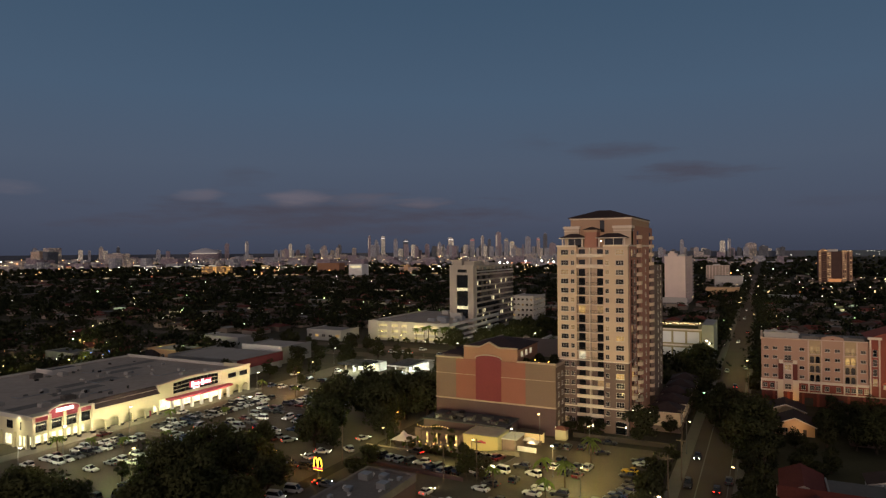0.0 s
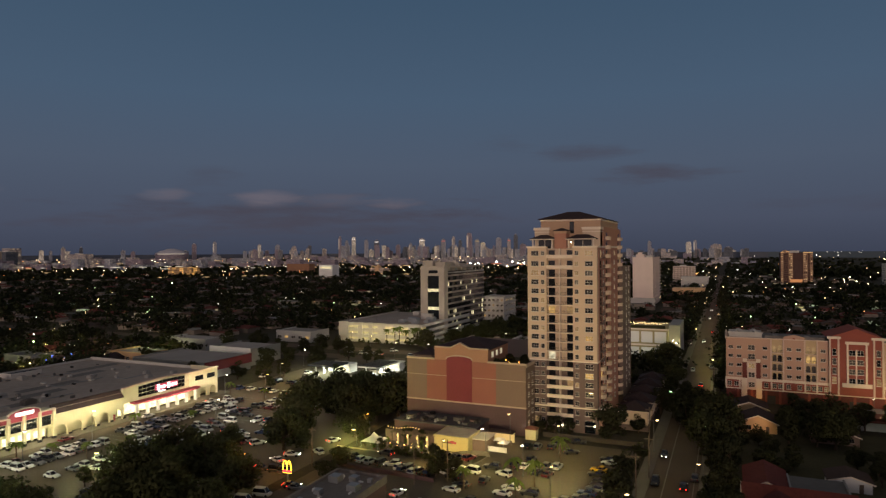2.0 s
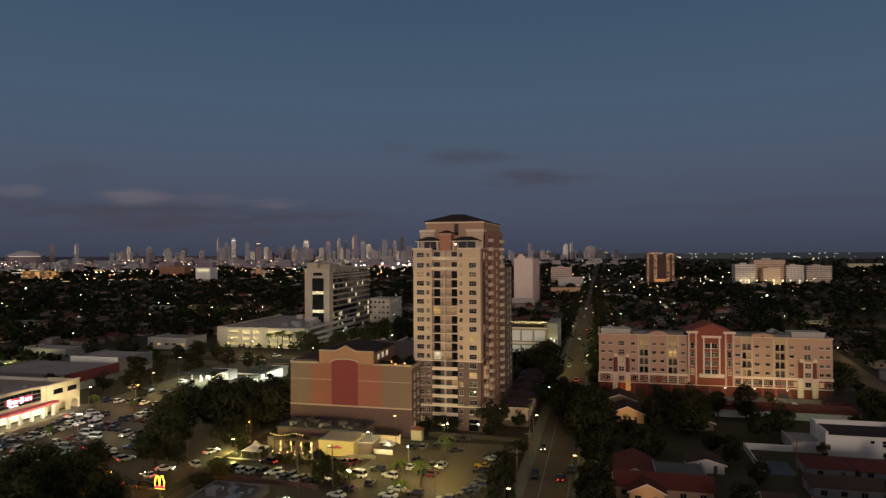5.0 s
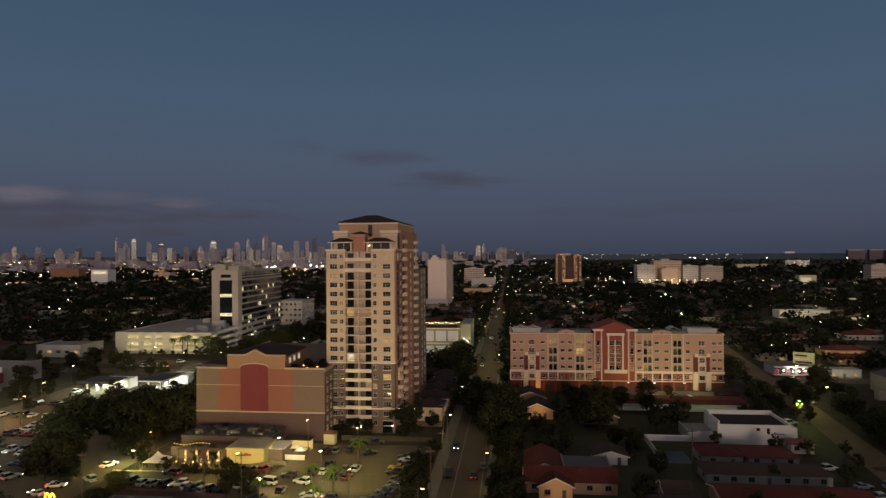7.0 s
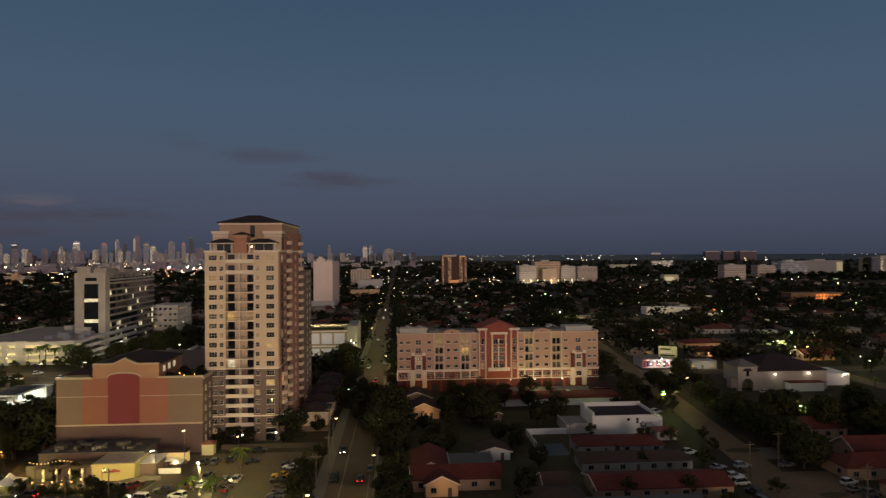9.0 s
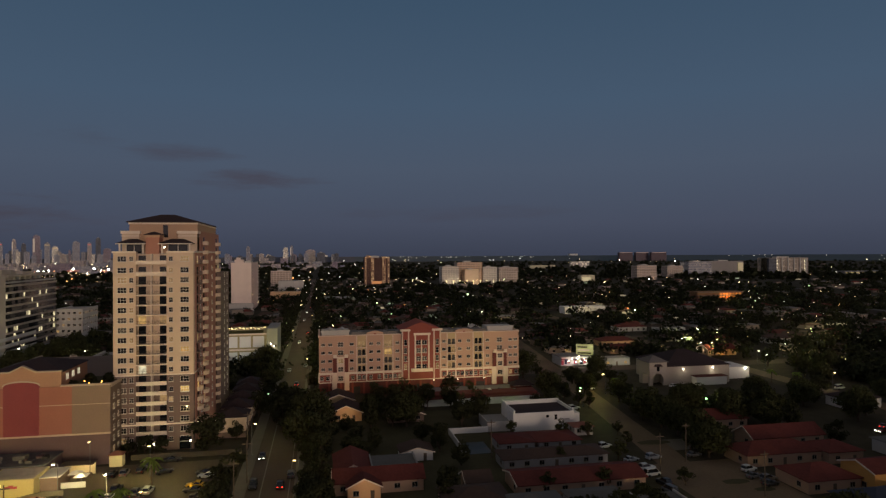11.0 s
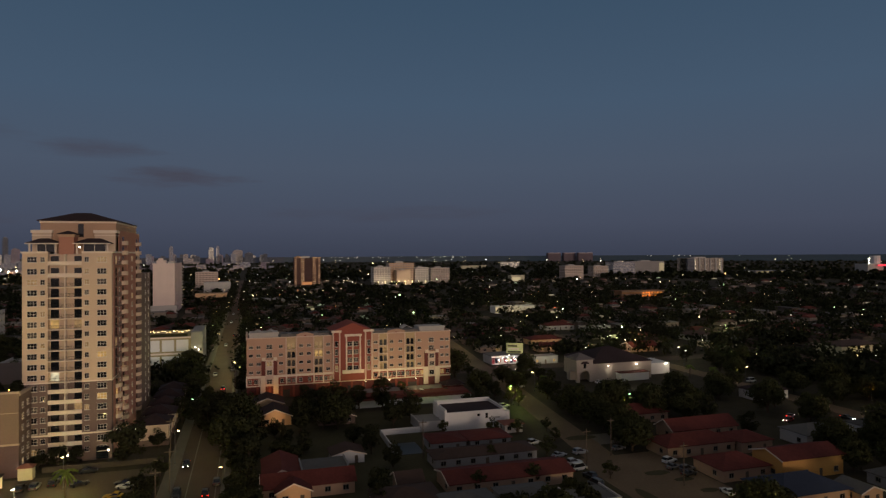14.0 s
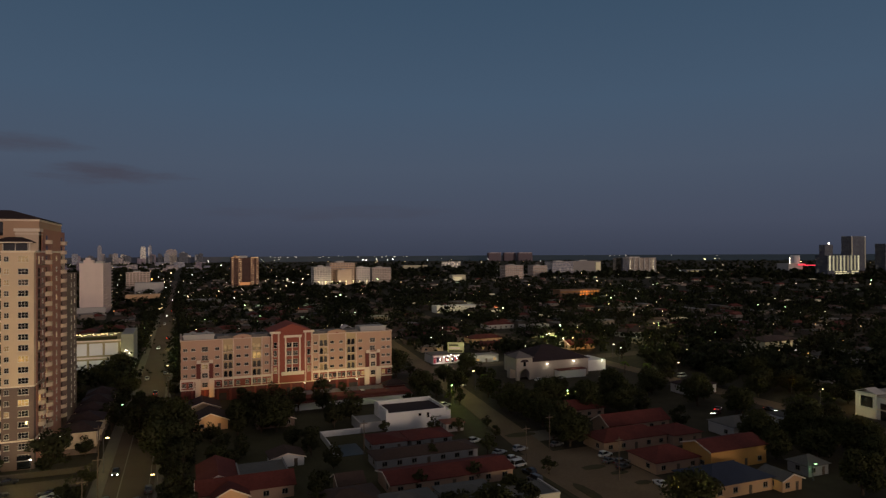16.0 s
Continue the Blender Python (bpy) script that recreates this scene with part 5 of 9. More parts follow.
for x0, y0, w, d, h in ((-15, 12, 3, 3, 1.6), (-10, 15, 4, 2, 1.1), (-5, 12, 2.5, 2.5, 1.4), (0, 14, 3.5, 3, 1.7), (4, 11, 2, 2, 1.0), (-12, 18, 2, 1.5, 0.8)):
    part("roof_unit", Geo().box(x0, x0 + w * 0.8, y0, y0 + d * 0.8, 4.6, 4.6 + h * 0.6), TILE_GREY, R)
rr = random.Random(4)
for k in range(26):
    a, b, w = rr.uniform(-16.5, 7), rr.uniform(10, 19), rr.uniform(0.4, 1.6)
    part("roof_clutter", Geo().box(a, a + w, b, b + rr.uniform(0.3, 1.4), 4.6, 4.6 + rr.uniform(0.15, 0.9)), rr.choice((DARKMETAL, METAL, TILE_GREY, PLUM)), R)
part("side_wing", Geo().box(10.4, 14.5, 3, 10, 0, 3.3), TAUPE, R)
part("wing_roof", Geo().box(10.4, 14.9, 2.6, 10.2, 3.3, 3.5), OFFWHITE, R)
for k in range(8):
    part("step", Geo().box(6 + k * 0.9, 12 + k * 0.9 - 1.5, -1.6 + k * 0.12, -0.3, 0.0, 0.16 + 0.16 * k), PAVE, R)
patio = thing("patio", (-93, 157.5, 0), "restaurant patio with lit columns and string lights", "patio")
part("floor", Geo().box(0, 17, 0, 11, 0, 0.2), PAVE, patio)
part("back_wall", Geo().box(0, 17, 11, 11.3, 0, 3.4), MAUVE, patio)
for k in range(4):
    part("column", Geo().box(5.2 + 3.1 * k, 5.6 + 3.1 * k, 8.5, 8.9, 0.2, 3.4), YELLOWWALL, patio)
    part("wall_lamp", Geo().box(5.3 + 3.1 * k, 5.5 + 3.1 * k, 8.3, 8.5, 2.2, 2.9), STRING, patio, "glowing wall lamp")
for k in range(12):
    part("string_bulb", Geo().box(-0.09, 0.09, -0.09, 0.09, -0.09, 0.09), STRING, patio).location = (2 + 0.9 * k, 9.0, 4.9 - 0.35 * math.sin(k * 0.55))
for k in range(6):
    tb = thing("patio_table", (-90 + 2.4 * k, 162 + 1.5 * (k % 2), 0.2), "small round dark patio table", "table", "tables on the patio")
    part("tabletop", Geo().tube((0, 0, 0.70), (0, 0, 0.75), 0.55, 0.55, 12), WOODPOLE, tb)
    part("leg", Geo().tube((0, 0, 0), (0, 0, 0.70), 0.06, 0.05), DARKMETAL, tb)
for k in range(11):
    ch = thing("patio_chair", (-91 + 1.25 * k, 161 + 2.6 * (k % 3) * 0.5, 0.2, 0, 0, 70 * k), "dark slim metal patio chair", "chair", "chairs on the patio")
    part("seat", Geo().box(-0.22, 0.22, -0.22, 0.22, 0.43, 0.47), WOODPOLE, ch)
    part("backrest", Geo().box(-0.22, 0.22, 0.19, 0.23, 0.55, 0.9).box(-0.2, -0.17, 0.19, 0.23, 0.47, 0.55).box(0.17, 0.2, 0.19, 0.23, 0.47, 0.55), DARKMETAL, ch)
    for x in (-0.19, 0.19):
        part("leg", Geo().tube((x, -0.19, 0), (x, -0.19, 0.43), 0.02, 0.02, 5).tube((x, 0.19, 0), (x, 0.19, 0.43), 0.02, 0.02, 5), DARKMETAL, ch)
for k in range(9):
    cl = thing("table_lantern", (-89.5 + 1.5 * k, 160.5 + 1.6 * (k % 3), 0.2), "small glowing lantern on a post", "lantern", "lanterns on the patio")
    part("post", Geo().tube((0, 0, 0), (0, 0, 1.1), 0.03, 0.03, 5), DARKMETAL, cl)
    part("glass", Geo().box(-0.12, 0.12, -0.12, 0.12, 1.1, 1.4), STRING, cl, "glowing glass")
light(-86, 163, 3.6, 450, WARM, 0.5)
light(-79, 163, 3.6, 500, WARM, 0.5)
light(-76, 156, 6.0, 900, AMBER, 0.4)
tent = thing("marquee", (-92, 160, 0.1), "white peaked event tent on four posts", "tent")
part("canopy", Geo().loft([[(-2.8, -2.8, 2.4), (2.8, -2.8, 2.4), (2.8, 2.8, 2.4), (-2.8, 2.8, 2.4)], [(-0.9, -0.9, 3.4), (0.9, -0.9, 3.4), (0.9, 0.9, 3.4), (-0.9, 0.9, 3.4)], [(-0.05, -0.05, 4.6), (0.05, -0.05, 4.6), (0.05, 0.05, 4.6), (-0.05, 0.05, 4.6)]]), WHITE, tent)
for x in (-2.7, 2.7):
    for y in (-2.7, 2.7):
        part("post", Geo().tube((x, y, 0), (x, y, 2.4), 0.06, 0.06), METAL, tent)
solid("low_wall", Geo().prism([(-98, 143.6), (-65.3, 142.0), (-65.3, 142.5), (-98, 144.1)], 0, 1.0, "z"), PLUM, "low dark retaining wall along the drive", "wall", "structure")
solid("drive_kerb", Geo().prism([(-75, 133), (-66, 130), (-62, 118), (-62.4, 118), (-66.4, 129.6), (-75, 132.6)], 0, 0.25, "z"), PAVE, "curved pale kerb of the drive-through", "kerb", "structure")
solid("bed_kerb", Geo().prism([(-103, 157.6), (-77, 157.9), (-69.2, 162.8), (-64, 165), (-64.2, 165.4), (-69.5, 163.3), (-77.2, 158.4), (-103, 158.1)], 0, 0.24, "z"), PODTRIM, "pale kerb of the planting bed before the patio", "kerb", "structure")
stall = thing("kitchen_stall", (-64, 178, 0), "open kitchen stall with a warm lit counter", "stall")
part("wall", Geo().box(0, 7, 2.5, 3, 0, 3.2), YELLOWWALL, stall)
part("roof", Geo().box(-0.4, 7.4, -0.5, 3.2, 3.2, 3.4), TILE_DARK, stall)
part("counter", Geo().box(0, 7, 0, 0.6, 0, 1.0), WOODPOLE, stall)
part("lamp", Geo().box(0.5, 6.5, 1, 1.2, 3.0, 3.1), BULB_A, stall)
light(-60, 177.5, 3.0, 260, WARM)
for x, y, m in ((-59.5, 174.5, WHITE), (-57.5, 172.2, WHITE)):
    um = thing("patio_umbrella", (x, y, 0), "white square patio umbrella", "umbrella", "umbrellas by the stall")
    part("pole", Geo().tube((0, 0, 0), (0, 0, 2.9), 0.04, 0.04), METAL, um)
    part("canopy", Geo().loft([[(-1.5, -1.5, 2.3), (1.5, -1.5, 2.3), (1.5, 1.5, 2.3), (-1.5, 1.5, 2.3)], [(-0.05, -0.05, 3.0), (0.05, -0.05, 3.0), (0.05, 0.05, 3.0), (-0.05, 0.05, 3.0)]]), m, um)
solid("dining_wall", Geo().box(-64, -56, 170.3, 170.5, 0, 1.4), WHITE, "low white wall round the outdoor kitchen", "wall", "structure")
kiosk = thing("kiosk", (-55, 185, 0), "small cream kiosk with an orange tiled roof", "kiosk")
part("wall", Geo().box(0, 3.2, 0, 2.6, 0, 3.2), YELLOWWALL, kiosk)
part("roof", Geo().hip(0, 3.2, 0, 2.6, 3.2, 0.8, 0.3), TERRA, kiosk, "orange tiled roof")
solid("boundary_wall", Geo().box(-51, -22, 190, 190.4, 0, 1.4), DARKWALL, "dark boundary wall along the tower garden", "wall", "structure")

# ---- fast food restaurant and its sign ----
F = thing("fast_food_restaurant", (-82, 100, 0), "flat-roofed fast food building with a raised parapet", "restaurant")
part("wall", Geo().box(0, 12.5, 0, 26, 0, 5.6), PLUM, F)
part("roof", Geo().box(0.4, 12.1, 0.4, 25.6, 5.2, 5.65), FASTROOF, F)
part("parapet", Geo().box(-0.2, 12.7, 25.6, 26.1, 4.6, 6.3).box(-0.2, 0.4, 0, 25.6, 4.6, 6.3).box(12.1, 12.7, 0, 25.6, 4.6, 6.3), FASTROOF, F)
for x0, y0, w, h in ((2, 19, 2.4, 1.4), (6, 21, 1.8, 1.1), (8.5, 16, 2.2, 1.3), (3, 12, 1.5, 0.9), (5.5, 23.2, 0.8, 0.7), (10, 22, 1, 0.8)):
    part("roof_unit", Geo().box(x0, x0 + w, y0, y0 + w, 5.65, 5.65 + h), METAL, F)
rf = random.Random(9)
for k in range(16):
    a, b, w = rf.uniform(1, 10), rf.uniform(2, 24), rf.uniform(0.3, 1.1)
    part("roof_clutter", Geo().box(a, a + w, b, b + rf.uniform(0.3, 1.2), 5.65, 5.65 + rf.uniform(0.1, 0.7)), rf.choice((METAL, CONC, DARKMETAL, WHITE)), F)
part("dish", Geo().tube((4, 22, 5.6), (4, 21.6, 6.4), 0.05, 0.6, 10), WHITE, F)
sg = thing("arch_sign", (-99, 129.6, 0), "glowing yellow double arch over a red plate on a post", "sign")
part("post", Geo().tube((0, 0.2, 0), (0, 0.2, 2.2), 0.18, 0.18), METAL, sg)
part("plate", Geo().box(-1.25, 1.25, -0.15, 0.15, 1.9, 2.4), SIGNRED, sg, "glowing red plate")
part("plate_edge", Geo().box(-1.3, 1.3, -0.1, 0.1, 1.75, 1.9), SIGNYELLOW, sg)
ar = Geo()
for c in (-0.6, 0.6):
    pts = [(c + 0.6 * math.cos(math.pi * i / 12), 2.5 + 2.3 * math.sin(math.pi * i / 12)) for i in range(13)]
    for a, b in zip(pts, pts[1:]):
        ar.tube((a[0], -0.1, a[1]), (b[0], -0.1, b[1]), 0.14, 0.14, 6)
part("arches", ar, SIGNYELLOW, sg, "glowing yellow arches")


# ---- petrol stations ----
def canopy(name, x0, x1, y0, y1, fascia, label):
    C = thing(name, (x0, y0, 0), label, "petrol station")
    W, D = x1 - x0, y1 - y0
    part("canopy", Geo().box(0, W, 0, D, 4.9, 5.45), fascia, C)
    part("canopy_roof", Geo().box(0.3, W - 0.3, 0.3, D - 0.3, 5.45, 5.6), TILE_GREY, C)
    for k in range(int(D // 2.4)):
        part("roof_rib", Geo().box(0.5, W - 0.5, 0.6 + 2.4 * k, 1.9 + 2.4 * k, 5.6, 5.72), DARKMETAL, C, "dark roof sheet")
    for x in (2.5, W - 2.5):
        for y in (3, D - 3):
            part("column", Geo().box(x - 0.25, x + 0.25, y - 0.25, y + 0.25, 0, 4.9), WHITE, C)
            part("pump", Geo().box(x - 0.4, x + 0.4, y + 0.6, y + 1.2, 0.1, 1.8), WHITE, C)
    part("kiosk", Geo().box(1, W - 1, D + 3, D + 9, 0, 4), WHITE, C, "white kiosk")
    part("kiosk_window", Geo().box(2, W - 2, D + 2.9, D + 3.0, 0.8, 3), SHOPGLASS, C)


canopy("petrol_station", -172, -158, 240, 252, TARP, "petrol station with a pale canopy and bright lights under it")
canopy("petrol_station", -149, -138.5, 245, 264, WHITE, "brightly lit white petrol station canopy")
plain_block("red_shop", -252, -209, 216, 246, 7, CONC, "low shop with a dark red fascia and grey roof", 1, 6, 0.05)
solid("red_fascia", Geo().box(-209, -208.4, 216, 246, 3.4, 7.6), DARKRED, "dark red shop fascia", "fascia")
RB = thing("ribbed_fascia", (-240, 251.6, 4.2), "white ribbed metal fascia on a shop front", "fascia")
part("sheet", Geo().box(0, 26, 0.1, 0.3, 0, 4.6), WHITE, RB)
for k in range(18):
    part("rib", Geo().box(0.4 + 1.45 * k, 1.1 + 1.45 * k, 0, 0.1, 0, 4.6), WHITE, RB)
plain_block("flat_shop", -240, -214, 252, 275, 7.6, CONC, "white flat-roofed corner shop building", 1, 4, 0.1)
for x, y, w, d, h in ((-128, 326, 28, 14, 5.5), (-260, 330, 26, 20, 6), (-110, 345, 30, 18, 6), (-290, 235, 24, 18, 5), (-300, 280, 30, 16, 6)):
    plain_block("flat_shop", x, x + w, y, y + d, h, RNG.choice((CREAM, OFFWHITE, PEACH, CONC)), "low flat-roofed commercial building", 1, 5, 0.2)


# ---- long carport and gate lodge before the apartment block ----
cp = thing("carport", (36, 236.4, 0), "long low carport with a dull red roof behind a white wall", "carport")
part("front_wall", Geo().box(0, 46.5, 0, 0.3, 0, 2.0), WHITE, cp, "white garden wall")
part("roof", Geo().prism([(-0.3, 2.02), (9.6, 2.75), (9.6, 2.95), (-0.3, 2.2)], -0.2, 46.7), BASERED, cp, "dull red sloping roof")
cp.children[1].matrix_basis = Matrix.Translation((46.5, 0, 0)) @ pose(0, 0, 0, 0, 0, 90)
for k in range(9):
    part("post", Geo().box(0.6 + 5.6 * k, 0.8 + 5.6 * k, 9.1, 9.3, 0, 2.7), POLE, cp)
gate = thing("gate_lodge", (76, 251, 0), "small brick-red gate lodge with a dark hipped roof", "lodge")
part("wall", Geo().box(0.6, 8.4, 0.6, 5.4, 0, 2.8), BASERED, gate)
part("white_band", Geo().box(0.55, 8.45, 0.55, 5.45, 2.4, 2.82), WARMWHITE, gate)
part("roof", Geo().hip(0.2, 8.8, 0.2, 5.8, 2.85, 1.7), TILE_DARK, gate, "dark hipped roof")

# ---- church, billboard and bright corner shop ----
C = thing("church", (136, 252, 0), "white church hall with dark hipped roof and arched porch tower", "church")
part("wall", Geo().box(8, 38, 0, 26, 0, 7.6), OFFICEWALL, C)
part("roof", Geo().hip(8, 38, 0, 26, 7.7, 5.2, 0.6), TILE_DARK, C, "dark hipped roof")
part("porch", Geo().arch(0, 8, 9.8, 1.6, 6.4, 2.6, -1, 0).box(0, 8, 5, 8, 0, 9.8).box(-0.0, 0.6, 0, 5, 4.5, 9.8), OFFICEWALL, C, "arched porch tower")
part("porch_roof", Geo().hip(-0.2, 8, -1, 8, 9.9, 2.4, 0.6), paint("grey_porch_roof", (0.16, 0.14, 0.14), vary=0.2), C, "grey hipped porch roof")
part("aisle", Geo().box(20, 34, -4, 0, 0, 3.4), WHITE, C)
part("aisle_roof", Geo().box(19.6, 34.4, -4.4, 0, 3.4, 3.7), TILE_RED, C, "red lean-to roof")
part("annex", Geo().box(38, 52, 6, 20, 0, 5), WHITE, C)
part("porch_window", Geo().box(3.4, 4.6, -1.06, -1.0, 6.0, 7.9), GLASS, C)
part("porch_hood", Geo().loft([[(1.8, -1.0, 8.0), (6.2, -1.0, 8.0), (5.2, -1.0, 9.0), (2.8, -1.0, 9.0)], [(2.2, -1.7, 8.0), (5.8, -1.7, 8.0), (5.0, -1.5, 8.6), (3.0, -1.5, 8.6)]]), TILE_DARK, C, "small dark arched hood")
for x, y, z in ((16, -0.3, 6.2), (30, -0.3, 6.4), (50, 5.7, 4.5)):
    part("wall_lamp", Geo().box(x - 0.3, x + 0.3, y - 0.2, y + 0.2, z, z + 0.3), BULB_W, C)
    light(136 + x, 252 + y - 1.4, z - 0.6, 100, PALE)
B = thing("billboard", (128, 311, 0, 0, 0, -28), "lit billboard on two posts with yellow-green bars", "billboard")
part("panel", Geo().box(0, 8.6, 0, 0.4, 3.8, 9.8), paint("billboard_sheet", (0.6, 0.62, 0.3), vary=0.2, coarse=0.3), B)
for k in range(3):
    part("print_bar", Geo().box(0.8, 7.6 - k, -0.03, 0, 5.0 + 1.5 * k, 5.7 + 1.5 * k), TRIM if k % 2 else GRASS, B)
for x in (2, 6.6):
    part("post", Geo().tube((x, 0.6, 0), (x, 0.6, 9), 0.25, 0.25), METAL, B)
wash(131, 305.5, 3.6, 132, 309.5, 8, 7, 0.4, 210, (0.9, 1.0, 0.5))
SH = thing("corner_shop", (117.5, 305, 0), "low corner shop with gaudy lit awnings", "shop")
part("wall", Geo().box(0, 17, 0, 12, 0, 4.2), OFFWHITE, SH)
part("roof", Geo().box(-0.3, 17.3, -0.3, 12.3, 4.2, 4.5), DULLROOF, SH)
for k, m in enumerate((PINKBAND, TARP, TERRA, OFFWHITE, PINKBAND, YELLOWWALL, TARP, PINKBAND, TERRA, OFFWHITE)):
    part("poster", Geo().box(0.3 + 1.65 * k, 1.6 + 1.65 * k, -0.2, 0, 0.5 + 0.3 * (k % 3), 2.6 + 0.5 * (k % 2)), m, SH)
    part("awning", Geo().prism([(0.2 + 1.65 * k, 3.0), (1.7 + 1.65 * k, 3.0), (1.7 + 1.65 * k, 3.4), (0.2 + 1.65 * k, 3.4)], -1.2, 0), (DARKRED, TARP, OFFWHITE)[k % 3], SH)
light(124, 301, 4.0, 800, LEDW)
light(131, 301.5, 5.0, 1000, PALE)
light(119, 301, 4.0, 300, (1.0, 0.3, 0.3))
for k in range(9):
    part("bulb", Geo().box(-0.2, 0.2, -0.2, 0.2, -0.2, 0.2), BULB_W, SH, "glowing shop lamp").location = (3.5 + 1.5 * k, -1.5 - (k % 3), 2.4 + 1.3 * (k % 2))


# ---- houses on the near side ----
FOOT = [(-9, 24, 188, 216), (2, 30, 136, 178), (40, 80, 138, 190), (106, 146, 108, 150), (56, 85, 192, 214), (130, 192, 246, 284), (102, 132, 300, 320), (38, 53, 166, 200), (34, 86, 220, 262), (-4, 34, 240, 262)]


def house(name, x0, x1, y0, y1, h, roof, rmat, wmat, label, ridge="x", rise=2.0, lit=0.0):
    FOOT.append((x0, x1, y0, y1))
    Hs = thing(name, (x0, y0, 0), label, "house")
    W, D = x1 - x0, y1 - y0
    part("wall", Geo().box(0, W, 0, D, 0, h), wmat, Hs)
    if roof == "gable":
        if ridge == "y":
            part("gable_wall", Geo().prism([(0, h), (W, h), (W / 2, h + rise)], 0, D), wmat, Hs)
        else:
            gw = part("gable_wall", Geo().prism([(0, h), (D, h), (D / 2, h + rise)], 0, W), wmat, Hs)
            gw.matrix_basis = Matrix(((0, 1, 0, 0), (1, 0, 0, 0), (0, 0, 1, 0), (0, 0, 0, 1)))
        part("roof", Geo().gable(0, W, 0, D, h + 0.02, rise, 0.5, 0.18, ridge), rmat, Hs)
        u = W if ridge == "y" else D
        s = 2 * rise / u
        verge = Geo().prism([(-0.55, h - 0.55 * s - 0.12), (u / 2, h + rise - 0.12), (u + 0.55, h - 0.55 * s - 0.12), (u + 0.55, h - 0.55 * s + 0.2), (u / 2, h + rise + 0.2), (-0.55, h - 0.55 * s + 0.2)], -0.6, -0.51)
        vb = part("fascia", verge, TRIM, Hs, "pale verge board")
        if ridge != "y":
            vb.matrix_basis = Matrix(((0, 1, 0, 0), (1, 0, 0, 0), (0, 0, 1, 0), (0, 0, 0, 1)))
    elif roof == "hip":
        part("roof", Geo().hip(0, W, 0, D, h + 0.16, rise, 0.5), rmat, Hs)
    else:
        part("roof", Geo().box(0.25, W - 0.25, 0.25, D - 0.25, h, h + 0.1), rmat, Hs)
        part("parapet", Geo().box(-0.1, W + 0.1, -0.1, 0.25, h, h + 0.5).box(-0.1, 0.25, 0.25, D, h, h + 0.5).box(W - 0.25, W + 0.1, 0.25, D, h, h + 0.5), wmat, Hs)
    n = max(2, int(W / 4))
    for i in range(n):
        x = W * (i + 0.5) / n
        if i == n // 2:
            part("door", Geo().box(x - 0.45, x + 0.45, -0.06, 0, 0, 2.05), WOODPOLE, Hs)
        else:
            window(Hs, x, -0.02, 1.55, 1.3, 1.1, 2, LIT if RNG.random() < lit else GLASS, OLDFRAME)
    for i in range(max(1, int(D / 6))):
        y = 3 + 6 * i
        if x0 > 0:
            window(Hs, -0.02, y, 1.55, 1.3, 1.1, 2, GLASS, OLDFRAME, rz=-90)
        else:
            window(Hs, W + 0.02, y, 1.55, 1.3, 1.1, 2, GLASS, OLDFRAME, rz=90)
    return Hs


house("bungalow", 3, 24, 152, 160, 3.0, "gable", TILE_RED, DIMPEACH, "peach bungalow with a red tiled roof", "x", 2.0)
house("bungalow", 6, 13.5, 148.6, 153, 3.0, "gable", TILE_RED, PEACH, "peach front wing with a red gabled roof", "y", 1.8)
light(10, 145.5, 3, 90, WARM)
light(9, 216.5, 3, 130, WARM)
house("bungalow", 3.5, 12, 158.5, 174, 3.1, "gable", TILE_RED, WHITE, "white gabled wing with a red tiled roof", "y", 1.8)
house("bungalow", 12.5, 24, 161, 171, 3.0, "flat", TILE_GREY, CONC, "low grey extension with a flat roof", "x")
house("bungalow", 21.4, 30, 173.5, 181, 2.4, "gable", TILE_BROWN, WHITE, "white gabled bungalow with a dark roof", "y", 1.2, 0.3)
house("bungalow", 3.2, 13.6, 219, 230, 3.1, "gable", TILE_DARK, PEACH, "small orange-lit house with a dark gabled roof", "y", 2.2, 0.5)
house("bungalow", 1, 12, 236.5, 247, 3.4, "gable", TILE_DARK, SALMON, "peach house with a dark gabled roof", "y", 2.0)
house("bungalow", 22, 34, 214, 224, 2.6, "gable", TILE_BROWN, TAUPE, "taupe bungalow with a brown roof", "y", 2.2)
house("bungalow", 46.5, 75, 161, 169.5, 2.7, "hip", TILE_BROWN, CONC, "long bungalow with a low brown hipped roof", "x", 1.1)
house("bungalow", 49.5, 59.5, 175, 185, 2.7, "hip", TILE_RED, CONC, "low house with a dark red hipped roof", "x", 0.9)
house("bungalow", 76.5, 82.5, 187.5, 192.5, 2.6, "hip", TERRA, OFFWHITE, "small annex with an orange tiled roof", "x", 0.9)
house("bungalow", 44.5, 76, 142.5, 153.5, 2.8, "gable", TILE_RED, DIMPEACH, "long peach building with a red tiled roof", "x", 1.3)
house("bungalow", 53, 65, 127, 137, 3.0, "hip", TILE_GREY, OFFWHITE, "white house with a low grey roof", "x", 1.2)
house("bungalow", 66.5, 77, 122.5, 132, 3.0, "flat", TILE_GREY, OFFWHITE, "white flat-roofed house with a dark roof", "x", 1.2, 0.4)
house("bungalow", 37.5, 51, 126, 137, 3.0, "hip", TILE_GREY, OFFWHITE, "low bungalow with a grey hipped roof", "x", 1.8)
house("bungalow", 26, 40, 132, 144, 3.2, "hip", TILE_BROWN, CREAM, "low bungalow with a brown hipped roof", "x", 1.8)
house("bungalow", 33.5, 39.5, 147.5, 154, 2.6, "gable", TILE_BROWN, DIMPEACH, "small shed-like house with a brown roof", "x", 1.6)
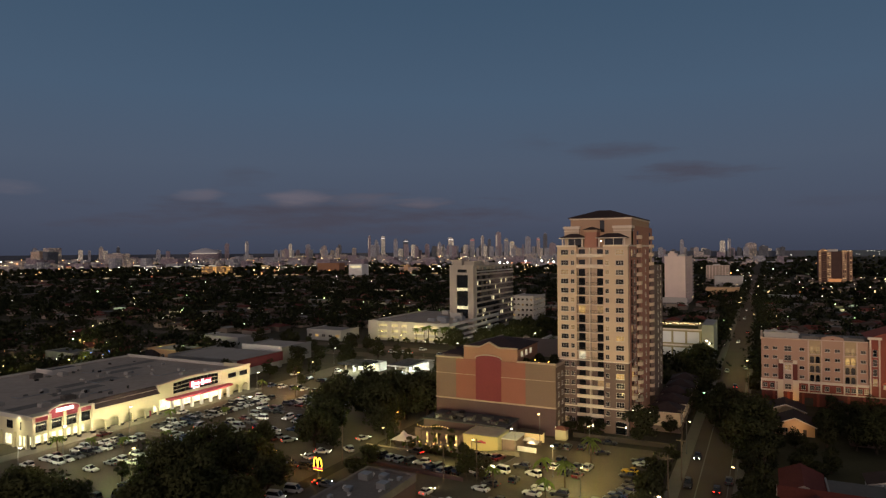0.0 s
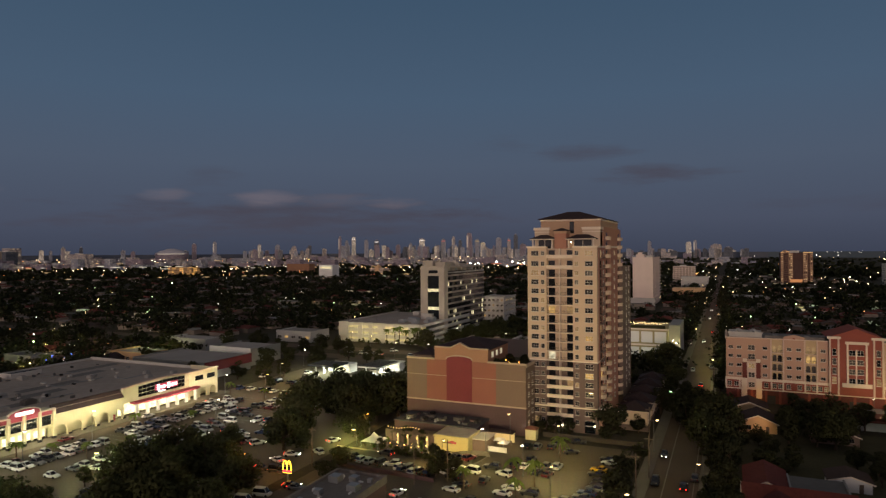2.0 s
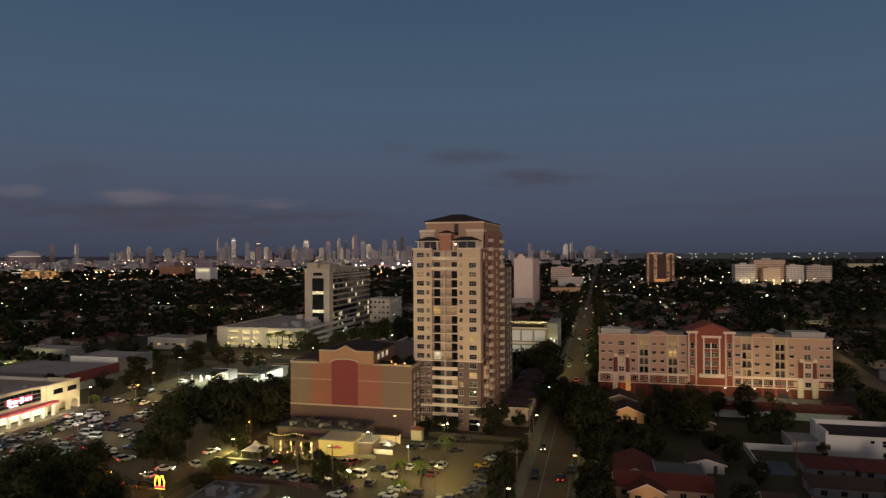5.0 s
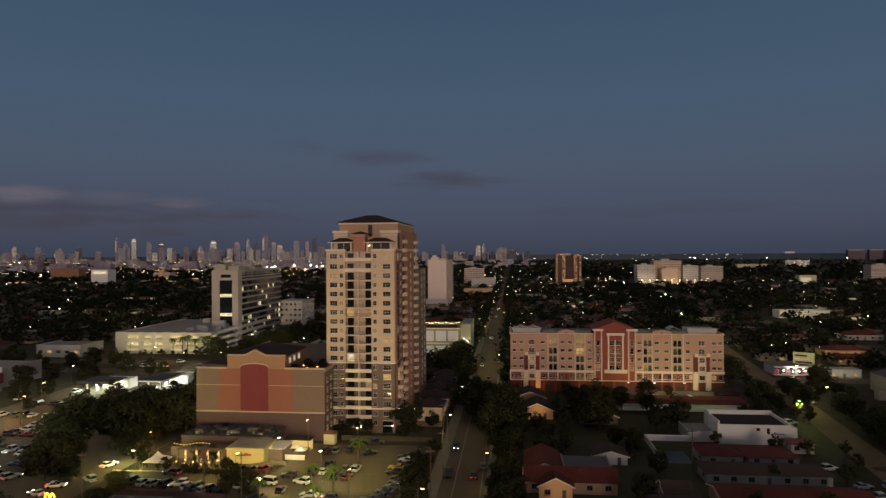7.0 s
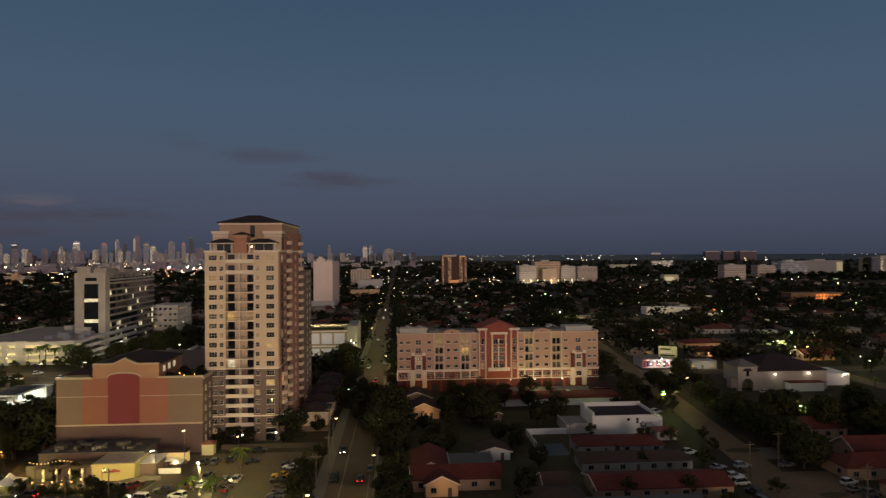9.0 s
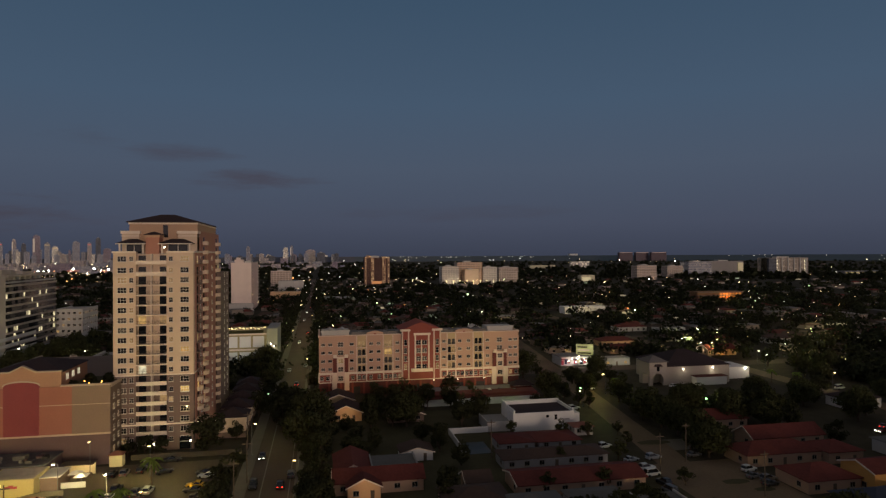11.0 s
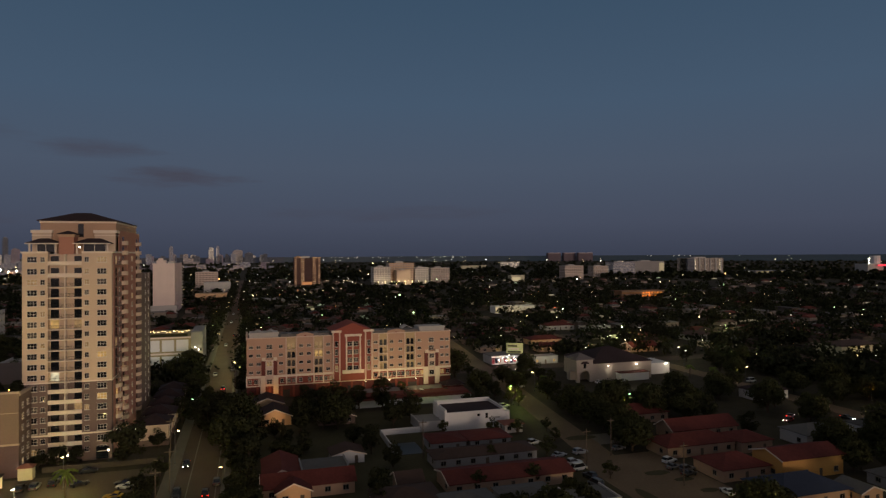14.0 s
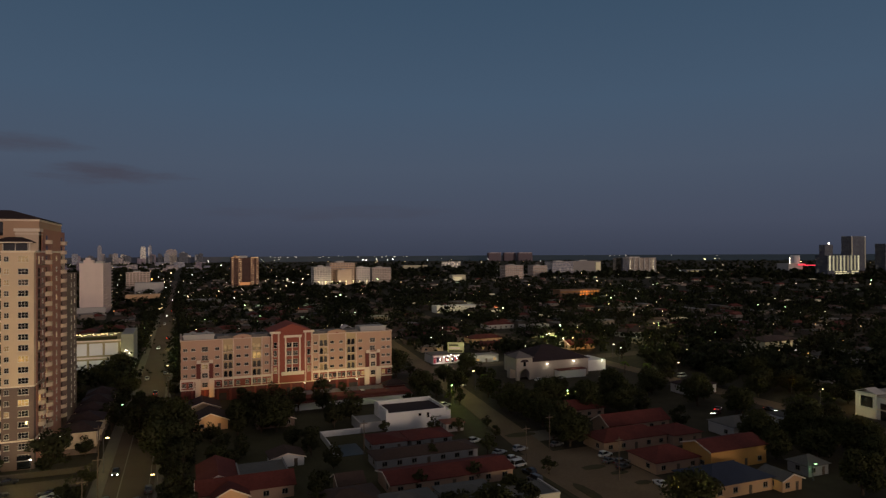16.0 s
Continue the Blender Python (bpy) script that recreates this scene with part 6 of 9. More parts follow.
house("row_building", 109, 131, 150.5, 160.5, 3.0, "hip", TILE_RED, DIMPEACH, "long low building with a red tiled roof", "x", 2.2)
house("row_building", 131.6, 142, 148.5, 158.5, 3.0, "hip", TILE_RED, DIMPEACH, "red-tiled end of a long low building", "x", 1.9)
house("row_building", 121, 144, 164.5, 173, 3.0, "gable", TILE_RED, DIMPEACH, "long low building with a red tiled roof", "x", 2.4)
house("row_building", 110.5, 124.6, 131, 142, 2.9, "hip", TILE_RED, DIMPEACH, "low building with a red tiled roof", "x", 2.4)
house("row_building", 125, 144, 127.5, 137.5, 5.0, "gable", TILE_RED, paint("orange_wall", (0.62, 0.33, 0.10), vary=0.1), "orange two-storey building with a red roof", "x", 1.6)
house("row_building", 114, 134, 185, 196, 3.0, "hip", TILE_RED, DIMPEACH, "bungalow with a red hipped roof", "x", 2.2)
house("bungalow", 129.3, 135.5, 110, 117, 2.8, "gable", TILE_GREY, PEACH, "peach gabled annex beside the tarpaulin roof", "y", 1.2)
house("bungalow", 110.5, 129, 112.5, 124.5, 3.0, "hip", TARP, PEACH, "house whose roof is covered with blue tarpaulin", "x", 2.6)
house("bungalow", 144, 151, 115, 121, 2.6, "hip", TILE_GREY, CONC, "small grey house with a grey roof", "x", 1.8)
house("bungalow", 153, 168, 147, 157, 3.4, "hip", TILE_GREY, OFFWHITE, "low bungalow with a grey hipped roof", "x", 2.0)
house("bungalow", 178, 193, 148, 157, 3.2, "hip", TILE_GREY, WHITE, "small white house with a grey hipped roof", "x", 1.8)
house("bungalow", 183, 198, 199, 208, 3.4, "hip", TILE_DARK, WHITE, "white bungalow with a dark roof", "x", 2.0)
VI = thing("villa", (215, 135, 0), "white two-storey villa with a gabled porch and recessed balcony", "house")
FOOT.append((213, 233, 134, 155))
part("wall", Geo().box(0, 16, 6, 18, 0, 7.4).box(0, 16, 3, 6, 0, 3.2), WHITE, VI)
part("roof", Geo().box(-0.3, 16.3, 5.7, 18.3, 7.4, 7.7), FLATROOF, VI)
part("porch_tower", Geo().box(-0.6, 0, 11, 12, 0, 8.2).box(-0.6, 0, 16.5, 18, 0, 8.2).box(-0.6, 0, 12, 16.5, 7.2, 8.2).box(-0.6, 0, 12, 16.5, 0, 3.4), WHITE, VI, "white porch frame")
# A flat dark panel takes the place of shade in the balcony.
part("recess", Geo().box(-0.1, -0.02, 12, 16.5, 3.4, 7.2), GLASS, VI, "dark panel for the shaded recessed balcony")
part("porch_roof", Geo().gable(-0.8, 4, 11, 18, 8.25, 1.3, 0.3), OFFWHITE, VI, "pale gabled porch roof")
part("side_door", Geo().box(-0.08, 0, 7.4, 9.8, 0, 5.6), GLASS, VI, "tall dark doorway")
part("band", Geo().box(-0.3, 0, 3, 11, 3.2, 3.5), TRIM, VI)
for x in (3, 8, 13):
    window(VI, x, 5.98, 5.4, 1.6, 1.5, 2, GLASS)
    window(VI, x, 2.98, 1.6, 1.6, 1.3, 2, GLASS)
house("bungalow", 165, 187, 362, 373, 3.2, "hip", TILE_RED, PEACH, "bungalow with a broad red hipped roof", "x", 2.0)
house("bungalow", 158, 178, 335, 344, 3.0, "gable", TILE_RED, DIMPEACH, "low red-roofed house with a lit carport", "x", 1.8, 0.8)
light(166, 332, 2.2, 500, WARM)
house("bungalow", 208, 230, 428, 440, 3.2, "hip", TILE_RED, OFFWHITE, "bungalow with a dull red hipped roof", "x", 2.2)
house("bungalow", 230, 250, 411, 421, 3.4, "flat", FLATROOF, OFFWHITE, "long low white house with a flat roof", "x")
house("bungalow", 207, 224, 318, 328, 3.2, "gable", TILE_RED, DIMPEACH, "orange-lit house with a red gabled roof", "x", 2.0, 0.5)
light(215, 315, 3, 350, SODIUM)
house("bungalow", 132, 150, 392, 403, 3.2, "hip", TILE_RED, CREAM, "bungalow with a red roof among trees", "x", 2.0)
house("bungalow", 270, 288, 350, 362, 3.2, "hip", TILE_BROWN, OFFWHITE, "bungalow with a brown hipped roof", "x", 2.0)
house("bungalow", 138, 152, 300, 309, 3.4, "flat", FLATROOF, CONC, "low shop with a bright lit front", "x", 1.0, 1.0)
wash(145, 297.5, 3.3, 145, 300, 1, 12, 0.4, 160, PALE)
house("villa", 298, 326, 264, 280, 6.2, "hip", TILE_BROWN, YELLOWWALL, "pale yellow villa with lit arches", "x", 2.0, 0.9)
light(312, 261, 5, 700, AMBER)
light(338, 262, 6, 600, LEDW)
V = thing("modern_house", (59.7, 195.4, 0), "white modern house with a dark roof terrace and blind walls", "house")
part("wall", Geo().box(0, 20, 0, 0.5, 0, 5.7).box(0, 20, 14, 14.5, 0, 6.6).box(0, 0.5, 0.5, 14, 0, 6.6).box(19.5, 20, 0.5, 14, 0, 6.2), WHITE, V)
part("roof", Geo().box(0.5, 19.5, 0.5, 14, 5.0, 5.3), TILE_DARK, V, "dark roof terrace")
part("lower_wing", Geo().box(-8, 0, 2, 13, 0, 2.6), CONC, V)
part("wing_parapet", Geo().box(-8, 0, 1.6, 2.0, 0, 3.1).box(-8.2, -7.8, 2, 13, 0, 3.1), OFFWHITE, V)
part("tall_fin", Geo().box(-0.4, 0.0, -0.3, 6, 0, 6.0).box(-0.4, 0.0, 8, 13, 0, 7.2), WHITE, V)
part("porch", Geo().box(20, 23, 3, 9, 0, 4.2), WHITE, V)
window(V, 11.0, -0.02, 4.4, 1.0, 0.8, 1, GLASS, sill=False)
window(V, 13.8, -0.02, 4.0, 0.9, 1.6, 1, GLASS, sill=False)
part("wall_plate", Geo().box(15.8, 18.4, -0.05, 0, 3.0, 3.4), CONC, V)
yard = Geo().box(39, 39.3, 172, 197.3, 0, 1.8).box(39.3, 52, 197, 197.3, 0, 1.8)
solid("yard_wall", yard, WHITE, "white garden wall round a pool yard", "wall", "structure")
solid("pool", Geo().box(41, 47.5, 176, 187, 0, 0.12), paint("pool_water", (0.018, 0.035, 0.045), rough=0.35, bump=0.05, spec=0.6), "dark still swimming pool", "pool")
house("bungalow", 61, 73.5, 175.5, 186, 2.4, "hip", TILE_RED, CONC, "low outbuilding with a dull red roof", "x", 1.0)

house("villa", -326, -306, 204, 216, 6.0, "flat", TILE_GREY, CONC, "grey two-storey house with a flat roof", "x", 1, 0.2)
for k in range(7):
    bl = solid("blue_lantern", Geo().box(-0.22, 0.22, -0.22, 0.22, -0.35, 0.35), BULB_B, "small blue garden lantern hung in a tree", "lantern", "", "blue lanterns behind the supermarket")
    bl.location = (-300 + 1.2 * k, 204 + 2.4 * k, 3.2 + 1.6 * (k % 3))
hedge = thing("hedge", (-87, 157.6, 0), "clipped low green hedge along the patio edge", "hedge")
hr = np.random.RandomState(3)
hp = np.column_stack([hr.uniform(0, 14, 900), hr.uniform(-0.45, 0.45, 900) - 0.0, hr.uniform(0.2, 1.2, 900)])
ha, hb = hr.normal(scale=0.16, size=(900, 3)), hr.normal(scale=0.16, size=(900, 3))
hm = new("foliage", fast_mesh("foliage", np.stack([hp - ha, hp - hb, hp + ha, hp + hb], 1).reshape(-1, 3), np.arange(3600).reshape(-1, 4), LEAF))
hm.parent = hedge
for k, (x, y, h) in enumerate(((-91.5, 159.2, 1.6), (-88.8, 159.0, 1.2), (-86.2, 159.3, 1.8), (-83.9, 159.1, 1.3), (-81.2, 159.4, 1.7), (-78.9, 159.2, 1.2), (-77.2, 160.4, 1.9), (-90.2, 164.6, 1.7), (-84.6, 165.4, 1.6), (-79.6, 165.2, 1.8))):
    pl = thing("potted_plant", (x, y, 0.0 if y < 159.5 else 0.2), "bushy green plant in a clay pot by the patio", "plant", "plants round the patio")
    part("pot", Geo().tube((0, 0, 0), (0, 0, 0.5), 0.22, 0.32, 9), TERRA, pl)
    d = hr.normal(size=(90, 3))
    d /= np.linalg.norm(d, axis=1)[:, None]
    pp = np.array([0, 0, 0.5 + h * 0.5]) + d * [0.55, 0.55, h * 0.5] * hr.uniform(0.4, 1.0, (90, 1))
    pa, pb = hr.normal(scale=0.13, size=(90, 3)), hr.normal(scale=0.13, size=(90, 3))
    fo = new("foliage", fast_mesh("foliage", np.stack([pp - pa, pp - pb, pp + pa, pp + pb], 1).reshape(-1, 3), np.arange(360).reshape(-1, 4), PALMLEAF, np.repeat(d, 4, axis=0)))
    fo.parent = pl
per = thing("pergola", (-89.5, 166, 0), "dark timber pergola over the patio tables", "pergola")
for x in (0, 4, 8, 12):
    for y in (0, 4.6):
        part("post", Geo().box(x - 0.1, x + 0.1, y - 0.1, y + 0.1, 0.2, 3.3), WOODPOLE, per)
    part("beam", Geo().box(x - 0.08, x + 0.08, -0.5, 5.1, 3.3, 3.5), WOODPOLE, per)
for k in range(16):
    part("slat", Geo().box(-0.5, 12.5, -0.4 + 0.34 * k, -0.3 + 0.34 * k, 3.5, 3.6), WOODPOLE, per)
isl = thing("planter_island", (-61.5, 163, 0), "kerbed planting island in the car park", "planter")
out = [(1.5 * math.cos(a) + 0.3 * math.sin(2 * a), 5.6 * math.sin(a)) for a in np.linspace(0, 2 * math.pi, 17)[:-1]]
part("kerb", Geo().prism(out, 0, 0.2, "z"), PAVE, isl)
part("soil", Geo().prism([(a * 0.85, b * 0.93) for a, b in out], 0.2, 0.24, "z"), GRASS, isl)


# ---- vehicles ----
CARPAINT = {n: paint("car_paint_" + n, c, rough=0.28, vary=0.04, bump=0, metal=0.15, spec=0.6) for n, c in
            (("white", (0.72, 0.72, 0.70)), ("silver", (0.42, 0.43, 0.44)), ("black", (0.018, 0.018, 0.02)), ("grey", (0.12, 0.12, 0.13)),
             ("red", (0.11, 0.008, 0.010)), ("blue", (0.02, 0.04, 0.12)), ("yellow", (0.75, 0.45, 0.02)))}


def ring(x, hw, z0, z1):
    return [(x, -hw, z0 + 0.12), (x, -hw * 0.92, z0), (x, hw * 0.92, z0), (x, hw, z0 + 0.12), (x, hw, z1 - 0.14), (x, hw * 0.86, z1), (x, -hw * 0.86, z1), (x, -hw, z1 - 0.14)]


def build_car(shape, colour, on):
    tall = shape != "sedan"
    C = thing("car", (0, 0, 0), "", "car")
    h = 1.02 if tall else 0.88
    body = Geo().loft([ring(-2.25, 0.70, 0.42, h - 0.12), ring(-2.05, 0.86, 0.28, h), ring(-1.0, 0.91, 0.24, h + 0.02), ring(0.7, 0.91, 0.24, h), ring(1.7, 0.88, 0.26, h - 0.10), ring(2.15, 0.78, 0.34, h - 0.22), ring(2.28, 0.62, 0.42, h - 0.3)])
    top = 1.75 if shape == "suv" else 1.95 if shape == "van" else 1.45
    back, front = (-2.05, 1.35) if shape == "van" else (-2.0, 0.55) if shape == "suv" else (-1.35, 0.5)
    fx = front - (0.75 if shape != "van" else 0.5)
    body.loft([ring(back + 0.2, 0.62, top - 0.08, top + 0.02), ring((back + fx) / 2, 0.68, top - 0.08, top + 0.04), ring(fx, 0.60, top - 0.1, top)])
    for y in (-0.74, 0.74):
        body.tube((back, y * 1.05, h - 0.05), (back + 0.3, y * 0.9, top), 0.05, 0.05, 4).tube((front + 0.25, y * 1.05, h - 0.05), (fx, y * 0.85, top), 0.05, 0.05, 4)
    part("body", body, CARPAINT[colour], C)
    part("glazing", Geo().loft([[(back - 0.08, -0.80, h - 0.02), (front + 0.3, -0.80, h - 0.02), (front + 0.3, 0.80, h - 0.02), (back - 0.08, 0.80, h - 0.02)],
                                [(back + 0.25, -0.62, top - 0.05), (fx, -0.62, top - 0.05), (fx, 0.62, top - 0.05), (back + 0.25, 0.62, top - 0.05)]]), GLASS, C, "dark car glazing")
    wheel = cached("wheel", lambda: Geo().tube((0, -0.11, 0), (0, 0.11, 0), 0.33, 0.33, 12).mesh("wheel", TYRE))
    for x in (-1.4, 1.4):
        for y in (-0.80, 0.80):
            piece("wheel", wheel, C, x, y, 0.33)
    for y in (-0.58, 0.58):
        part("headlight", Geo().box(2.16, 2.27, y - 0.17, y + 0.17, 0.58, 0.72), HEAD_ON if on else HEAD_OFF, C)
        part("taillight", Geo().box(-2.27, -2.13, y - 0.15, y + 0.15, 0.66, 0.84), TAIL_ON if on else TAIL_OFF, C)
    return C


def car(x, y, rz, shape=None, colour=None, on=False, z=None, group=""):
    z = top_at(x, y) if z is None else z
    shape = shape or RNG.choice(("sedan", "suv", "sedan", "suv", "van"))
    colour = colour or RNG.choice(("white", "white", "white", "white", "silver", "silver", "black", "black", "black", "black", "grey", "white", "red", "blue"))
    lab = {"sedan": "saloon car", "suv": "sport utility car", "van": "van"}[shape]
    stamp(("car", shape, colour, on), lambda: build_car(shape, colour, on), pose(x, y, z, 0, 0, rz), f"{colour} {lab} {'with its lamps on' if on else 'standing parked'} on asphalt", "car", group)


LOT = "cars in the shopping centre car park"
for x, lo, hi, fill in ((-172.6, 103, 136, 0.72), (-167.4, 108, 134, 0.85), (-172.6, 141, 196, 0.72), (-167.4, 143, 192, 0.85), (-154.5, 100, 200, 0.62), (-149.4, 100, 205, 0.6), (-136, 96, 205, 0.45), (-131, 96, 205, 0.45)):
    y = lo
    while y < hi:
        if RNG.random() < fill:
            car(x + RNG.uniform(-0.3, 0.3), y + RNG.uniform(-0.15, 0.15), RNG.choice((0, 180)) + RNG.uniform(-3, 3), group=LOT)
        y += 2.75
car(-180.5, 131, 92, "sedan", "red", group=LOT)
car(-180.3, 160.5, 90, "sedan", "white", group=LOT)
car(-176, 186, 60, "sedan", "silver", on=True, group=LOT)
for x, y, r in ((-160.5, 150, 90), (-143, 128, 90), (-160, 178, -90), (-142, 170, -90), (-125, 190, 60)):
    car(x, y, r, on=True, group=LOT)
REST = "cars in the restaurant car park"
for k in range(9):
    if k not in (4,):
        car(-92.3 + 3.0 * k + 0.3 * (k % 2), 149.2 - 0.35 * k, 75, "suv" if k % 3 else "van", ("black", "white", "silver", "black", "red", "white", "grey", "black", "black")[k], group=REST)
car(-86, 156.2, 170, "suv", "black", on=True, group=REST)
car(-80.2, 148.8, 195, "suv", "white", on=True, group=REST)
for x, y, r, s, c in ((-69, 160, 70, "suv", "black"), (-66.2, 160, 70, "suv", "grey"), (-63.4, 161, 70, "suv", "red"), (-65, 148.5, 160, "sedan", "white"), (-62.6, 151.5, 150, "suv", "white"),
                      (-55.5, 157, 180, "suv", "black"), (-51, 153, 160, "suv", "white"), (-52, 177.3, 90, "suv", "black"), (-49.2, 177.8, 90, "suv", "grey"), (-45.6, 179, 90, "suv", "black"),
                      (-45, 183.5, 90, "van", "grey"), (-39.6, 177, 30, "sedan", "black"), (-39.7, 187, 10, "sedan", "black"), (-50.4, 160.4, 85, "suv", "black"), (-47.8, 160.8, 85, "sedan", "white"),
                      (-45.2, 161.6, 85, "suv", "black"), (-42.5, 162.8, 85, "suv", "grey"), (-40, 163.4, 85, "suv", "silver"), (-41, 157, 80, "sedan", "red"), (-46.6, 145, 175, "sedan", "white"),
                      (-47.4, 140.8, 175, "sedan", "white"), (-41.6, 143, 178, "suv", "black"), (-59, 138.4, 172, "sedan", "white"), (-58, 142.2, 172, "sedan", "black"), (-29, 174.2, 165, "sedan", "black"),
                      (-28.2, 171.4, 165, "sedan", "white"), (-29.8, 165.2, 172, "sedan", "yellow"), (-27.6, 157.5, 170, "suv", "black"), (-27.8, 154.6, 170, "sedan", "black"), (-28.2, 151.4, 170, "suv", "grey"),
                      (-29.5, 148.3, 170, "sedan", "blue"), (-30, 145.2, 170, "sedan", "black"), (-34, 141, 175, "suv", "grey"), (-63, 128, 170, "sedan", "white"), (-53, 133, 175, "suv", "black")):
    car(x, y, r, s, c, group=REST)
for x, y, r, c, on in ((-15.8, 184.4, -90, "black", True), (-16.0, 161.6, -90, "black", False), (-9.6, 160.7, 90, "black", True), (-5.6 - 1.8, 168, 90, "grey", False), (-10, 284, 90, "grey", True), (-14.6, 318, -90, "white", False), (-7.2, 330, 90, "silver", False),
                       (-13, 420, -90, "white", True), (-9, 470, 90, "grey", True), (-13, 560, -90, "white", True), (-13, 640, -90, "white", True), (-9, 690, 90, "grey", True), (-12, 860, -90, "white", True)):
    car(x, y, r, RNG.choice(("sedan", "suv")), c, on, group="cars on the street")
for x, y, r, c, on in ((-110.3, 140, 160, "white", True), (-110.7, 124, 100, "grey", True), (-107, 117, 100, "black", True), (-98, 119, 10, "silver", False), (-95, 126, 20, "black", True), (-109.4, 145.3, 20, "white", True), (-109.7, 133.3, 10, "black", True), (-105.2, 133.2, 10, "black", True), (-108.5, 122.1, 20, "white", False), (-93.1, 125.3, 10, "grey", True), (-69.5, 131.5, 80, "white", True), (-106.2, 160.9, 70, "white", True), (-116, 128, 100, "black", True), (-113, 112, 95, "red", True), (-104, 150, 150, "white", False), (-103, 134, 90, "grey", False), (-99, 114, 10, "white", True)):
    car(x, y, r, None, c, on, group="cars at the drive-through")
for x, y, r, c in ((108.5, 249.5, 20, "white"), (89.2, 219.2, 15, "white"), (80.2, 174.2, 20, "white"), (88.8, 162.1, 10, "silver"), (82, 161.6, 15, "silver"), (82.7, 154.3, 10, "white"), (81.8, 150.1, 10, "white"), (80, 138.5, 100, "grey"), (100.7, 162, 10, "grey"),
                   (107.6, 148.1, 15, "white"), (105.6, 143.6, 15, "grey"), (107.8, 141, 10, "grey"), (106, 138, 12, "black"), (106.4, 124.8, 80, "white"), (81.5, 144, 100, "black"), (145, 247, 5, "white"),
                   (180, 262, 10, "white"), (192, 236, 20, "silver"), (190, 150, 90, "grey"), (208, 229, 10, "white")):
    car(x, y, r, RNG.choice(("sedan", "suv", "van")), c, group="cars parked along the side street")
for k in range(26):
    if RNG.random() < 0.7:
        car(-182 + 2.8 * (k % 13) + (0 if k < 13 else 6), 208 if k < 13 else 225, 90 + RNG.uniform(-6, 6), group=LOT)
for k in range(16):
    if RNG.random() < 0.6:
        car(-196 + 4.8 * k, 305 + RNG.uniform(-1, 1), RNG.choice((0, 180)), on=RNG.random() < 0.3, group="cars near the petrol stations")
for k in range(7):
    car(45 + 5 * k, 246 + 2 * (k % 2), 90, None, None, z=1.2, group="cars on the parking deck")
for x, y in ((-176, 246), (-146, 253), (-142, 260), (-168, 262), (-130, 280), (-190, 232), (-160, 232), (-140, 236), (-118, 240), (-200, 320), (-170, 318), (-230, 316)):
    car(x, y, RNG.choice((0, 90, 45, 180)), group="cars near the petrol stations")
for x, y, r, c in ((188, 322, 90, "white"), (192, 338, -90, "grey"), (188, 352, 90, "red"), (180, 330, 0, "silver"), (150, 318, 10, "white"), (168, 318, 0, "red"), (176, 176, 30, "grey"), (171, 172, 200, "red"), (192, 214, 90, "white"), (192, 168, -90, "black")):
    car(x, y, r, "sedan", c, True, group="cars in the side streets")
for x, y, r, c in ((-166.6, 180.5, 90, "black"), (-142.6, 157.1, 80, "red"), (-134.9, 154.5, 75, "white"), (-125, 150, 60, "silver"), (-146.4, 150.2, 85, "white"), (-155.8, 208.2, 10, "white"), (-149.5, 211.6, 100, "red"), (-138, 172, 80, "black"), (-160, 140, 90, "white")):
    car(x, y, r, "suv", c, True, group=LOT)
for x, y, r, s, c in ((-70.1, 157.2, 70, "suv", "black"), (-65.8, 154.8, 70, "suv", "black"), (-59.0, 151.8, 170, "van", "white"), (-62.1, 146.4, 165, "suv", "black"), (-47.8, 166.2, 85, "suv", "black"), (-43.9, 157.4, 82, "suv", "black"), (-29.7, 161.6, 172, "sedan", "black"), (-72.1, 145.4, 75, "suv", "silver"), (-75.4, 145.9, 75, "suv", "black"), (-54, 147, 90, "suv", "black")):
    car(x, y, r, s, c, group=REST)


# ---- trees ----
def leaf_cloud(seed, radius, height, base, blobs, leaves, size):
    """Leaf blades gathered in clumps of uneven size, with gaps between them."""
    r = np.random.RandomState(seed)
    ang, up = r.uniform(0, 2 * np.pi, blobs), r.uniform(-0.75, 1.0, blobs)
    rad = np.sqrt(np.clip(1 - up ** 2, 0.05, 1)) * r.uniform(0.45, 1.0, blobs)
    cen = np.stack([np.cos(ang) * rad * radius * 0.8, np.sin(ang) * rad * radius * 0.8, base + (up + 1) / 2 * height], 1)
    br = radius * r.uniform(0.22, 0.42, blobs)
    which = r.randint(0, blobs, leaves)
    d = r.normal(size=(leaves, 3))
    d /= np.linalg.norm(d, axis=1)[:, None]
    p = cen[which] + d * (br[which] * r.uniform(0.55, 1.05, leaves))[:, None] * [1, 1, 0.75]
    n = d + r.normal(scale=1.3, size=(leaves, 3))
    n /= np.linalg.norm(n, axis=1)[:, None]
    a = np.cross(n, r.normal(size=(leaves, 3)))
    a /= np.linalg.norm(a, axis=1)[:, None]
    b = np.cross(n, a)
    s = size * r.uniform(0.6, 1.3, leaves)[:, None]
    v = np.stack([p - a * s, p - b * s * 0.55, p + a * s, p + b * s * 0.55], 1).reshape(-1, 3)
    soft = d + (p - [0, 0, base + height * 0.4]) / radius + [0, 0, 0.25] + 0.35 * n
    soft /= np.linalg.norm(soft, axis=1)[:, None]
    return v, np.arange(4 * leaves).reshape(-1, 4), cen, br, np.repeat(soft, 4, axis=0)


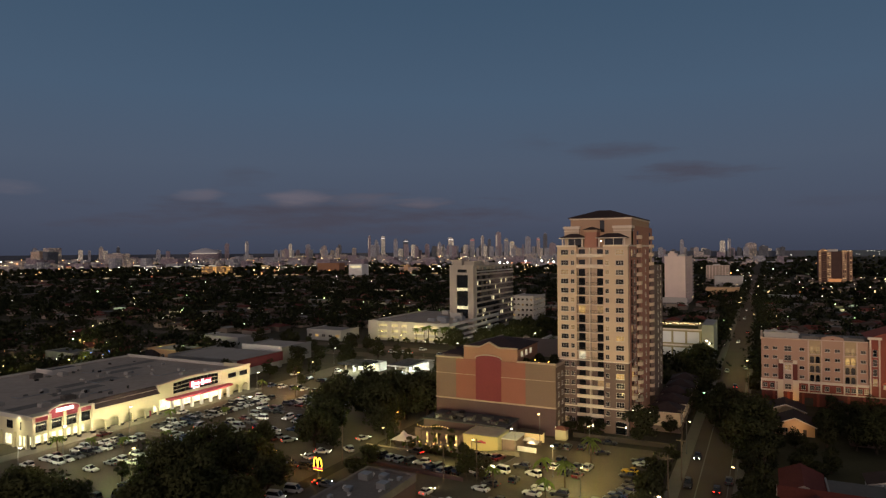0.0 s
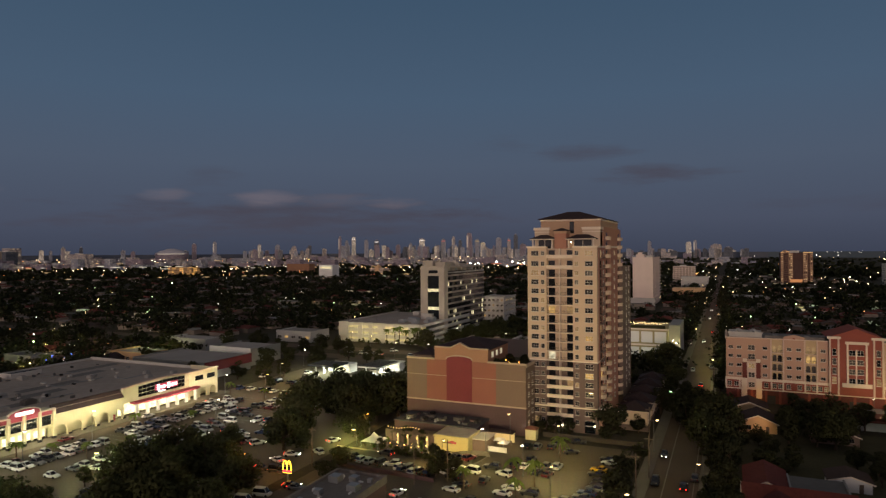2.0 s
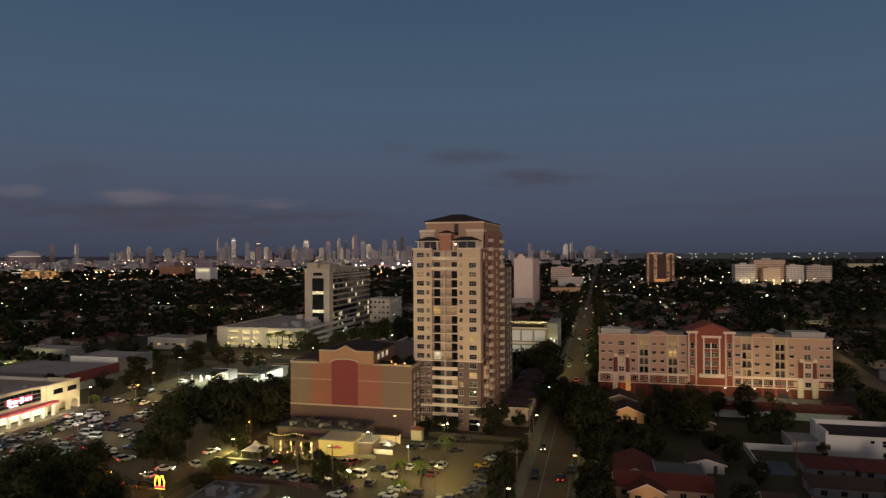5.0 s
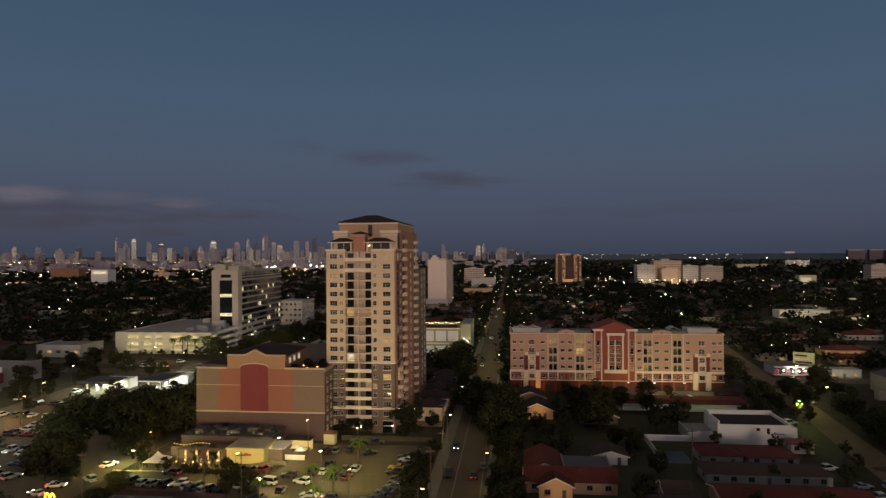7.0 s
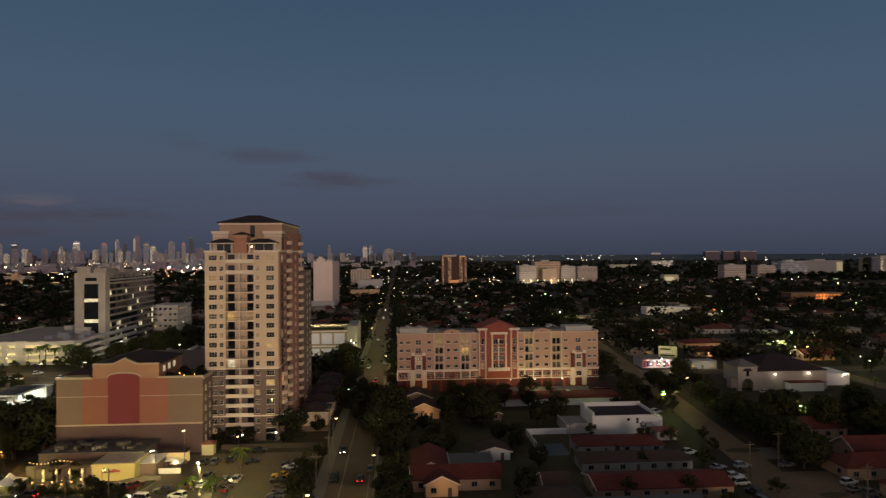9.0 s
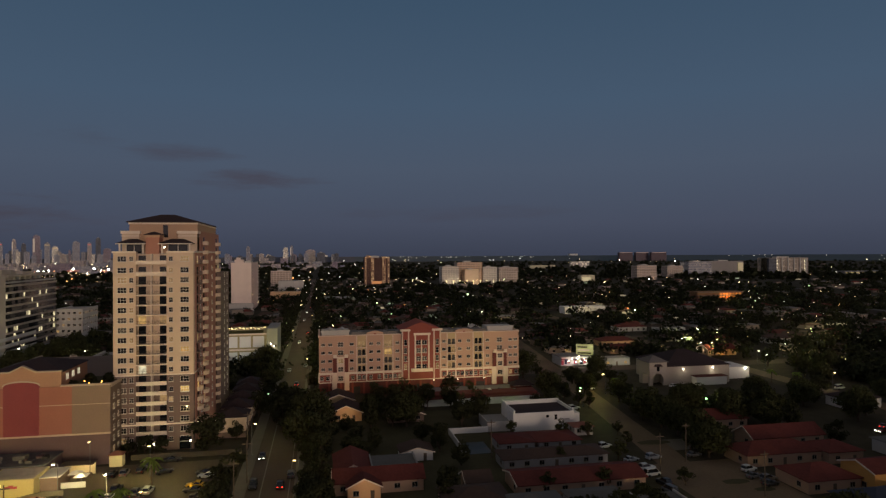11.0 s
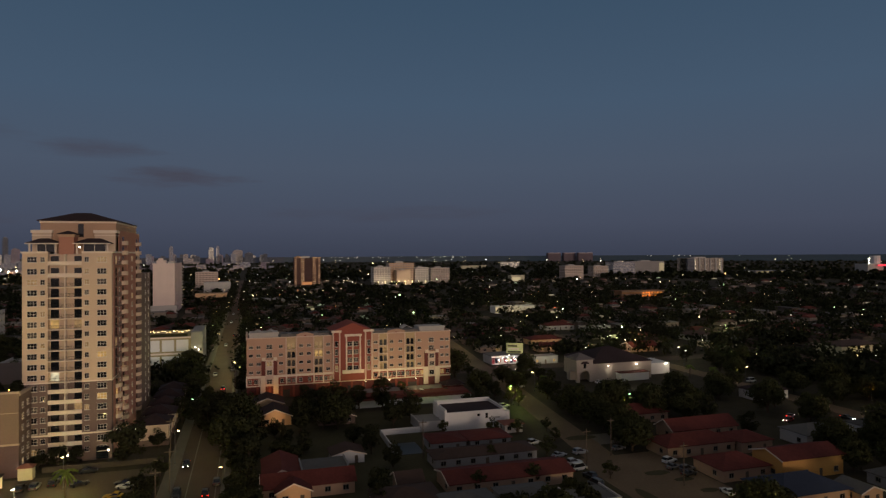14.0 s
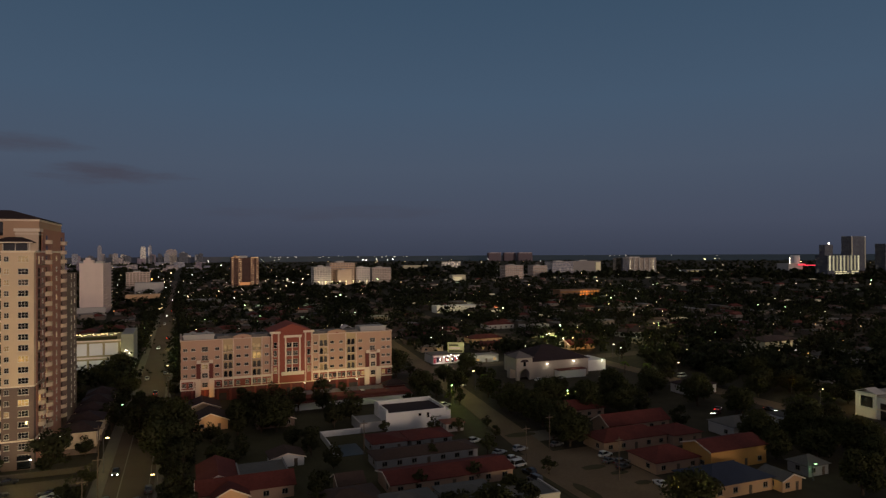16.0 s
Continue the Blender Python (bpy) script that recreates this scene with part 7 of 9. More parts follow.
def build_tree(kind, seed):
    T = thing("tree", (0, 0, 0), "", "tree")
    radius, height, base, leaves = {"oak": (7.2, 8.4, 2.2, 4000), "street": (4.8, 7.6, 1.6, 2400), "small": (2.8, 4.0, 1.4, 850)}[kind]
    v, q, cen, br, soft = leaf_cloud(seed, radius, height, base, {"oak": 30, "street": 22, "small": 13}[kind], leaves, {"oak": 0.46, "street": 0.38, "small": 0.31}[kind])
    cr = new("crown", fast_mesh("crown", v, q, LEAF if seed % 2 else LEAF2, soft))
    cr.parent = T
    tr = Geo().tube((0, 0, 0), (0.15, 0.1, base * 0.8), 0.07 * radius, 0.05 * radius, 8)
    for c in cen[:: max(1, len(cen) // 7)]:
        tr.tube((0.15, 0.1, base * 0.75), tuple(c), 0.032 * radius, 0.008 * radius, 5)
    part("trunk", tr, BARK, T)
    return T


def tree(x, y, kind="oak", scale=1.0, seed=None, label="", group="trees around the plots", z=0.0):
    s = RNG.randint(1, 4) if seed is None else seed
    m = pose(x, y, z, 0, 0, RNG.uniform(0, 360)) @ Matrix.Diagonal((scale, scale, scale * RNG.uniform(0.9, 1.1), 1))
    stamp(("tree", kind, s), lambda: build_tree(kind, 10 * s + len(kind)), m, label or {"oak": "broad dark-leaved tree with a spreading crown", "street": "dark street tree with a rounded uneven crown", "small": "small dark-leaved garden tree"}[kind], "tree", group)


def build_palm(seed, tall):
    P = thing("palm_tree", (0, 0, 0), "", "palm")
    r = random.Random(seed)
    tr = Geo()
    for i in range(5):
        tr.tube((0.1 * math.sin(i), 0, tall * i / 5), (0.1 * math.sin(i + 1), 0, tall * (i + 1) / 5), 0.2 - 0.012 * i, 0.19 - 0.012 * i, 7)
    part("trunk", tr, BARK, P)
    fr = Geo()
    for k in range(17):
        a, lift = k * 2.4 + r.uniform(-0.2, 0.2), r.uniform(-0.5, 0.9)
        pts = []
        for j in range(6):
            u = j / 5 * 2.4
            pts.append(Vector((math.cos(a) * u, math.sin(a) * u, tall + lift * u - 0.32 * u * u)))
        side = Vector((-math.sin(a), math.cos(a), 0))
        for j in range(5):
            for s in (-1, 1):
                w = 0.5 * (1 - j / 6)
                fr.poly([pts[j], pts[j + 1], pts[j + 1] + side * s * w * 0.8 - Vector((0, 0, 0.25)), pts[j] + side * s * w - Vector((0, 0, 0.3))])
    part("fronds", fr, PALMLEAF, P)
    return P


def palm(x, y, scale=1.0, tall=6, label="palm tree with drooping fronds on a slim trunk"):
    stamp(("palm", tall), lambda: build_palm(tall, tall), pose(x, y, 0, 0, 0, RNG.uniform(0, 360)) @ Matrix.Diagonal((scale, scale, scale, 1)), label, "palm", "palms in the car parks")


for x, y, s in ((-126, 122, 1.0), (-115, 120, 1.05), (-103, 116, 0.8), (-107, 98, 1.1), (-113, 90, 1.0), (-96, 100, 0.9), (-125, 106, 1.0), (-133, 80, 1.1), (-122, 78, 1.0), (-118, 107, 1.0), (-143, 84, 0.8),
                (-126, 140, 0.65), (-115, 149, 1.0), (-119, 160, 1.1), (-124, 173, 1.2), (-120, 184, 1.25), (-114, 193, 1.3), (-106, 186, 1.2), (-108, 174, 1.1), (-103.5, 167.5, 0.78), (-118, 206, 0.85), (-107, 204, 1.1), (-102, 194, 1.2), (-112, 217, 0.7), (-102, 214, 1.0), (-104, 226, 0.8)):
    tree(x, y, "oak", s)
for x, y, s in ((-92, 143, 0.6), (-88, 131, 0.7), (-84, 130, 0.5), (-66, 145, 0.75), (-62, 145, 0.6), (-187, 228, 0.9), (-196, 222, 0.8), (-31.5, 192, 1.25), (-48, 193, 0.6), (-53, 194, 0.5), (-44, 194, 0.5),
                (-23, 150, 0.8), (-22, 140, 0.9), (-23, 163, 0.7), (-25, 205, 0.6), (-21.5, 178, 0.5), (-21, 232, 0.9), (-21, 250, 0.9), (-22, 268, 0.8), (-109, 150, 0.6)):
    tree(x, y, "street", s)
for x, y, s in ((-12, 214, 1.1), (-6, 212, 1.0), (-3, 203, 1.0), (1, 195, 1.0), (-2, 188, 0.8), (-4, 178, 0.7), (0, 180, 0.9), (-3, 222, 1.1), (-9, 226, 1.1), (-15, 226, 0.9), (-13, 240, 0.9), (-6, 240, 0.6), (-14, 252, 0.8), (2, 214, 0.8),
                (-2, 168, 0.7), (0, 158, 0.8), (-3, 150, 0.8), (0, 142, 0.9), (-3, 132, 0.9), (8, 205, 0.8), (10, 195, 0.9), (16, 210, 1.2), (23, 210, 1.3), (19.8, 241, 1.25), (30.7, 237, 1.3), (38.3, 233, 1.25), (46.5, 231, 1.45), (26, 226, 1.0), (33, 228, 0.9), (20, 224, 1.1), (15, 186, 0.9),
                (30, 192, 0.9), (34, 188, 1.0), (36.5, 167, 0.9), (33, 180, 0.8), (27, 140, 0.8), (47, 218, 0.9), (12, 178, 0.8), (29, 149, 0.9), (75, 212, 0.7), (82, 222, 0.9), (85, 230, 0.8), (76, 222, 0.8)):
    tree(x, y, "street", s * (0.72 if x > 5 else 0.95), group="trees between the street and the gardens")
for x, y, s in ((106, 200, 0.9), (107, 190, 1.0), (108, 182, 1.1), (104, 164, 0.9), (104, 160, 1.0), (108, 171, 1.1), (131, 190, 1.1), (121, 200, 1.1), (112, 208, 1.0), (126, 210, 1.0), (140, 205, 1.0), (150, 196, 1.0), (160, 215, 1.0), (172, 206, 1.0), (178, 214, 1.0),
                (176, 168, 1.0), (184, 172, 0.8), (156, 122, 1.0), (148, 128, 0.8), (100, 107, 1.1), (145, 102, 1.0), (160, 108, 1.0), (170, 118, 1.0), (175, 130, 1.0), (70, 133, 0.5), (167, 138, 0.8), (110, 226, 0.8), (104, 244, 0.9), (87.5, 240, 1.0), (106, 262, 0.8), (183, 190, 0.8), (206, 186, 0.9), (222, 168, 0.8), (208, 206, 1.0)):
    tree(x, y, "oak", s * 0.8, group="trees along the side street")
for x, y, s in ((-4.2, 205, 1.15), (-4.8, 192, 0.95), (-3.0, 218, 1.0)):
    tree(x, y, "oak", s, group="trees between the street and the gardens")
for x, y, s in ((58, 192, 0.8), (72, 186, 0.9), (80, 186, 0.8), (66, 144, 0.9), (52, 143, 0.8), (79, 163, 1.0), (62, 163, 0.8), (86, 142, 0.8), (88, 176, 0.7), (90, 186, 0.7), (9, 178, 1.0), (59, 255, 0.8), (-80, 156.5, 0.5), (-77, 156, 0.5), (-74, 155.5, 0.5), (-83, 156.8, 0.5), (-71, 155, 0.5)):
    tree(x, y, "small", s, group="garden shrubs and small trees")
for x, y, s in ((93, 224, 1.1), (95, 219.5, 1.0), (128.5, 200.5, 1.0), (126, 197.5, 0.9), (-19.5, 238, 1.0), (-95.5, 161, 1.1), (-89, 158.3, 0.7), (-86, 168, 0.9), (-81, 168.5, 0.8), (-139, 110.5, 0.8), (-141, 107, 0.8)):
    tree(x, y, "small", s, seed=1, group="trees lit by street lamps")
for x, y, s in ((-150, 214, 0.6), (-158, 226, 0.6), (-140, 222, 0.7), (-172, 214, 0.5), (-154, 236, 0.8), (-130, 238, 0.7), (-182, 236, 0.8), (-134, 210, 0.7), (-126, 232, 0.6), (-180, 256, 0.9), (-186, 270, 0.9), (-128, 256, 0.9), (-125, 268, 0.9), (-156, 276, 0.8), (-166, 282, 0.8), (-178, 284, 0.9), (-136, 282, 0.8), (-200, 286, 0.9), (-212, 292, 0.9), (-204, 252, 1.1), (-200, 264, 1.0), (-206, 300, 1.0), (-250, 300, 1.1), (-262, 290, 1.1), (-196, 302, 0.9), (-235, 286, 1.0), (-222, 284, 1.0), (-210, 210, 0.9), (-262, 250, 1.2), (-258, 232, 1.1)):
    tree(x, y, "street", s, group="trees round the petrol stations")
for k in range(24):
    x = -234 + 4.1 * k + RNG.uniform(-1, 1)
    tree(x, 337 + RNG.uniform(-2, 2), "small", RNG.uniform(0.45, 0.7) if x < -176 else RNG.uniform(0.8, 1.1), group="trees before the parking garage")
for x, y in ((-140, 360), (-135, 372), (-128, 384), (-142, 392), (-136, 404), (-124, 398), (-150, 410), (-144, 424), (-132, 420), (-120, 372), (-112, 392), (-146, 346), (-156, 330), (-116, 410), (-104, 376), (-98, 330), (-100, 300), (-92, 316)):
    tree(x, y, "oak", RNG.uniform(0.8, 1.1), group="trees beside the office block")
for x, y, s, h in ((-41.8, 148.2, 1.0, 6), (-47.3, 148.4, 1.0, 6), (-40.3, 167.8, 1.1, 6), (-57, 141, 0.8, 6), (-43, 137, 0.9, 6), (-174, 112, 0.9, 6), (-172, 148, 0.8, 6), (-176.5, 196, 0.9, 6), (-168, 118, 0.7, 6), (-160, 122, 0.7, 6), (-160, 160, 0.7, 6), (-155, 132, 0.7, 6),
                   (-160, 196, 0.7, 6), (-182, 342, 1.1, 9), (-178, 340, 1.2, 9), (-174, 341, 1.0, 9), (-170, 343, 1.1, 9), (-166, 340, 1.2, 9), (-187, 341, 1.0, 9), (-162, 343, 1.1, 9), (-158, 341, 1.0, 9), (-250, 96, 1.2, 9), (-275, 190, 1.2, 9), (118, 246, 0.8, 6), (196, 238, 0.9, 6), (190, 246, 0.9, 6)):
    palm(x, y, s, h)


# ---- street and car park lamps ----
def build_lamp(height, arm, bulb):
    L = thing("street_lamp", (0, 0, 0), "", "street lamp")
    part("pole", Geo().tube((0, 0, 0), (0, 0, height), 0.11, 0.06, 8).box(-0.2, 0.2, -0.2, 0.2, 0, 0.5), POLE, L)
    part("arm", Geo().tube((0, 0, height - 0.1), (arm, 0, height + 0.15), 0.045, 0.035, 6), POLE, L)
    hd = part("head", Geo().box(arm - 0.25, arm + 0.5, -0.16, 0.16, height + 0.08, height + 0.24), POLE, L)
    part("lens", Geo().box(arm - 0.2, arm + 0.45, -0.22, 0.22, height - 0.12, height + 0.075), bulb, hd, "glowing lamp lens")
    return L


def lamp(x, y, h, watts, rgb, bulb, rz=0.0, label="grey street lamp with a glowing head", group="street lamps"):
    stamp(("lamp", h, bulb.name), lambda: build_lamp(h, 0.8, bulb), pose(x, y, 0, 0, 0, rz), label, "street lamp", group)
    a = radians(rz)
    if watts:
        light(x + 0.95 * math.cos(a), y + 0.95 * math.sin(a), h - 0.75, watts, rgb)


# The lamp at (84, 92) is added out of view to warm the forecourt.
for x, y, h, w, c, b, rz in ((-57.6, 178.5, 9, 300, AMBER, BULB_A, -90), (-61.0, 167.2, 7, 700, PALE, BULB_W, 200), (-42.5, 175.3, 8, 1300, AMBER, BULB_A, -90), (-46.5, 154.3, 8, 9000, AMBER, BULB_W, -90),
                             (-66, 149, 8, 7500, AMBER, BULB_A, 90), (-36, 140, 8, 5000, AMBER, BULB_A, 90),
                             (-174.2, 113.8, 8, 2500, PALE, BULB_W, 0), (-173.3, 134, 9, 6000, PALE, BULB_W, 0), (-176.6, 193.2, 9, 7000, PALE, BULB_W, 0), (-162.5, 199.7, 9, 7000, SODIUM, BULB_O, 0), (-139.4, 108.3, 8, 6000, (0.9, 1.0, 0.35), BULB_A, 0),
                             (-164.9, 96.3, 8, 6000, PALE, BULB_W, 0), (-150, 160, 9, 7000, PALE, BULB_W, 0), (-100.5, 172, 6.5, 3000, SODIUM, BULB_O, -90), (-98.2, 160.6, 4.5, 8000, (0.9, 1.0, 0.3), BULB_A, 180), (-110.7, 126.4, 6, 5500, SODIUM, BULB_O, 0),
                             (-19, 236, 7, 500, (0.8, 1.0, 0.3), BULB_G, 0), (94, 222, 7, 4500, (0.8, 1.0, 0.25), BULB_G, 180), (127.5, 199, 6.5, 4000, (0.8, 1.0, 0.25), BULB_G, 0), (143, 113, 4, 60, (0.5, 1.0, 0.5), BULB_G, 0),
                             (134.5, 354, 7, 500, LEDW, BULB_W, 0), (213, 286, 7, 500, PALE, BULB_W, 0), (244, 306, 7, 600, PALE, BULB_W, 0), (279, 223, 7, 500, SODIUM, BULB_O, 0), (224, 186, 6, 400, SODIUM, BULB_O, 0), (120, 290, 7, 500, PALE, BULB_W, 0),
                             # Lamps at y 128, 152 and 187 are added to light the street.
                             (-5, 305, 8, 6000, AMBER, BULB_A, 180), (-18, 420, 8, 9000, AMBER, BULB_A, 0), (-5, 520, 8, 6000, AMBER, BULB_A, 180), (-18, 640, 8, 7000, WARM, BULB_A, 0), (-5, 740, 8, 8000, WARM, BULB_A, 180), (-18, 840, 8, 9000, WARM, BULB_W, 0), (-5, 950, 8, 9000, WARM, BULB_A, 180), (-126, 270, 8, 4000, PALE, BULB_W, 0), (-190, 262, 8, 3000, PALE, BULB_W, 0), (84, 92, 8, 9500, AMBER, BULB_A, 90), (-5.2, 197, 6, 500, (0.95, 1.0, 0.4), BULB_G, 180), (206, 340, 7, 900, PALE, BULB_W, 0), (203, 320, 7, 900, PALE, BULB_W, 0), (209, 319, 7, 900, AMBER, BULB_A, 0), (174, 300, 6, 900, PALE, BULB_W, 0), (171, 307, 6, 600, PALE, BULB_W, 0), (209, 275, 7, 500, PALE, BULB_W, 0), (111, 240, 8, 900, AMBER, BULB_A, 180), (206.5, 160, 8, 4000, AMBER, BULB_A, 0), (204, 228, 7, 1200, AMBER, BULB_A, 0), (-18.8, 187, 9, 1000, AMBER, BULB_A, 0), (-5.0, 152, 9, 900, AMBER, BULB_A, 180), (-18.8, 128, 9, 1200, AMBER, BULB_A, 0),
                             (43.8, 250, 6.5, 1000, AMBER, BULB_W, 90), (53.5, 250, 6.5, 1000, AMBER, BULB_W, 90), (64.3, 250, 6.5, 1000, AMBER, BULB_W, 90), (-142, 302, 8, 6000, PALE, BULB_W, 0), (-185, 318, 8, 6000, AMBER, BULB_A, 0), (-118, 356, 8, 6000, PALE, BULB_W, 0), (-120, 330, 8, 7000, PALE, BULB_W, 0), (-205, 330, 8, 2000, AMBER, BULB_A, 0), (-155, 372, 8, 4000, PALE, BULB_W, 0), (-160, 300, 8, 5000, PALE, BULB_W, 0), (-148, 222, 8, 8000, PALE, BULB_W, 0), (-176, 226, 8, 6000, AMBER, BULB_A, 0), (-154, 240.5, 6, 900, PALE, BULB_W, 0)):
    lamp(x, y, h, w, c, b, rz)
for x, y in ((-55.2, 187.2), (-46, 194), (-36.6, 196), (-34.5, 205), (-33.5, 214), (-33, 218), (-32.5, 228), (-31.9, 243)):
    gl = thing("garden_lamp", (x, y, 0), "globe garden lamp on a short post", "lamp", "globe lamps round the tower")
    part("post", Geo().tube((0, 0, 0), (0, 0, 2.7), 0.06, 0.05), POLE, gl)
    part("globe", Geo().loft([[(0.28 * math.cos(i * 0.785) * s, 0.28 * math.sin(i * 0.785) * s, 2.95 + 0.28 * c) for i in range(8)] for s, c in ((0.3, -0.95), (0.8, -0.6), (1, 0), (0.8, 0.6), (0.3, 0.95))]), BULB_W, gl, "glowing globe")
    light(x, y - 0.5, 3.0, 95, PALE)
for x, y in ((-17.8, 165), (-20.8, 195), (-99, 140), (-69, 139), (-62, 143), (46, 172), (84, 150), (100, 132), (96, 158), (-4.6, 205), (-5, 270), (-19, 150)):
    up = thing("utility_pole", (x, y, 0), "weathered timber utility pole with a crossarm", "utility pole", "utility poles")
    part("pole", Geo().tube((0, 0, 0), (0, 0, 10.5), 0.16, 0.11, 7), WOODPOLE, up)
    part("crossarm", Geo().box(-1.1, 1.1, -0.07, 0.07, 9.6, 9.8), WOODPOLE, up)


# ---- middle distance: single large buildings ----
# Base colours muted towards blue and mauve carry the haze of distance.
CITY_A = city_face("hazed_facade_warm", (0.27, 0.235, 0.285), (1.0, 0.72, 0.46), -0.15, 1.1)
CITY_B = city_face("hazed_facade_grey", (0.25, 0.25, 0.33), (1.0, 0.82, 0.62), -0.25, 1.0)
CITY_C = city_face("hazed_facade_violet", (0.26, 0.21, 0.28), (1.0, 0.66, 0.46), -0.35, 0.9)
CITY_D = city_face("hazed_facade_dark", (0.09, 0.10, 0.14), (1.0, 0.88, 0.66), -0.5, 0.8)
CITY_E = city_face("hazed_facade_lit", (0.32, 0.27, 0.28), (1.0, 0.80, 0.56), 0.1, 1.1)
NEARCITY = city_face("balcony_facade", (0.45, 0.38, 0.33), (1.0, 0.75, 0.35), -0.55, 0.7, 5.0, 3.4)
PALECITY = city_face("pale_flats_facade", (0.66, 0.51, 0.42), (1.0, 0.75, 0.35), -0.5, 0.6, 5.0, 3.4)


def far_block(name, x0, x1, y, d, z, mat, label, cap=True, bands=0, bandmat=None):
    B = thing(name, (x0, y, 0), label, "building")
    W = x1 - x0
    part("wall", Geo().box(0, W, 0, d, 0, z), mat, B)
    if cap:
        part("plant_room", Geo().box(W * 0.3, W * 0.6, d * 0.3, d * 0.7, z, z + max(2.0, z * 0.07)), OFFWHITE, B)
    for k in range(bands):
        part("balcony_band", Geo().box(-0.3, W + 0.3, -1.2, 0, (k + 0.9) * z / bands - 0.9, (k + 0.9) * z / bands), bandmat or OFFWHITE, B)
    return B


ho = far_block("hotel", 82, 129, 1214, 30, 50, paint("brown_hotel_wall", (0.10, 0.060, 0.052), vary=0.2), "dark brown hotel tower with lit balcony columns", True)
part("roof_light", Geo().box(0.5, 4, -1.5, -0.9, 50.4, 51.0).box(8, 13, -1.5, -0.9, 51.4, 52).box(33, 46.5, -1.5, -0.9, 50.2, 50.7), shine("hotel_roof_light", (1.0, 0.55, 0.2), 1.1), ho, "orange lit roof edge")
part("roof_arch", Geo().prism([(1, 50), (13, 50), (10.5, 53.4), (7, 54.6), (3.5, 53.4)], -0.5, 6), paint("tan_balcony_wall", (0.36, 0.25, 0.18)), ho, "tan arched roof gable")
PIER = paint("tan_hotel_pier", (0.36, 0.21, 0.145), vary=0.15)
pier_d = Geo().box(-0.55, 0.55, -1.6, 0, 0, 50).mesh("pier", PIER)
for x in (0.6, 3.6, 12.2, 14.8, 17.4, 33.6, 36.2, 38.8, 43.4, 46.4):
    piece("pier", pier_d, ho, x, 0, 0)
lit_bay = Geo().box(-0.9, 0.9, -0.6, 0, 0, 1.5).mesh("lit_balcony", shine("balcony_glow", (1.0, 0.66, 0.32), 0.75))
dim_bay = Geo().box(-0.9, 0.9, -0.6, 0, 0, 1.5).mesh("lit_balcony", shine("dim_balcony_glow", (1.0, 0.60, 0.3), 0.16))
hotel_rng = random.Random(6)
for x in (2.1, 13.5, 16.1, 34.9, 37.5, 44.9):
    for k in range(13):
        if hotel_rng.random() < 0.85:
            piece("lit_balcony", lit_bay if hotel_rng.random() < 0.4 else dim_bay, ho, x, -0.9, 2.0 + 3.7 * k)
for k in range(13):
    part("floor_band", Geo().box(0.2, 18, -1.2, -0.7, 4.0 + 3.7 * k, 4.5 + 3.7 * k).box(33, 46.8, -1.2, -0.7, 4.0 + 3.7 * k, 4.5 + 3.7 * k), PIER, ho)
part("lit_entrance", Geo().box(14, 32, -3, 0, 1, 6), shine("hotel_entrance_light", (1.0, 0.42, 0.15), 0.35), ho, "orange lit entrance")
WHITECITY = city_face("white_flats_facade", (0.80, 0.72, 0.64), (1.0, 0.78, 0.42), -0.45, 0.6, 5.0, 3.4)
far_block("apartment_complex", 221, 252, 1168, 30, 33, WHITECITY, "white slab of a large apartment complex", True, 8)
far_block("apartment_complex", 300, 326, 1172, 30, 31, WHITECITY, "white end slab of a large apartment complex", True, 8)
far_block("apartment_complex", 252, 300, 1180, 30, 40, PALECITY, "tan stepped slab of a large apartment complex", True, 10, PEACH)
far_block("apartment_complex", 262, 288, 1160, 20, 27, CREAM, "white front wing of a large apartment complex")
for k in range(9):
    solid("forecourt_lamp", Geo().tube((0, 0, 0), (0, 0, 6), 0.3, 0.3).tube((0, 0, 6), (0, 0, 7.6), 1.1, 1.1, 8), shine("forecourt_glow", (1.0, 0.8, 0.4), 2.5), "forecourt lamp before the apartment complex", "lamp", "", "forecourt lamps", pose(226 + 12.5 * k, 1152 - 3 * (k % 2), 0))
wash(262, 1150, 2, 266, 1168, 12, 80, 1, 5500, (1.0, 0.8, 0.5))
far_block("apartment_complex", 347, 386, 1231, 26, 29, PALECITY, "pale seven-storey apartment slab", True, 7)
far_block("apartment_complex", 646, 690, 1240, 26, 30, PALECITY, "pale seven-storey apartment slab", True, 7)
far_block("apartment_complex", 780, 819, 1354, 26, 26, PALECITY, "pale seven-storey apartment slab", True, 7)
far_block("apartment_complex", 908, 972, 1475, 40, 33, CITY_B, "long grey hospital-like block", True, 8)
far_block("apartment_complex", 974, 1065, 1480, 40, 34, paint("pale_blind_wall", (0.30, 0.28, 0.27), vary=0.12, coarse=0.03), "long pale blind block with a lit end")
# Light on the end wall is a faintly glowing box before it.
solid("lit_end_wall", Geo().box(1048, 1062, 1477, 1479.5, 8, 30), shine("lit_end_glow", (1.0, 0.84, 0.5), 0.16), "glowing patch for light on the end of the long blind block", "wall")
far_block("apartment_complex", 1088, 1204, 1421, 36, 42, NEARCITY, "broad apartment tower with lit balconies", True, 0)
bt = far_block("apartment_wing", 1088, 1108, 1414, 30, 41, CITY_D, "dark end wing of a broad apartment tower", False)
dot = Geo().box(-1.1, 1.1, -0.6, 0, 0, 1.3).mesh("balcony_lamp", shine("balcony_light", (1.0, 0.86, 0.58), 1.3))
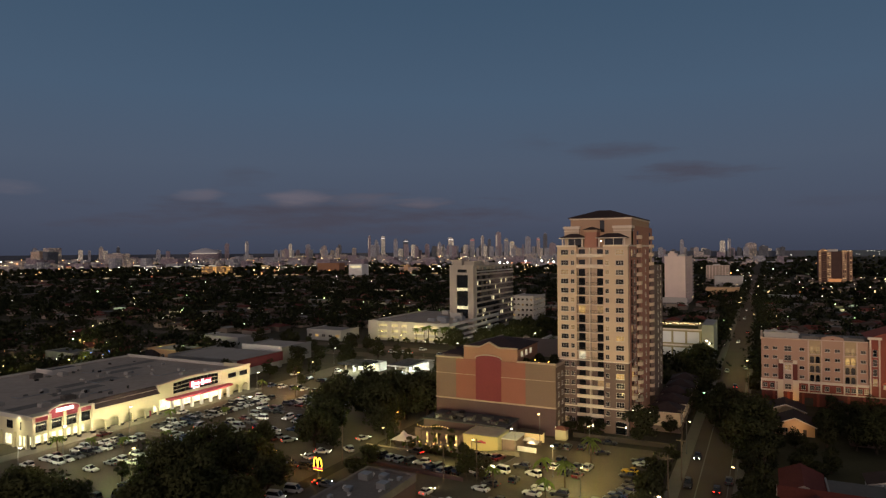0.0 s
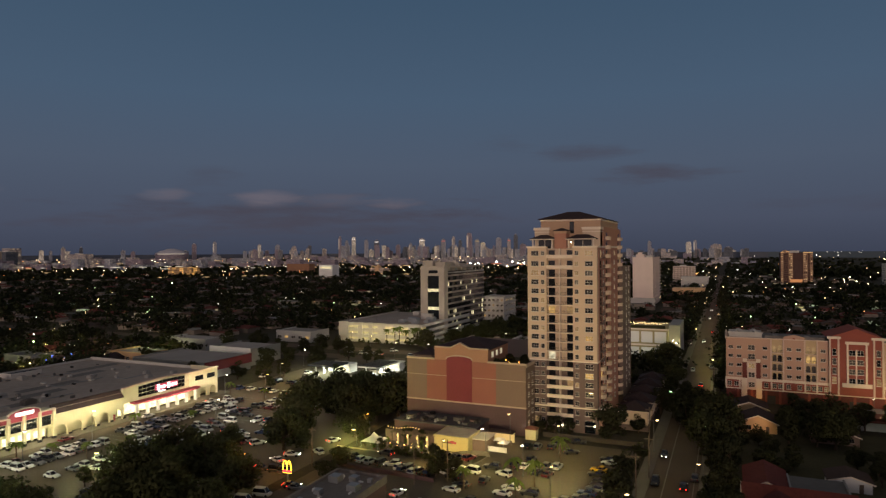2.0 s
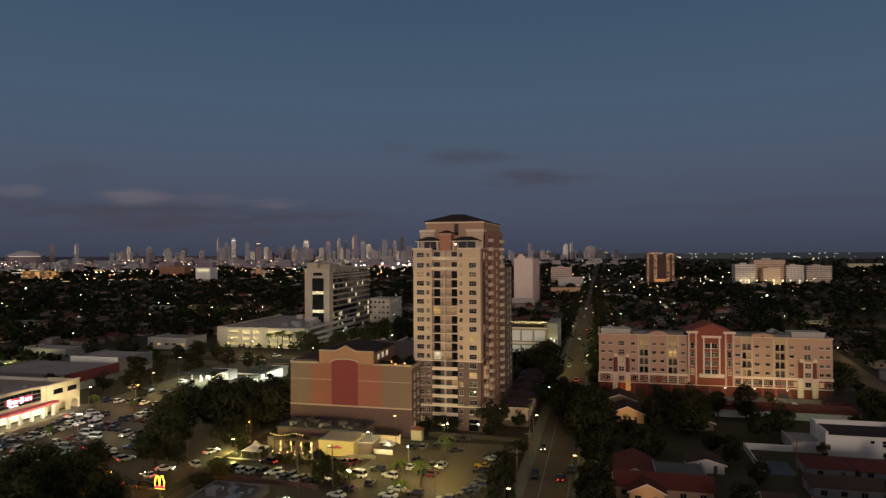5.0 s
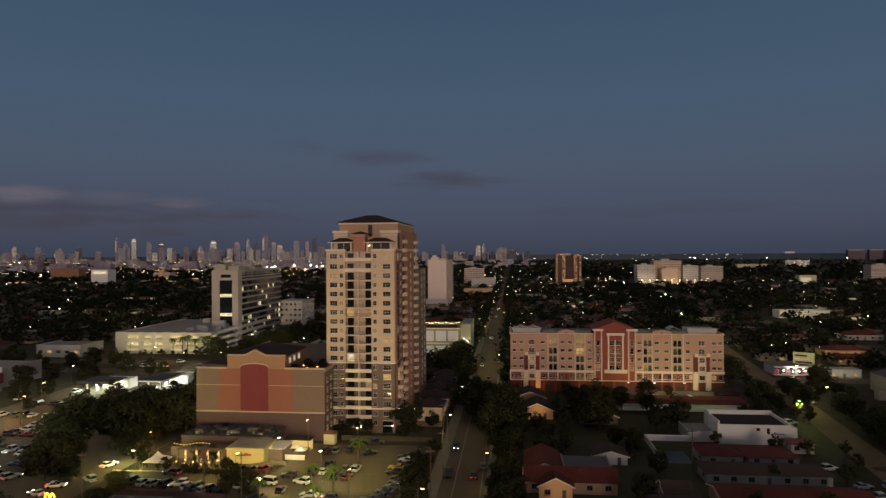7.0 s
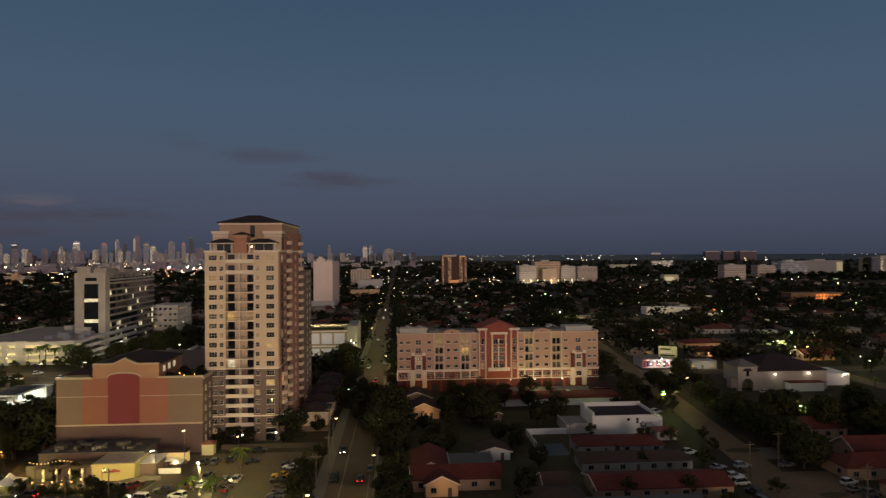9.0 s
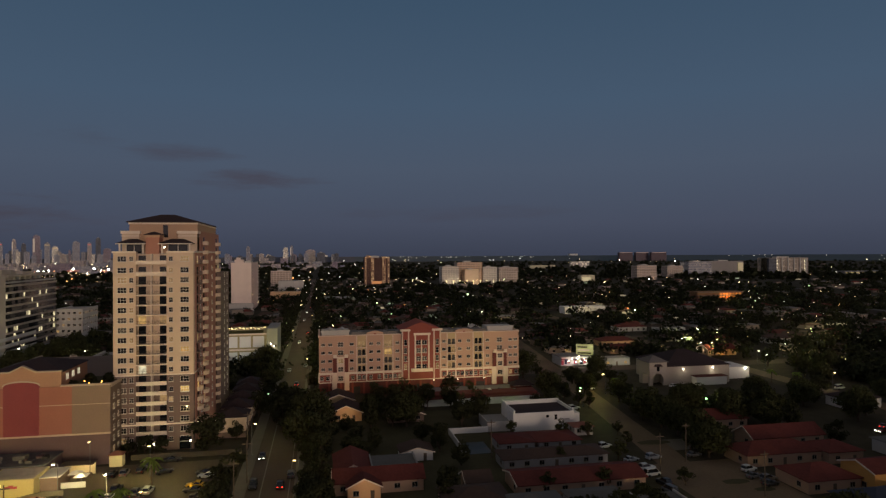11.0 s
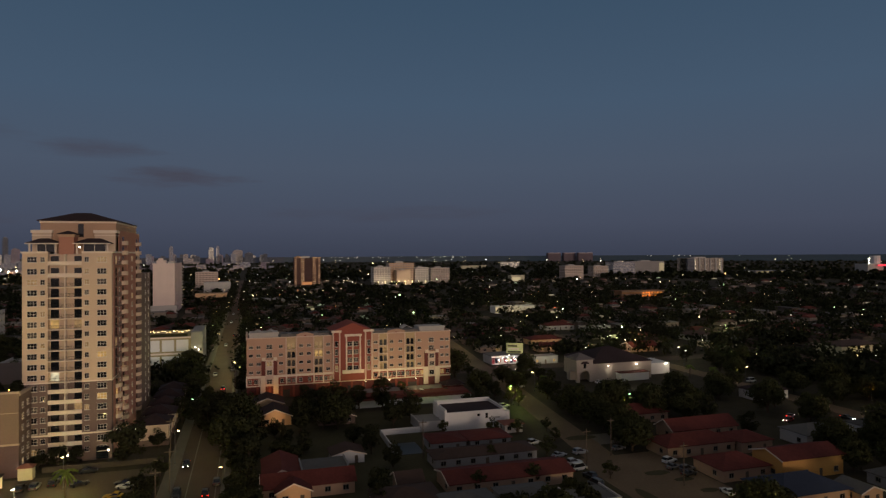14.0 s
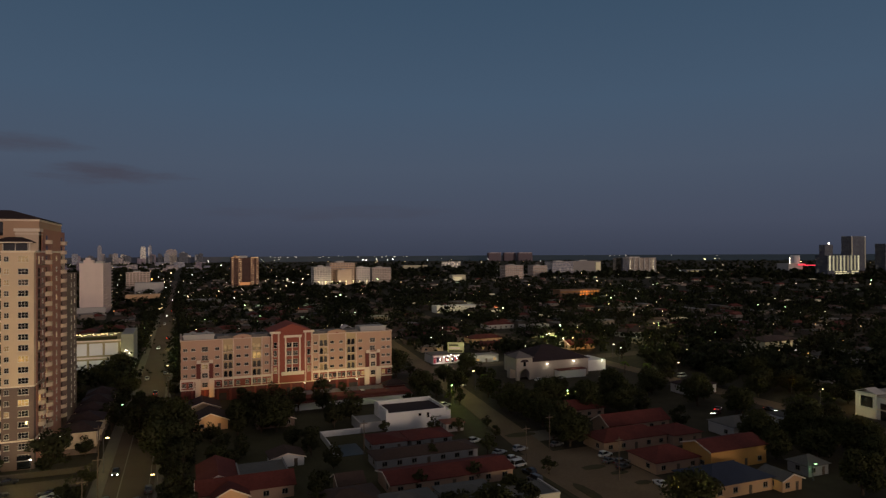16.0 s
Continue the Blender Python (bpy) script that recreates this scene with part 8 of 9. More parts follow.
faint = Geo().box(-1.4, 1.4, -0.6, 0, 0, 1.6).mesh("balcony_lamp", shine("faint_balcony_light", (1.0, 0.84, 0.58), 0.22))
bt = thing("balcony_stack", (1108, 1420, 0), "pale balcony stacks with rows of lamps on an apartment tower", "balconies")
for k in range(6):
    part("fin_wall", Geo().box(2 + 17 * k, 5 + 17 * k, -1.4, 0, 0, 41.5), OFFWHITE, bt)
    for j in range(11):
        if k in (0, 5) or (3 * j + 5 * k) % 4 == 0:
            piece("balcony_lamp", dot if k in (0, 5) and j % 5 else faint, bt, 7.4 + 17 * k if k < 5 else 84, -1.0, 3.5 + 3.4 * j)
fin = far_block("tower", 1322, 1424, 1004, 30, 48, CITY_D, "dark office tower with lit vertical fins", False)
for k in range(9):
    part("light_column", Geo().box(3 + 11.5 * k, 5.4 + 11.5 * k, -3, -1, 14, 47), shine("fin_light", (1.0, 0.92, 0.58), (0.55, 0.3, 0.16, 0.4, 0.3, 0.12, 0.28, 0.2, 0.5)[k]), fin, "lit vertical fin")
for k in range(3):
    for j in range(6):
        if (j * 5 + k * 3) % 7:
            part("lit_window", Geo().box(22 + 13 * j, 31 + 13 * j, -2.5, -1, 1.5 + 4.2 * k, 4 + 4.2 * k), OFFICELIT, fin, "lit window band")
tw = far_block("tower", 1724, 1757, 1318, 18, 76, CITY_D, "dark grey tower with a lamp on top", False)
part("top_lamp", Geo().box(15.3, 17.3, -1, 1, 81, 83).box(16, 16.6, -0.3, 0.3, 76, 81), BULB_W, tw, "bright lamp on the roof")
tw = far_block("tower", 1779, 1841, 1278, 30, 100, CITY_D, "tall dark glass apartment tower", False)
for x in (2, 57):
    part("corner_light", Geo().box(x, x + 1.4, -1, 0, 98, 99.4), SIGNWHITE, tw, "corner lamp")
    part("corner_strip", Geo().box(x, x + 2, -1, 0, 10, 96), shine("pale_corner_strip", (1.0, 0.85, 0.6), 0.10), tw, "faint lit corner")
tw = far_block("tower", 1868, 1902, 1240, 30, 78, CITY_D, "tall grey apartment tower", False)
part("corner_strip", Geo().box(12, 15, -1, 0, 8, 76), shine("amber_corner_strip", (1.0, 0.8, 0.45), 0.35), tw, "lit vertical strip")
gar = far_block("parking_deck", 1290, 1420, 1400, 40, 7, CONC, "long low parking deck with lit storeys", False)
for k in range(9):
    part("lit_bay", Geo().box(4 + 14 * k, 14 + 14 * k, -1, 0, 3.0, 4.6), shine("deck_light", (1.0, 0.78, 0.30), 0.4), gar, "yellow lit bay")
mallb = far_block("mall", 1650, 1708, 1377, 40, 22, OFFWHITE, "pale block with a white drum and red neon strip", False)
part("drum", Geo().tube((45, 15, 22), (45, 15, 45), 13, 13, 12), WHITE, mallb, "white drum tower")
part("roof_lamp", Geo().box(3.8, 6.2, -1, 1.4, 36, 38).box(4.7, 5.3, 0, 0.6, 22, 36), BULB_W, mallb, "bright lamp on a mast")
solid("neon_strip", Geo().box(1680, 1708, 1368, 1370, 16, 20).box(1708, 1768, 1368, 1370, 14.5, 17), SIGNRED, "red neon strip on a low roof", "neon sign")
far_block("school", 222, 262, 565, 14, 6.4, WHITE, "long low white building", False)
mo = far_block("motel", 420, 477, 665, 16, 11.5, paint("brown_motel_wall", (0.24, 0.13, 0.07)), "brown three-storey motel lit orange by sodium lamps", False)
for j in range(3):
    part("walkway", Geo().box(-0.5, 57.5, -1.4, 0, 3.6 * j + 2.9, 3.6 * j + 3.9), TAUPE, mo)
    for k in range(7):
        # Bays glow orange themselves in place of sodium light on the wall.
        part("lit_bay", Geo().box(28 + 4 * k, 30.6 + 4 * k, -0.3, 0, 3.6 * j + 0.4, 3.6 * j + 2.7), shine("sodium_glow_bay", (1.0, 0.36, 0.06), (0.15, 0.35, 0.25)[(j + k) % 3]), mo, "bay panel with an orange glow of its own")
light(455, 661, 6, 2500, SODIUM)
of = far_block("office", 503, 532, 1194, 16, 13, YELLOWWALL, "low cream office lit at its front", False)
# A glowing panel takes the place of light falling on the front.
part("lit_front", Geo().box(2, 20, -0.5, 0, 1, 9), shine("cream_front_glow", (1.0, 0.85, 0.5), 0.35), of, "lit front")
far_block("tower", 1883, 1950, 4690, 30, 52, WHITE, "white tower on the far shore", False)
far_block("school", 769, 868, 2302, 20, 12, YELLOWWALL, "long low yellow building", False)
far_block("office", 973, 1047, 2403, 20, 23, CITY_E, "cream mid-rise with lit rooms", False)
far_block("office", -84, -49, 1158, 26, 28, PALECITY, "plain white mid-rise office block")
far_block("office", -808, -774, 1171, 26, 27, WHITE, "white mid-rise with a lit top floor", False)
solid("lit_storey", Geo().box(-803, -777, 1169, 1171, 19.5, 23.5), OFFICELIT, "row of lit top-floor windows", "window row")
far_block("office", -1064, -994, 1396, 26, 24, paint("brown_brick_far", (0.30, 0.16, 0.10)), "brown brick mid-rise office block", False)
cl = far_block("office", -803, -764, 1381, 26, 15, PALECITY, "small classical peach building with a domed centre")
part("centre_block", Geo().box(14, 25, -2, 12, 0, 19).tube((19.5, 5, 19), (19.5, 5, 23), 5, 2.2, 10), PEACH, cl, "raised centre with a dome")
far_block("office", -1193, -1121, 1120, 26, 21, city_face("orange_lit_facade", (0.4, 0.25, 0.15), (1.0, 0.5, 0.12), 0.1, 0.9, 6, 4), "mid-rise lit orange at its foot", False)
far_block("office", -2335, -2286, 1411, 40, 60, PALECITY, "tall pale block with a lit roof line")
far_block("office", -2360, -2314, 1470, 40, 73, CITY_A, "tall pale apartment block with lit rooms", False)
far_block("office", -2282, -2256, 1420, 40, 60, CITY_D, "dark glass office block")
ml = far_block("mall", -2470, -2150, 1390, 20, 9, CITY_E, "long low lit shopping building", False)
part("sign", Geo().box(160, 182, -1.5, 0, 1, 12), SIGNWHITE, ml, "bright white sign")
for k in range(7):
    part("lit_shop_front", Geo().box(10 + 44 * k, 36 + 44 * k, -1, 0, 0.5, 3.5), shine("mall_glow", (1.0, 0.86, 0.45), 0.5), ml, "lit shop front")
far_block("office", -2720, -2600, 1980, 40, 50, CITY_A, "broad pale slab block with rows of windows")
far_block("office", -2080, -1990, 1750, 40, 30, CITY_C, "low hotel-like block in the distance", False)
far_block("office", 6, 46, 760, 24, 6, CONC, "low pale flat-roofed commercial block", False)
far_block("office", -60, -24, 820, 24, 10, PEACH, "low peach flat-roofed commercial block", False)
far_block("office", -62, -25, 1010, 30, 16, OFFWHITE, "pale mid-rise apartment block", False)


# ---- the skyline ----
def place(az, r):
    return -math.sin(radians(az)) * r, math.cos(radians(az)) * r


sky_rng = random.Random(21)
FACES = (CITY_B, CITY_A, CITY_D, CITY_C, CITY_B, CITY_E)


CROWNS = {"w": shine("white_crown", (1.0, 0.93, 0.9), 0.9), "r": shine("red_crown", (1.0, 0.2, 0.2), 0.45), "a": shine("amber_crown", (1.0, 0.75, 0.4), 0.35)}


def sky_tower(az, wide, z, k, cap=""):
    r = 4500 + 60 * (k % 4)
    x, y = place(az, r)
    w = radians(wide) * r
    B = thing("skyline_tower", (x, y, 0, 0, 0, az), "distant downtown tower with scattered lit rooms", "tower", "towers of the skyline")
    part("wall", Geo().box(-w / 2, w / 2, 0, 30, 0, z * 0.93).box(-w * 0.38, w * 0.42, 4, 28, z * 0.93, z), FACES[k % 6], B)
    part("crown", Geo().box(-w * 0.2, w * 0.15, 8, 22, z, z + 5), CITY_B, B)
    if cap in "wra" and cap:
        part("crown_light", Geo().box(-w * 0.4, w * 0.4, -2, 0, z * 0.93 - 4, z * 0.93), CROWNS[cap], B, "lit crown band")
    if cap == "c":
        part("lit_edge", Geo().box(-w * 0.45, -w * 0.2, -2, 0, z * 0.45, z * 0.9), shine("tower_edge_light", (1.0, 0.86, 0.72), 0.12 if k % 2 else 0.20), B, "lit vertical edge")


for k, row in enumerate(((58.6, .32, 82, ""), (54.2, .3, 88, ""), (53.0, .26, 87, ""), (44.8, .36, 111, ""), (43.2, .30, 122, "c"), (39.6, .28, 105, "c"), (38.1, .4, 101, ""), (36.7, .4, 93, ""), (35.4, .34, 96, ""), (32.8, .26, 158, "c"),
                         (32.2, .3, 130, ""), (31.6, .36, 157, "w"), (30.5, .36, 133, ""))):
    sky_tower(*row[:3], k, row[3])
for k, row in enumerate(((29.6, .45, 133, "w"), (27.7, .4, 101, ""), (26.6, .3, 108, "c"), (25.6, .48, 143, "w"), (23.7, .42, 138, "r"), (22.8, .28, 157, "c"), (22.2, .3, 129, ""), (21.4, .5, 180, "c"), (20.7, .4, 136, "a"), (20.2, .42, 116, "a"),
                         (18.8, .5, 143, ""), (17.9, .3, 138, "r"), (17.3, .36, 169, ""), (16.7, .5, 102, ""), (6.0, .3, 112, ""), (2.9, .4, 106, ""), (2.4, .25, 117, "c"), (0.8, .85, 90, ""), (-0.1, .7, 70, ""))):
    sky_tower(*row[:3], k + 2, row[3])
for k in range(120):
    az = sky_rng.choice((sky_rng.uniform(14, 60), sky_rng.gauss(24, 5), sky_rng.gauss(26, 7), sky_rng.gauss(24, 5), sky_rng.gauss(36, 6), sky_rng.uniform(-2, 14)))
    z = sky_rng.uniform(54, 100 if 15 < az < 33 else 84 if az < 40 else 70) if az > 12 else sky_rng.uniform(48, 64)
    if az < 60:
        w = sky_rng.uniform(11, 36)
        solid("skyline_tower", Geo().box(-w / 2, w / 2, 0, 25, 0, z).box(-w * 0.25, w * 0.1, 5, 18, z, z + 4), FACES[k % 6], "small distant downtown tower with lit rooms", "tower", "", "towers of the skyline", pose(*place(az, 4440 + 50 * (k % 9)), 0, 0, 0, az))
st = thing("stadium", (*place(46.5, 4300), 0, 0, 0, 46.5), "distant stadium with a pale arched roof", "stadium")
PALEROOF = paint("pale_stadium_roof", (0.48, 0.46, 0.52), vary=0.1, coarse=0.01)
part("roof", Geo().loft([[(104 * c * math.cos(i * math.pi / 10), 40 + 60 * c * math.sin(i * math.pi / 10), z) for i in range(20)] for c, z in ((0.94, 46), (0.9, 51), (0.72, 60), (0.5, 68), (0.28, 75), (0.08, 79))]), PALEROOF, st, "pale arched roof")
part("stand", Geo().loft([[(c * 100 * math.cos(i * math.pi / 10), 40 + c * 58 * math.sin(i * math.pi / 10), z) for i in range(20)] for c, z in ((0.9, 0), (0.98, 50))]), CITY_C, st, "dark stand with lit openings")
part("lit_opening", Geo().box(-80, 70, -20, -18, 44, 48), shine("stadium_light", (1.0, 0.9, 0.75), 0.35), st, "lit gap under the roof")
for x0, x1, y in ((2210, 2350, 4200), (2344, 2480, 4200), (2441, 2597, 4150)):
    # The rose haze before these towers is mixed into their wall colour.
    isl = far_block("island_tower", x0 * 0.93, x1 * 0.93 - 30, y, 30, 60, paint("hazy_rose_wall", (0.14, 0.11, 0.125), vary=0.12, coarse=0.01, bump=0), "hazy distant apartment tower across the bay", False)
    part("roof_line", Geo().box(4, (x1 - x0) * 0.93 - 34, -1, 0, 57, 59.5), shine("roof_line_light", (1.0, 0.7, 0.6), 0.12), isl, "faintly lit roof edge")


filled = []

# ---- far town: houses, woods and lamps too many to count ----
arr = np.random.RandomState(5)


def spread(n, r0, r1, a0=-62, a1=64):
    """Places that thin out with distance as they do towards a horizon."""
    r = 1 / arr.uniform(1 / r1, 1 / r0, n)
    a = np.radians(arr.uniform(a0, a1, n))
    return np.stack([-np.sin(a) * r, np.cos(a) * r], 1), r


ZONES = [(-270, -98, 60, 300), (-100, -20, 90, 265), (-19, -4.5, 0, 2500), (-6, 104, 110, 290), (104, 226, 100, 285), (-236, -140, 330, 475), (-60, -18, 330, 385), (-95, -60, 655, 750), (100, 160, 296, 330), (-330, -100, 286, 330),
         (86, 118, 290, 380), (-700, 900, 286, 302), (20, 900, 394, 407), (194, 207, 0, 900), (-900, -60, 310, 326), (-300, -90, 296, 375), (132, 186, 225, 300), (158, 190, 330, 376), (205, 252, 314, 332), (206, 252, 408, 442), (130, 152, 298, 312), (130, 152, 390, 405), (268, 290, 348, 364), (290, 345, 255, 285), (440, 500, 680, 715), (210, 275, 560, 585)]


def free(x, y, pad=0.0):
    return not any(a - pad < x < b + pad and c - pad < y < d + pad for a, b, c, d in ZONES)


taken = []
for y in np.arange(300, 470, 25):
    for x in np.arange(-420, 430, 19.0):
        hx, hy = x + arr.uniform(-2, 2), y + arr.uniform(-3, 3)
        if arr.rand() < 0.68 and free(hx, hy, 9):
            taken.append((hx, hy))
for y in np.arange(110, 300, 25):
    for x in np.concatenate([np.arange(226, 420, 19.0), np.arange(-420, -275, 19.0)]):
        hx, hy = x + arr.uniform(-2, 2), y + arr.uniform(-3, 3)
        if arr.rand() < 0.7 and free(hx, hy, 8):
            taken.append((hx, hy))


def build_house(kind):
    rm, wm = ((TILE_RED, PEACH), (TILE_BROWN, OFFWHITE), (TILE_GREY, WHITE), (FLATROOF, CREAM), (TILE_DARK, TAUPE), (FLATROOF, WHITE), (TILE_BROWN, PEACH))[kind]
    w, d = ((13, 10), (14, 9), (11, 12), (13, 11), (12, 10), (16, 9), (10, 13))[kind]
    Hs = thing("bungalow", (0, 0, 0), "", "house")
    part("wall", Geo().box(-w / 2, w / 2, -d / 2, d / 2, 0, 3.1), wm, Hs)
    if rm is FLATROOF:
        part("roof", Geo().box(-w / 2 - 0.3, w / 2 + 0.3, -d / 2 - 0.3, d / 2 + 0.3, 3.1, 3.45), rm, Hs)
    elif kind % 2:
        part("roof", Geo().gable(-w / 2, w / 2, -d / 2, d / 2, 3.1, 1.9), rm, Hs)
    else:
        part("roof", Geo().hip(-w / 2, w / 2, -d / 2, d / 2, 3.25, 2.0), rm, Hs)
    for x in (-w / 4 - 0.5, w / 4 + 0.5):
        window(Hs, x, -d / 2 - 0.02, 1.5, 1.5, 1.1, 2, LIT if kind == 3 and x > 0 else GLASS)
    return Hs


NAMES = ("bungalow with a red tiled roof", "bungalow with a brown gabled roof", "white bungalow with a grey roof", "flat-roofed cream bungalow with a lit window", "taupe bungalow with a dark roof", "low white flat-roofed bungalow", "peach bungalow with a brown roof")
taken.sort(key=lambda p: p[0] ** 2 + p[1] ** 2)
for x, y in taken[:98]:
    k = int(arr.randint(0, 7))
    stamp(("bung", k), lambda: build_house(k), pose(x, y, 0, 0, 0, (0, 0, 180, 90)[arr.randint(0, 4)]), NAMES[k], "house", "bungalows among the trees")


def joined_houses(n, r0, r1, roof, flat, label, low=2.6, high=3.3, wide=7.5):
    p, r = spread(n, r0, r1)
    ok = np.array([free(a, b, 6) for a, b in p]) & ~((p[:, 0] > 0.16 * r) & (arr.rand(len(r)) < 0.5))
    p, r = p[ok], r[ok]
    m = len(p)
    w, d, h = arr.uniform(4.5, wide, m), arr.uniform(3.8, 6.5, m), arr.uniform(low, high, m)
    rise = np.full(m, 0.35) if flat else arr.uniform(1.3, 2.2, m)
    cx, cy = p[:, 0], p[:, 1]
    rz = np.radians(arr.normal(0, 3, m) + 90 * arr.randint(0, 2, m))
    co, si = np.cos(rz), np.sin(rz)

    def corner(a, b, z):
        return np.stack([cx + a * co - b * si, cy + a * si + b * co, z], 1)

    box = np.stack([corner(sx * w, sy * d, z * h) for z in (0, 1) for sx, sy in ((-1, -1), (1, -1), (1, 1), (-1, 1))], 1)
    base = np.arange(m)[:, None] * 8
    sides = np.concatenate([base + np.array(c) for c in ((0, 1, 5, 4), (1, 2, 6, 5), (2, 3, 7, 6), (3, 0, 4, 7))]).reshape(-1, 4)
    tagged(new("far_houses", fast_mesh("far_houses", box.reshape(-1, 3), sides, FARWALL)), "walls of countless small houses among trees", "houses", "", "stuff")
    ins, rd = (1.0, 1.0) if flat else (0.62, 0.03)
    top = np.stack([corner(sx * (w + 0.6) * (1 if z == 0 else ins), sy * (d + 0.6) * (1 if z == 0 else rd), h - 0.05 + z * rise) for z in (0, 1) for sx, sy in ((-1, -1), (1, -1), (1, 1), (-1, 1))], 1)
    lids = np.concatenate([sides, (base + np.array((4, 5, 6, 7))).reshape(-1, 4), (base + np.array((3, 2, 1, 0))).reshape(-1, 4)])
    tagged(new("far_roofs", fast_mesh("far_roofs", top.reshape(-1, 3), lids, roof)), label, "roofs", "", "stuff")


joined_houses(1250, 400, 3600, FARROOF, False, "brown roofs of countless small houses")
joined_houses(650, 420, 2600, FARROOF_RED, False, "dull red roofs of countless small houses")
joined_houses(900, 420, 3600, FARROOF_PALE, True, "pale flat roofs of countless low houses")
joined_houses(130, 520, 3600, FARROOF_PALE, True, "flat roofs of larger low buildings", 3.5, 6, 13)


# low downtown blocks that stand too thick to tell apart
p, r = spread(480, 2300, 4700, 14, 62)
q, _ = spread(60, 2500, 4700, -3, 14)
p = np.concatenate([p, q])
m = len(p)
w, h = arr.uniform(8, 30, m), arr.uniform(6, 26, m) * arr.choice([0.4, 0.7, 1, 1.4], m)
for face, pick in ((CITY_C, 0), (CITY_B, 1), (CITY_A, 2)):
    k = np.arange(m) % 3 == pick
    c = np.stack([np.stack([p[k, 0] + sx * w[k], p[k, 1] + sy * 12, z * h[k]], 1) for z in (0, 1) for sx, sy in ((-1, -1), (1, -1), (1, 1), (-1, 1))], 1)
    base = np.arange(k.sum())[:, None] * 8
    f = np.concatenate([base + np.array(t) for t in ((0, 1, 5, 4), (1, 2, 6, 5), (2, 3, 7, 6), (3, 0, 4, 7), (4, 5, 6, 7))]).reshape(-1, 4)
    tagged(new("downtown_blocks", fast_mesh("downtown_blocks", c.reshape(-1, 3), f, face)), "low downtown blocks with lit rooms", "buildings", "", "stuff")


def joined_trees(name, n, r0, r1, leaves, size, mat, pad=2.0, a0=-62, a1=64, tall=1.0, at=None):
    if at is None:
        p, r = spread(n, r0, r1, a0, a1)
        p = p[np.array([free(a, b, pad) for a, b in p])]
    else:
        p = at
    m = len(p)
    hgt, rad = arr.uniform(3.8, 8.5, m) * tall, arr.uniform(2.8, 5.5, m)
    t = np.repeat(np.arange(m), leaves)
    k = len(t)
    lump = arr.normal(size=(m, 5, 3))
    lump /= np.linalg.norm(lump, axis=2)[:, :, None]
    d = lump[t, arr.randint(0, 5, k)] * 0.75 + arr.normal(scale=0.42, size=(k, 3))
    c = np.stack([p[t, 0] + d[:, 0] * rad[t], p[t, 1] + d[:, 1] * rad[t], hgt[t] * 0.62 + d[:, 2] * hgt[t] * 0.36], 1)
    c[:, 2] = np.clip(c[:, 2], 0.3, None)
    a = arr.normal(size=(k, 3))
    a /= np.linalg.norm(a, axis=1)[:, None]
    b = np.cross(a, arr.normal(size=(k, 3)))
    b /= np.linalg.norm(b, axis=1)[:, None]
    s = (size * arr.uniform(0.6, 1.4, k))[:, None]
    v = np.stack([c - a * s, c - b * s * 0.7, c + a * s, c + b * s * 0.7], 1).reshape(-1, 3)
    soft = d + [0, 0, 0.3] + 0.3 * a
    soft /= np.linalg.norm(soft, axis=1)[:, None]
    tagged(new(name, fast_mesh(name, v, np.arange(4 * k).reshape(-1, 4), mat, np.repeat(soft, 4, axis=0))), "dark tree crowns covering the suburbs", "woods", "", "stuff")


joined_trees("woods", 3200, 295, 800, 54, 1.0, FARLEAF, 1.0)
joined_trees("woods", 4200, 700, 1700, 34, 1.6, FARLEAF)
joined_trees("woods", 5000, 1500, 4700, 11, 5.2, FARLEAF)
joined_trees("woods", 800, 400, 1300, 60, 1.2, FARLEAF, 1.0, 9, 62, 1.1)
joined_trees("woods", 560, 310, 1000, 70, 1.1, FARLEAF, 1.0, -60, -8, 1.3)
avenue = [(x + arr.uniform(-1.2, 1.2), y + arr.uniform(-3, 3)) for y in np.arange(300, 1150, 9.0) for x in ((-23.5, -1.0) if y < 640 else (-20.5, -3.6)) if not (x < -20 and 338 < y < 392)]
joined_trees("avenue_trees", 0, 0, 0, 110, 0.75, FARLEAF, at=np.array(avenue), tall=1.35)
# Unseen trees behind the viewpoint, added to keep the low glow off houses.
joined_trees("woods", 900, 60, 420, 30, 1.8, FARLEAF, 0.0, 70, 290, 1.5)
near, _ = spread(420, 225, 330)
count = 0
spots = arr.uniform((-4, 104), (228, 284), (900, 2)).tolist()
for x, y in spots:
    open_ground = not any(a - 3.2 < x < b + 3.2 and c - 3.5 < y < d + 2.5 for a, b, c, d in FOOT)
    clear = not any(a - 2 < x < b + 2 for a, b in ((-20, -5), (194, 207))) and abs(x - mid_x(y)) > 8 and not (80 < x < 114 and 114 < y < 160) and all((x - a) ** 2 + (y - b) ** 2 > 30 for a, b in filled)
    if open_ground and clear and count < 85 and not (100 < x < 112 and 138 < y < 156) and not (116 < x < 182 and 216 < y < 252):
        tree(x, y, RNG.choice(("street", "street", "oak", "small")), RNG.uniform(0.65, 1.0), group="trees among the bungalows")
        filled.append((x, y))
        count += 1
count = 0
for x, y in near:
    if free(x, y, 1.0) and count < 50 and all((x - a) ** 2 + (y - b) ** 2 > 64 for a, b in taken):
        tree(x, y, RNG.choice(("oak", "street", "street")), RNG.uniform(0.6, 0.95), group="trees among the bungalows")
        count += 1


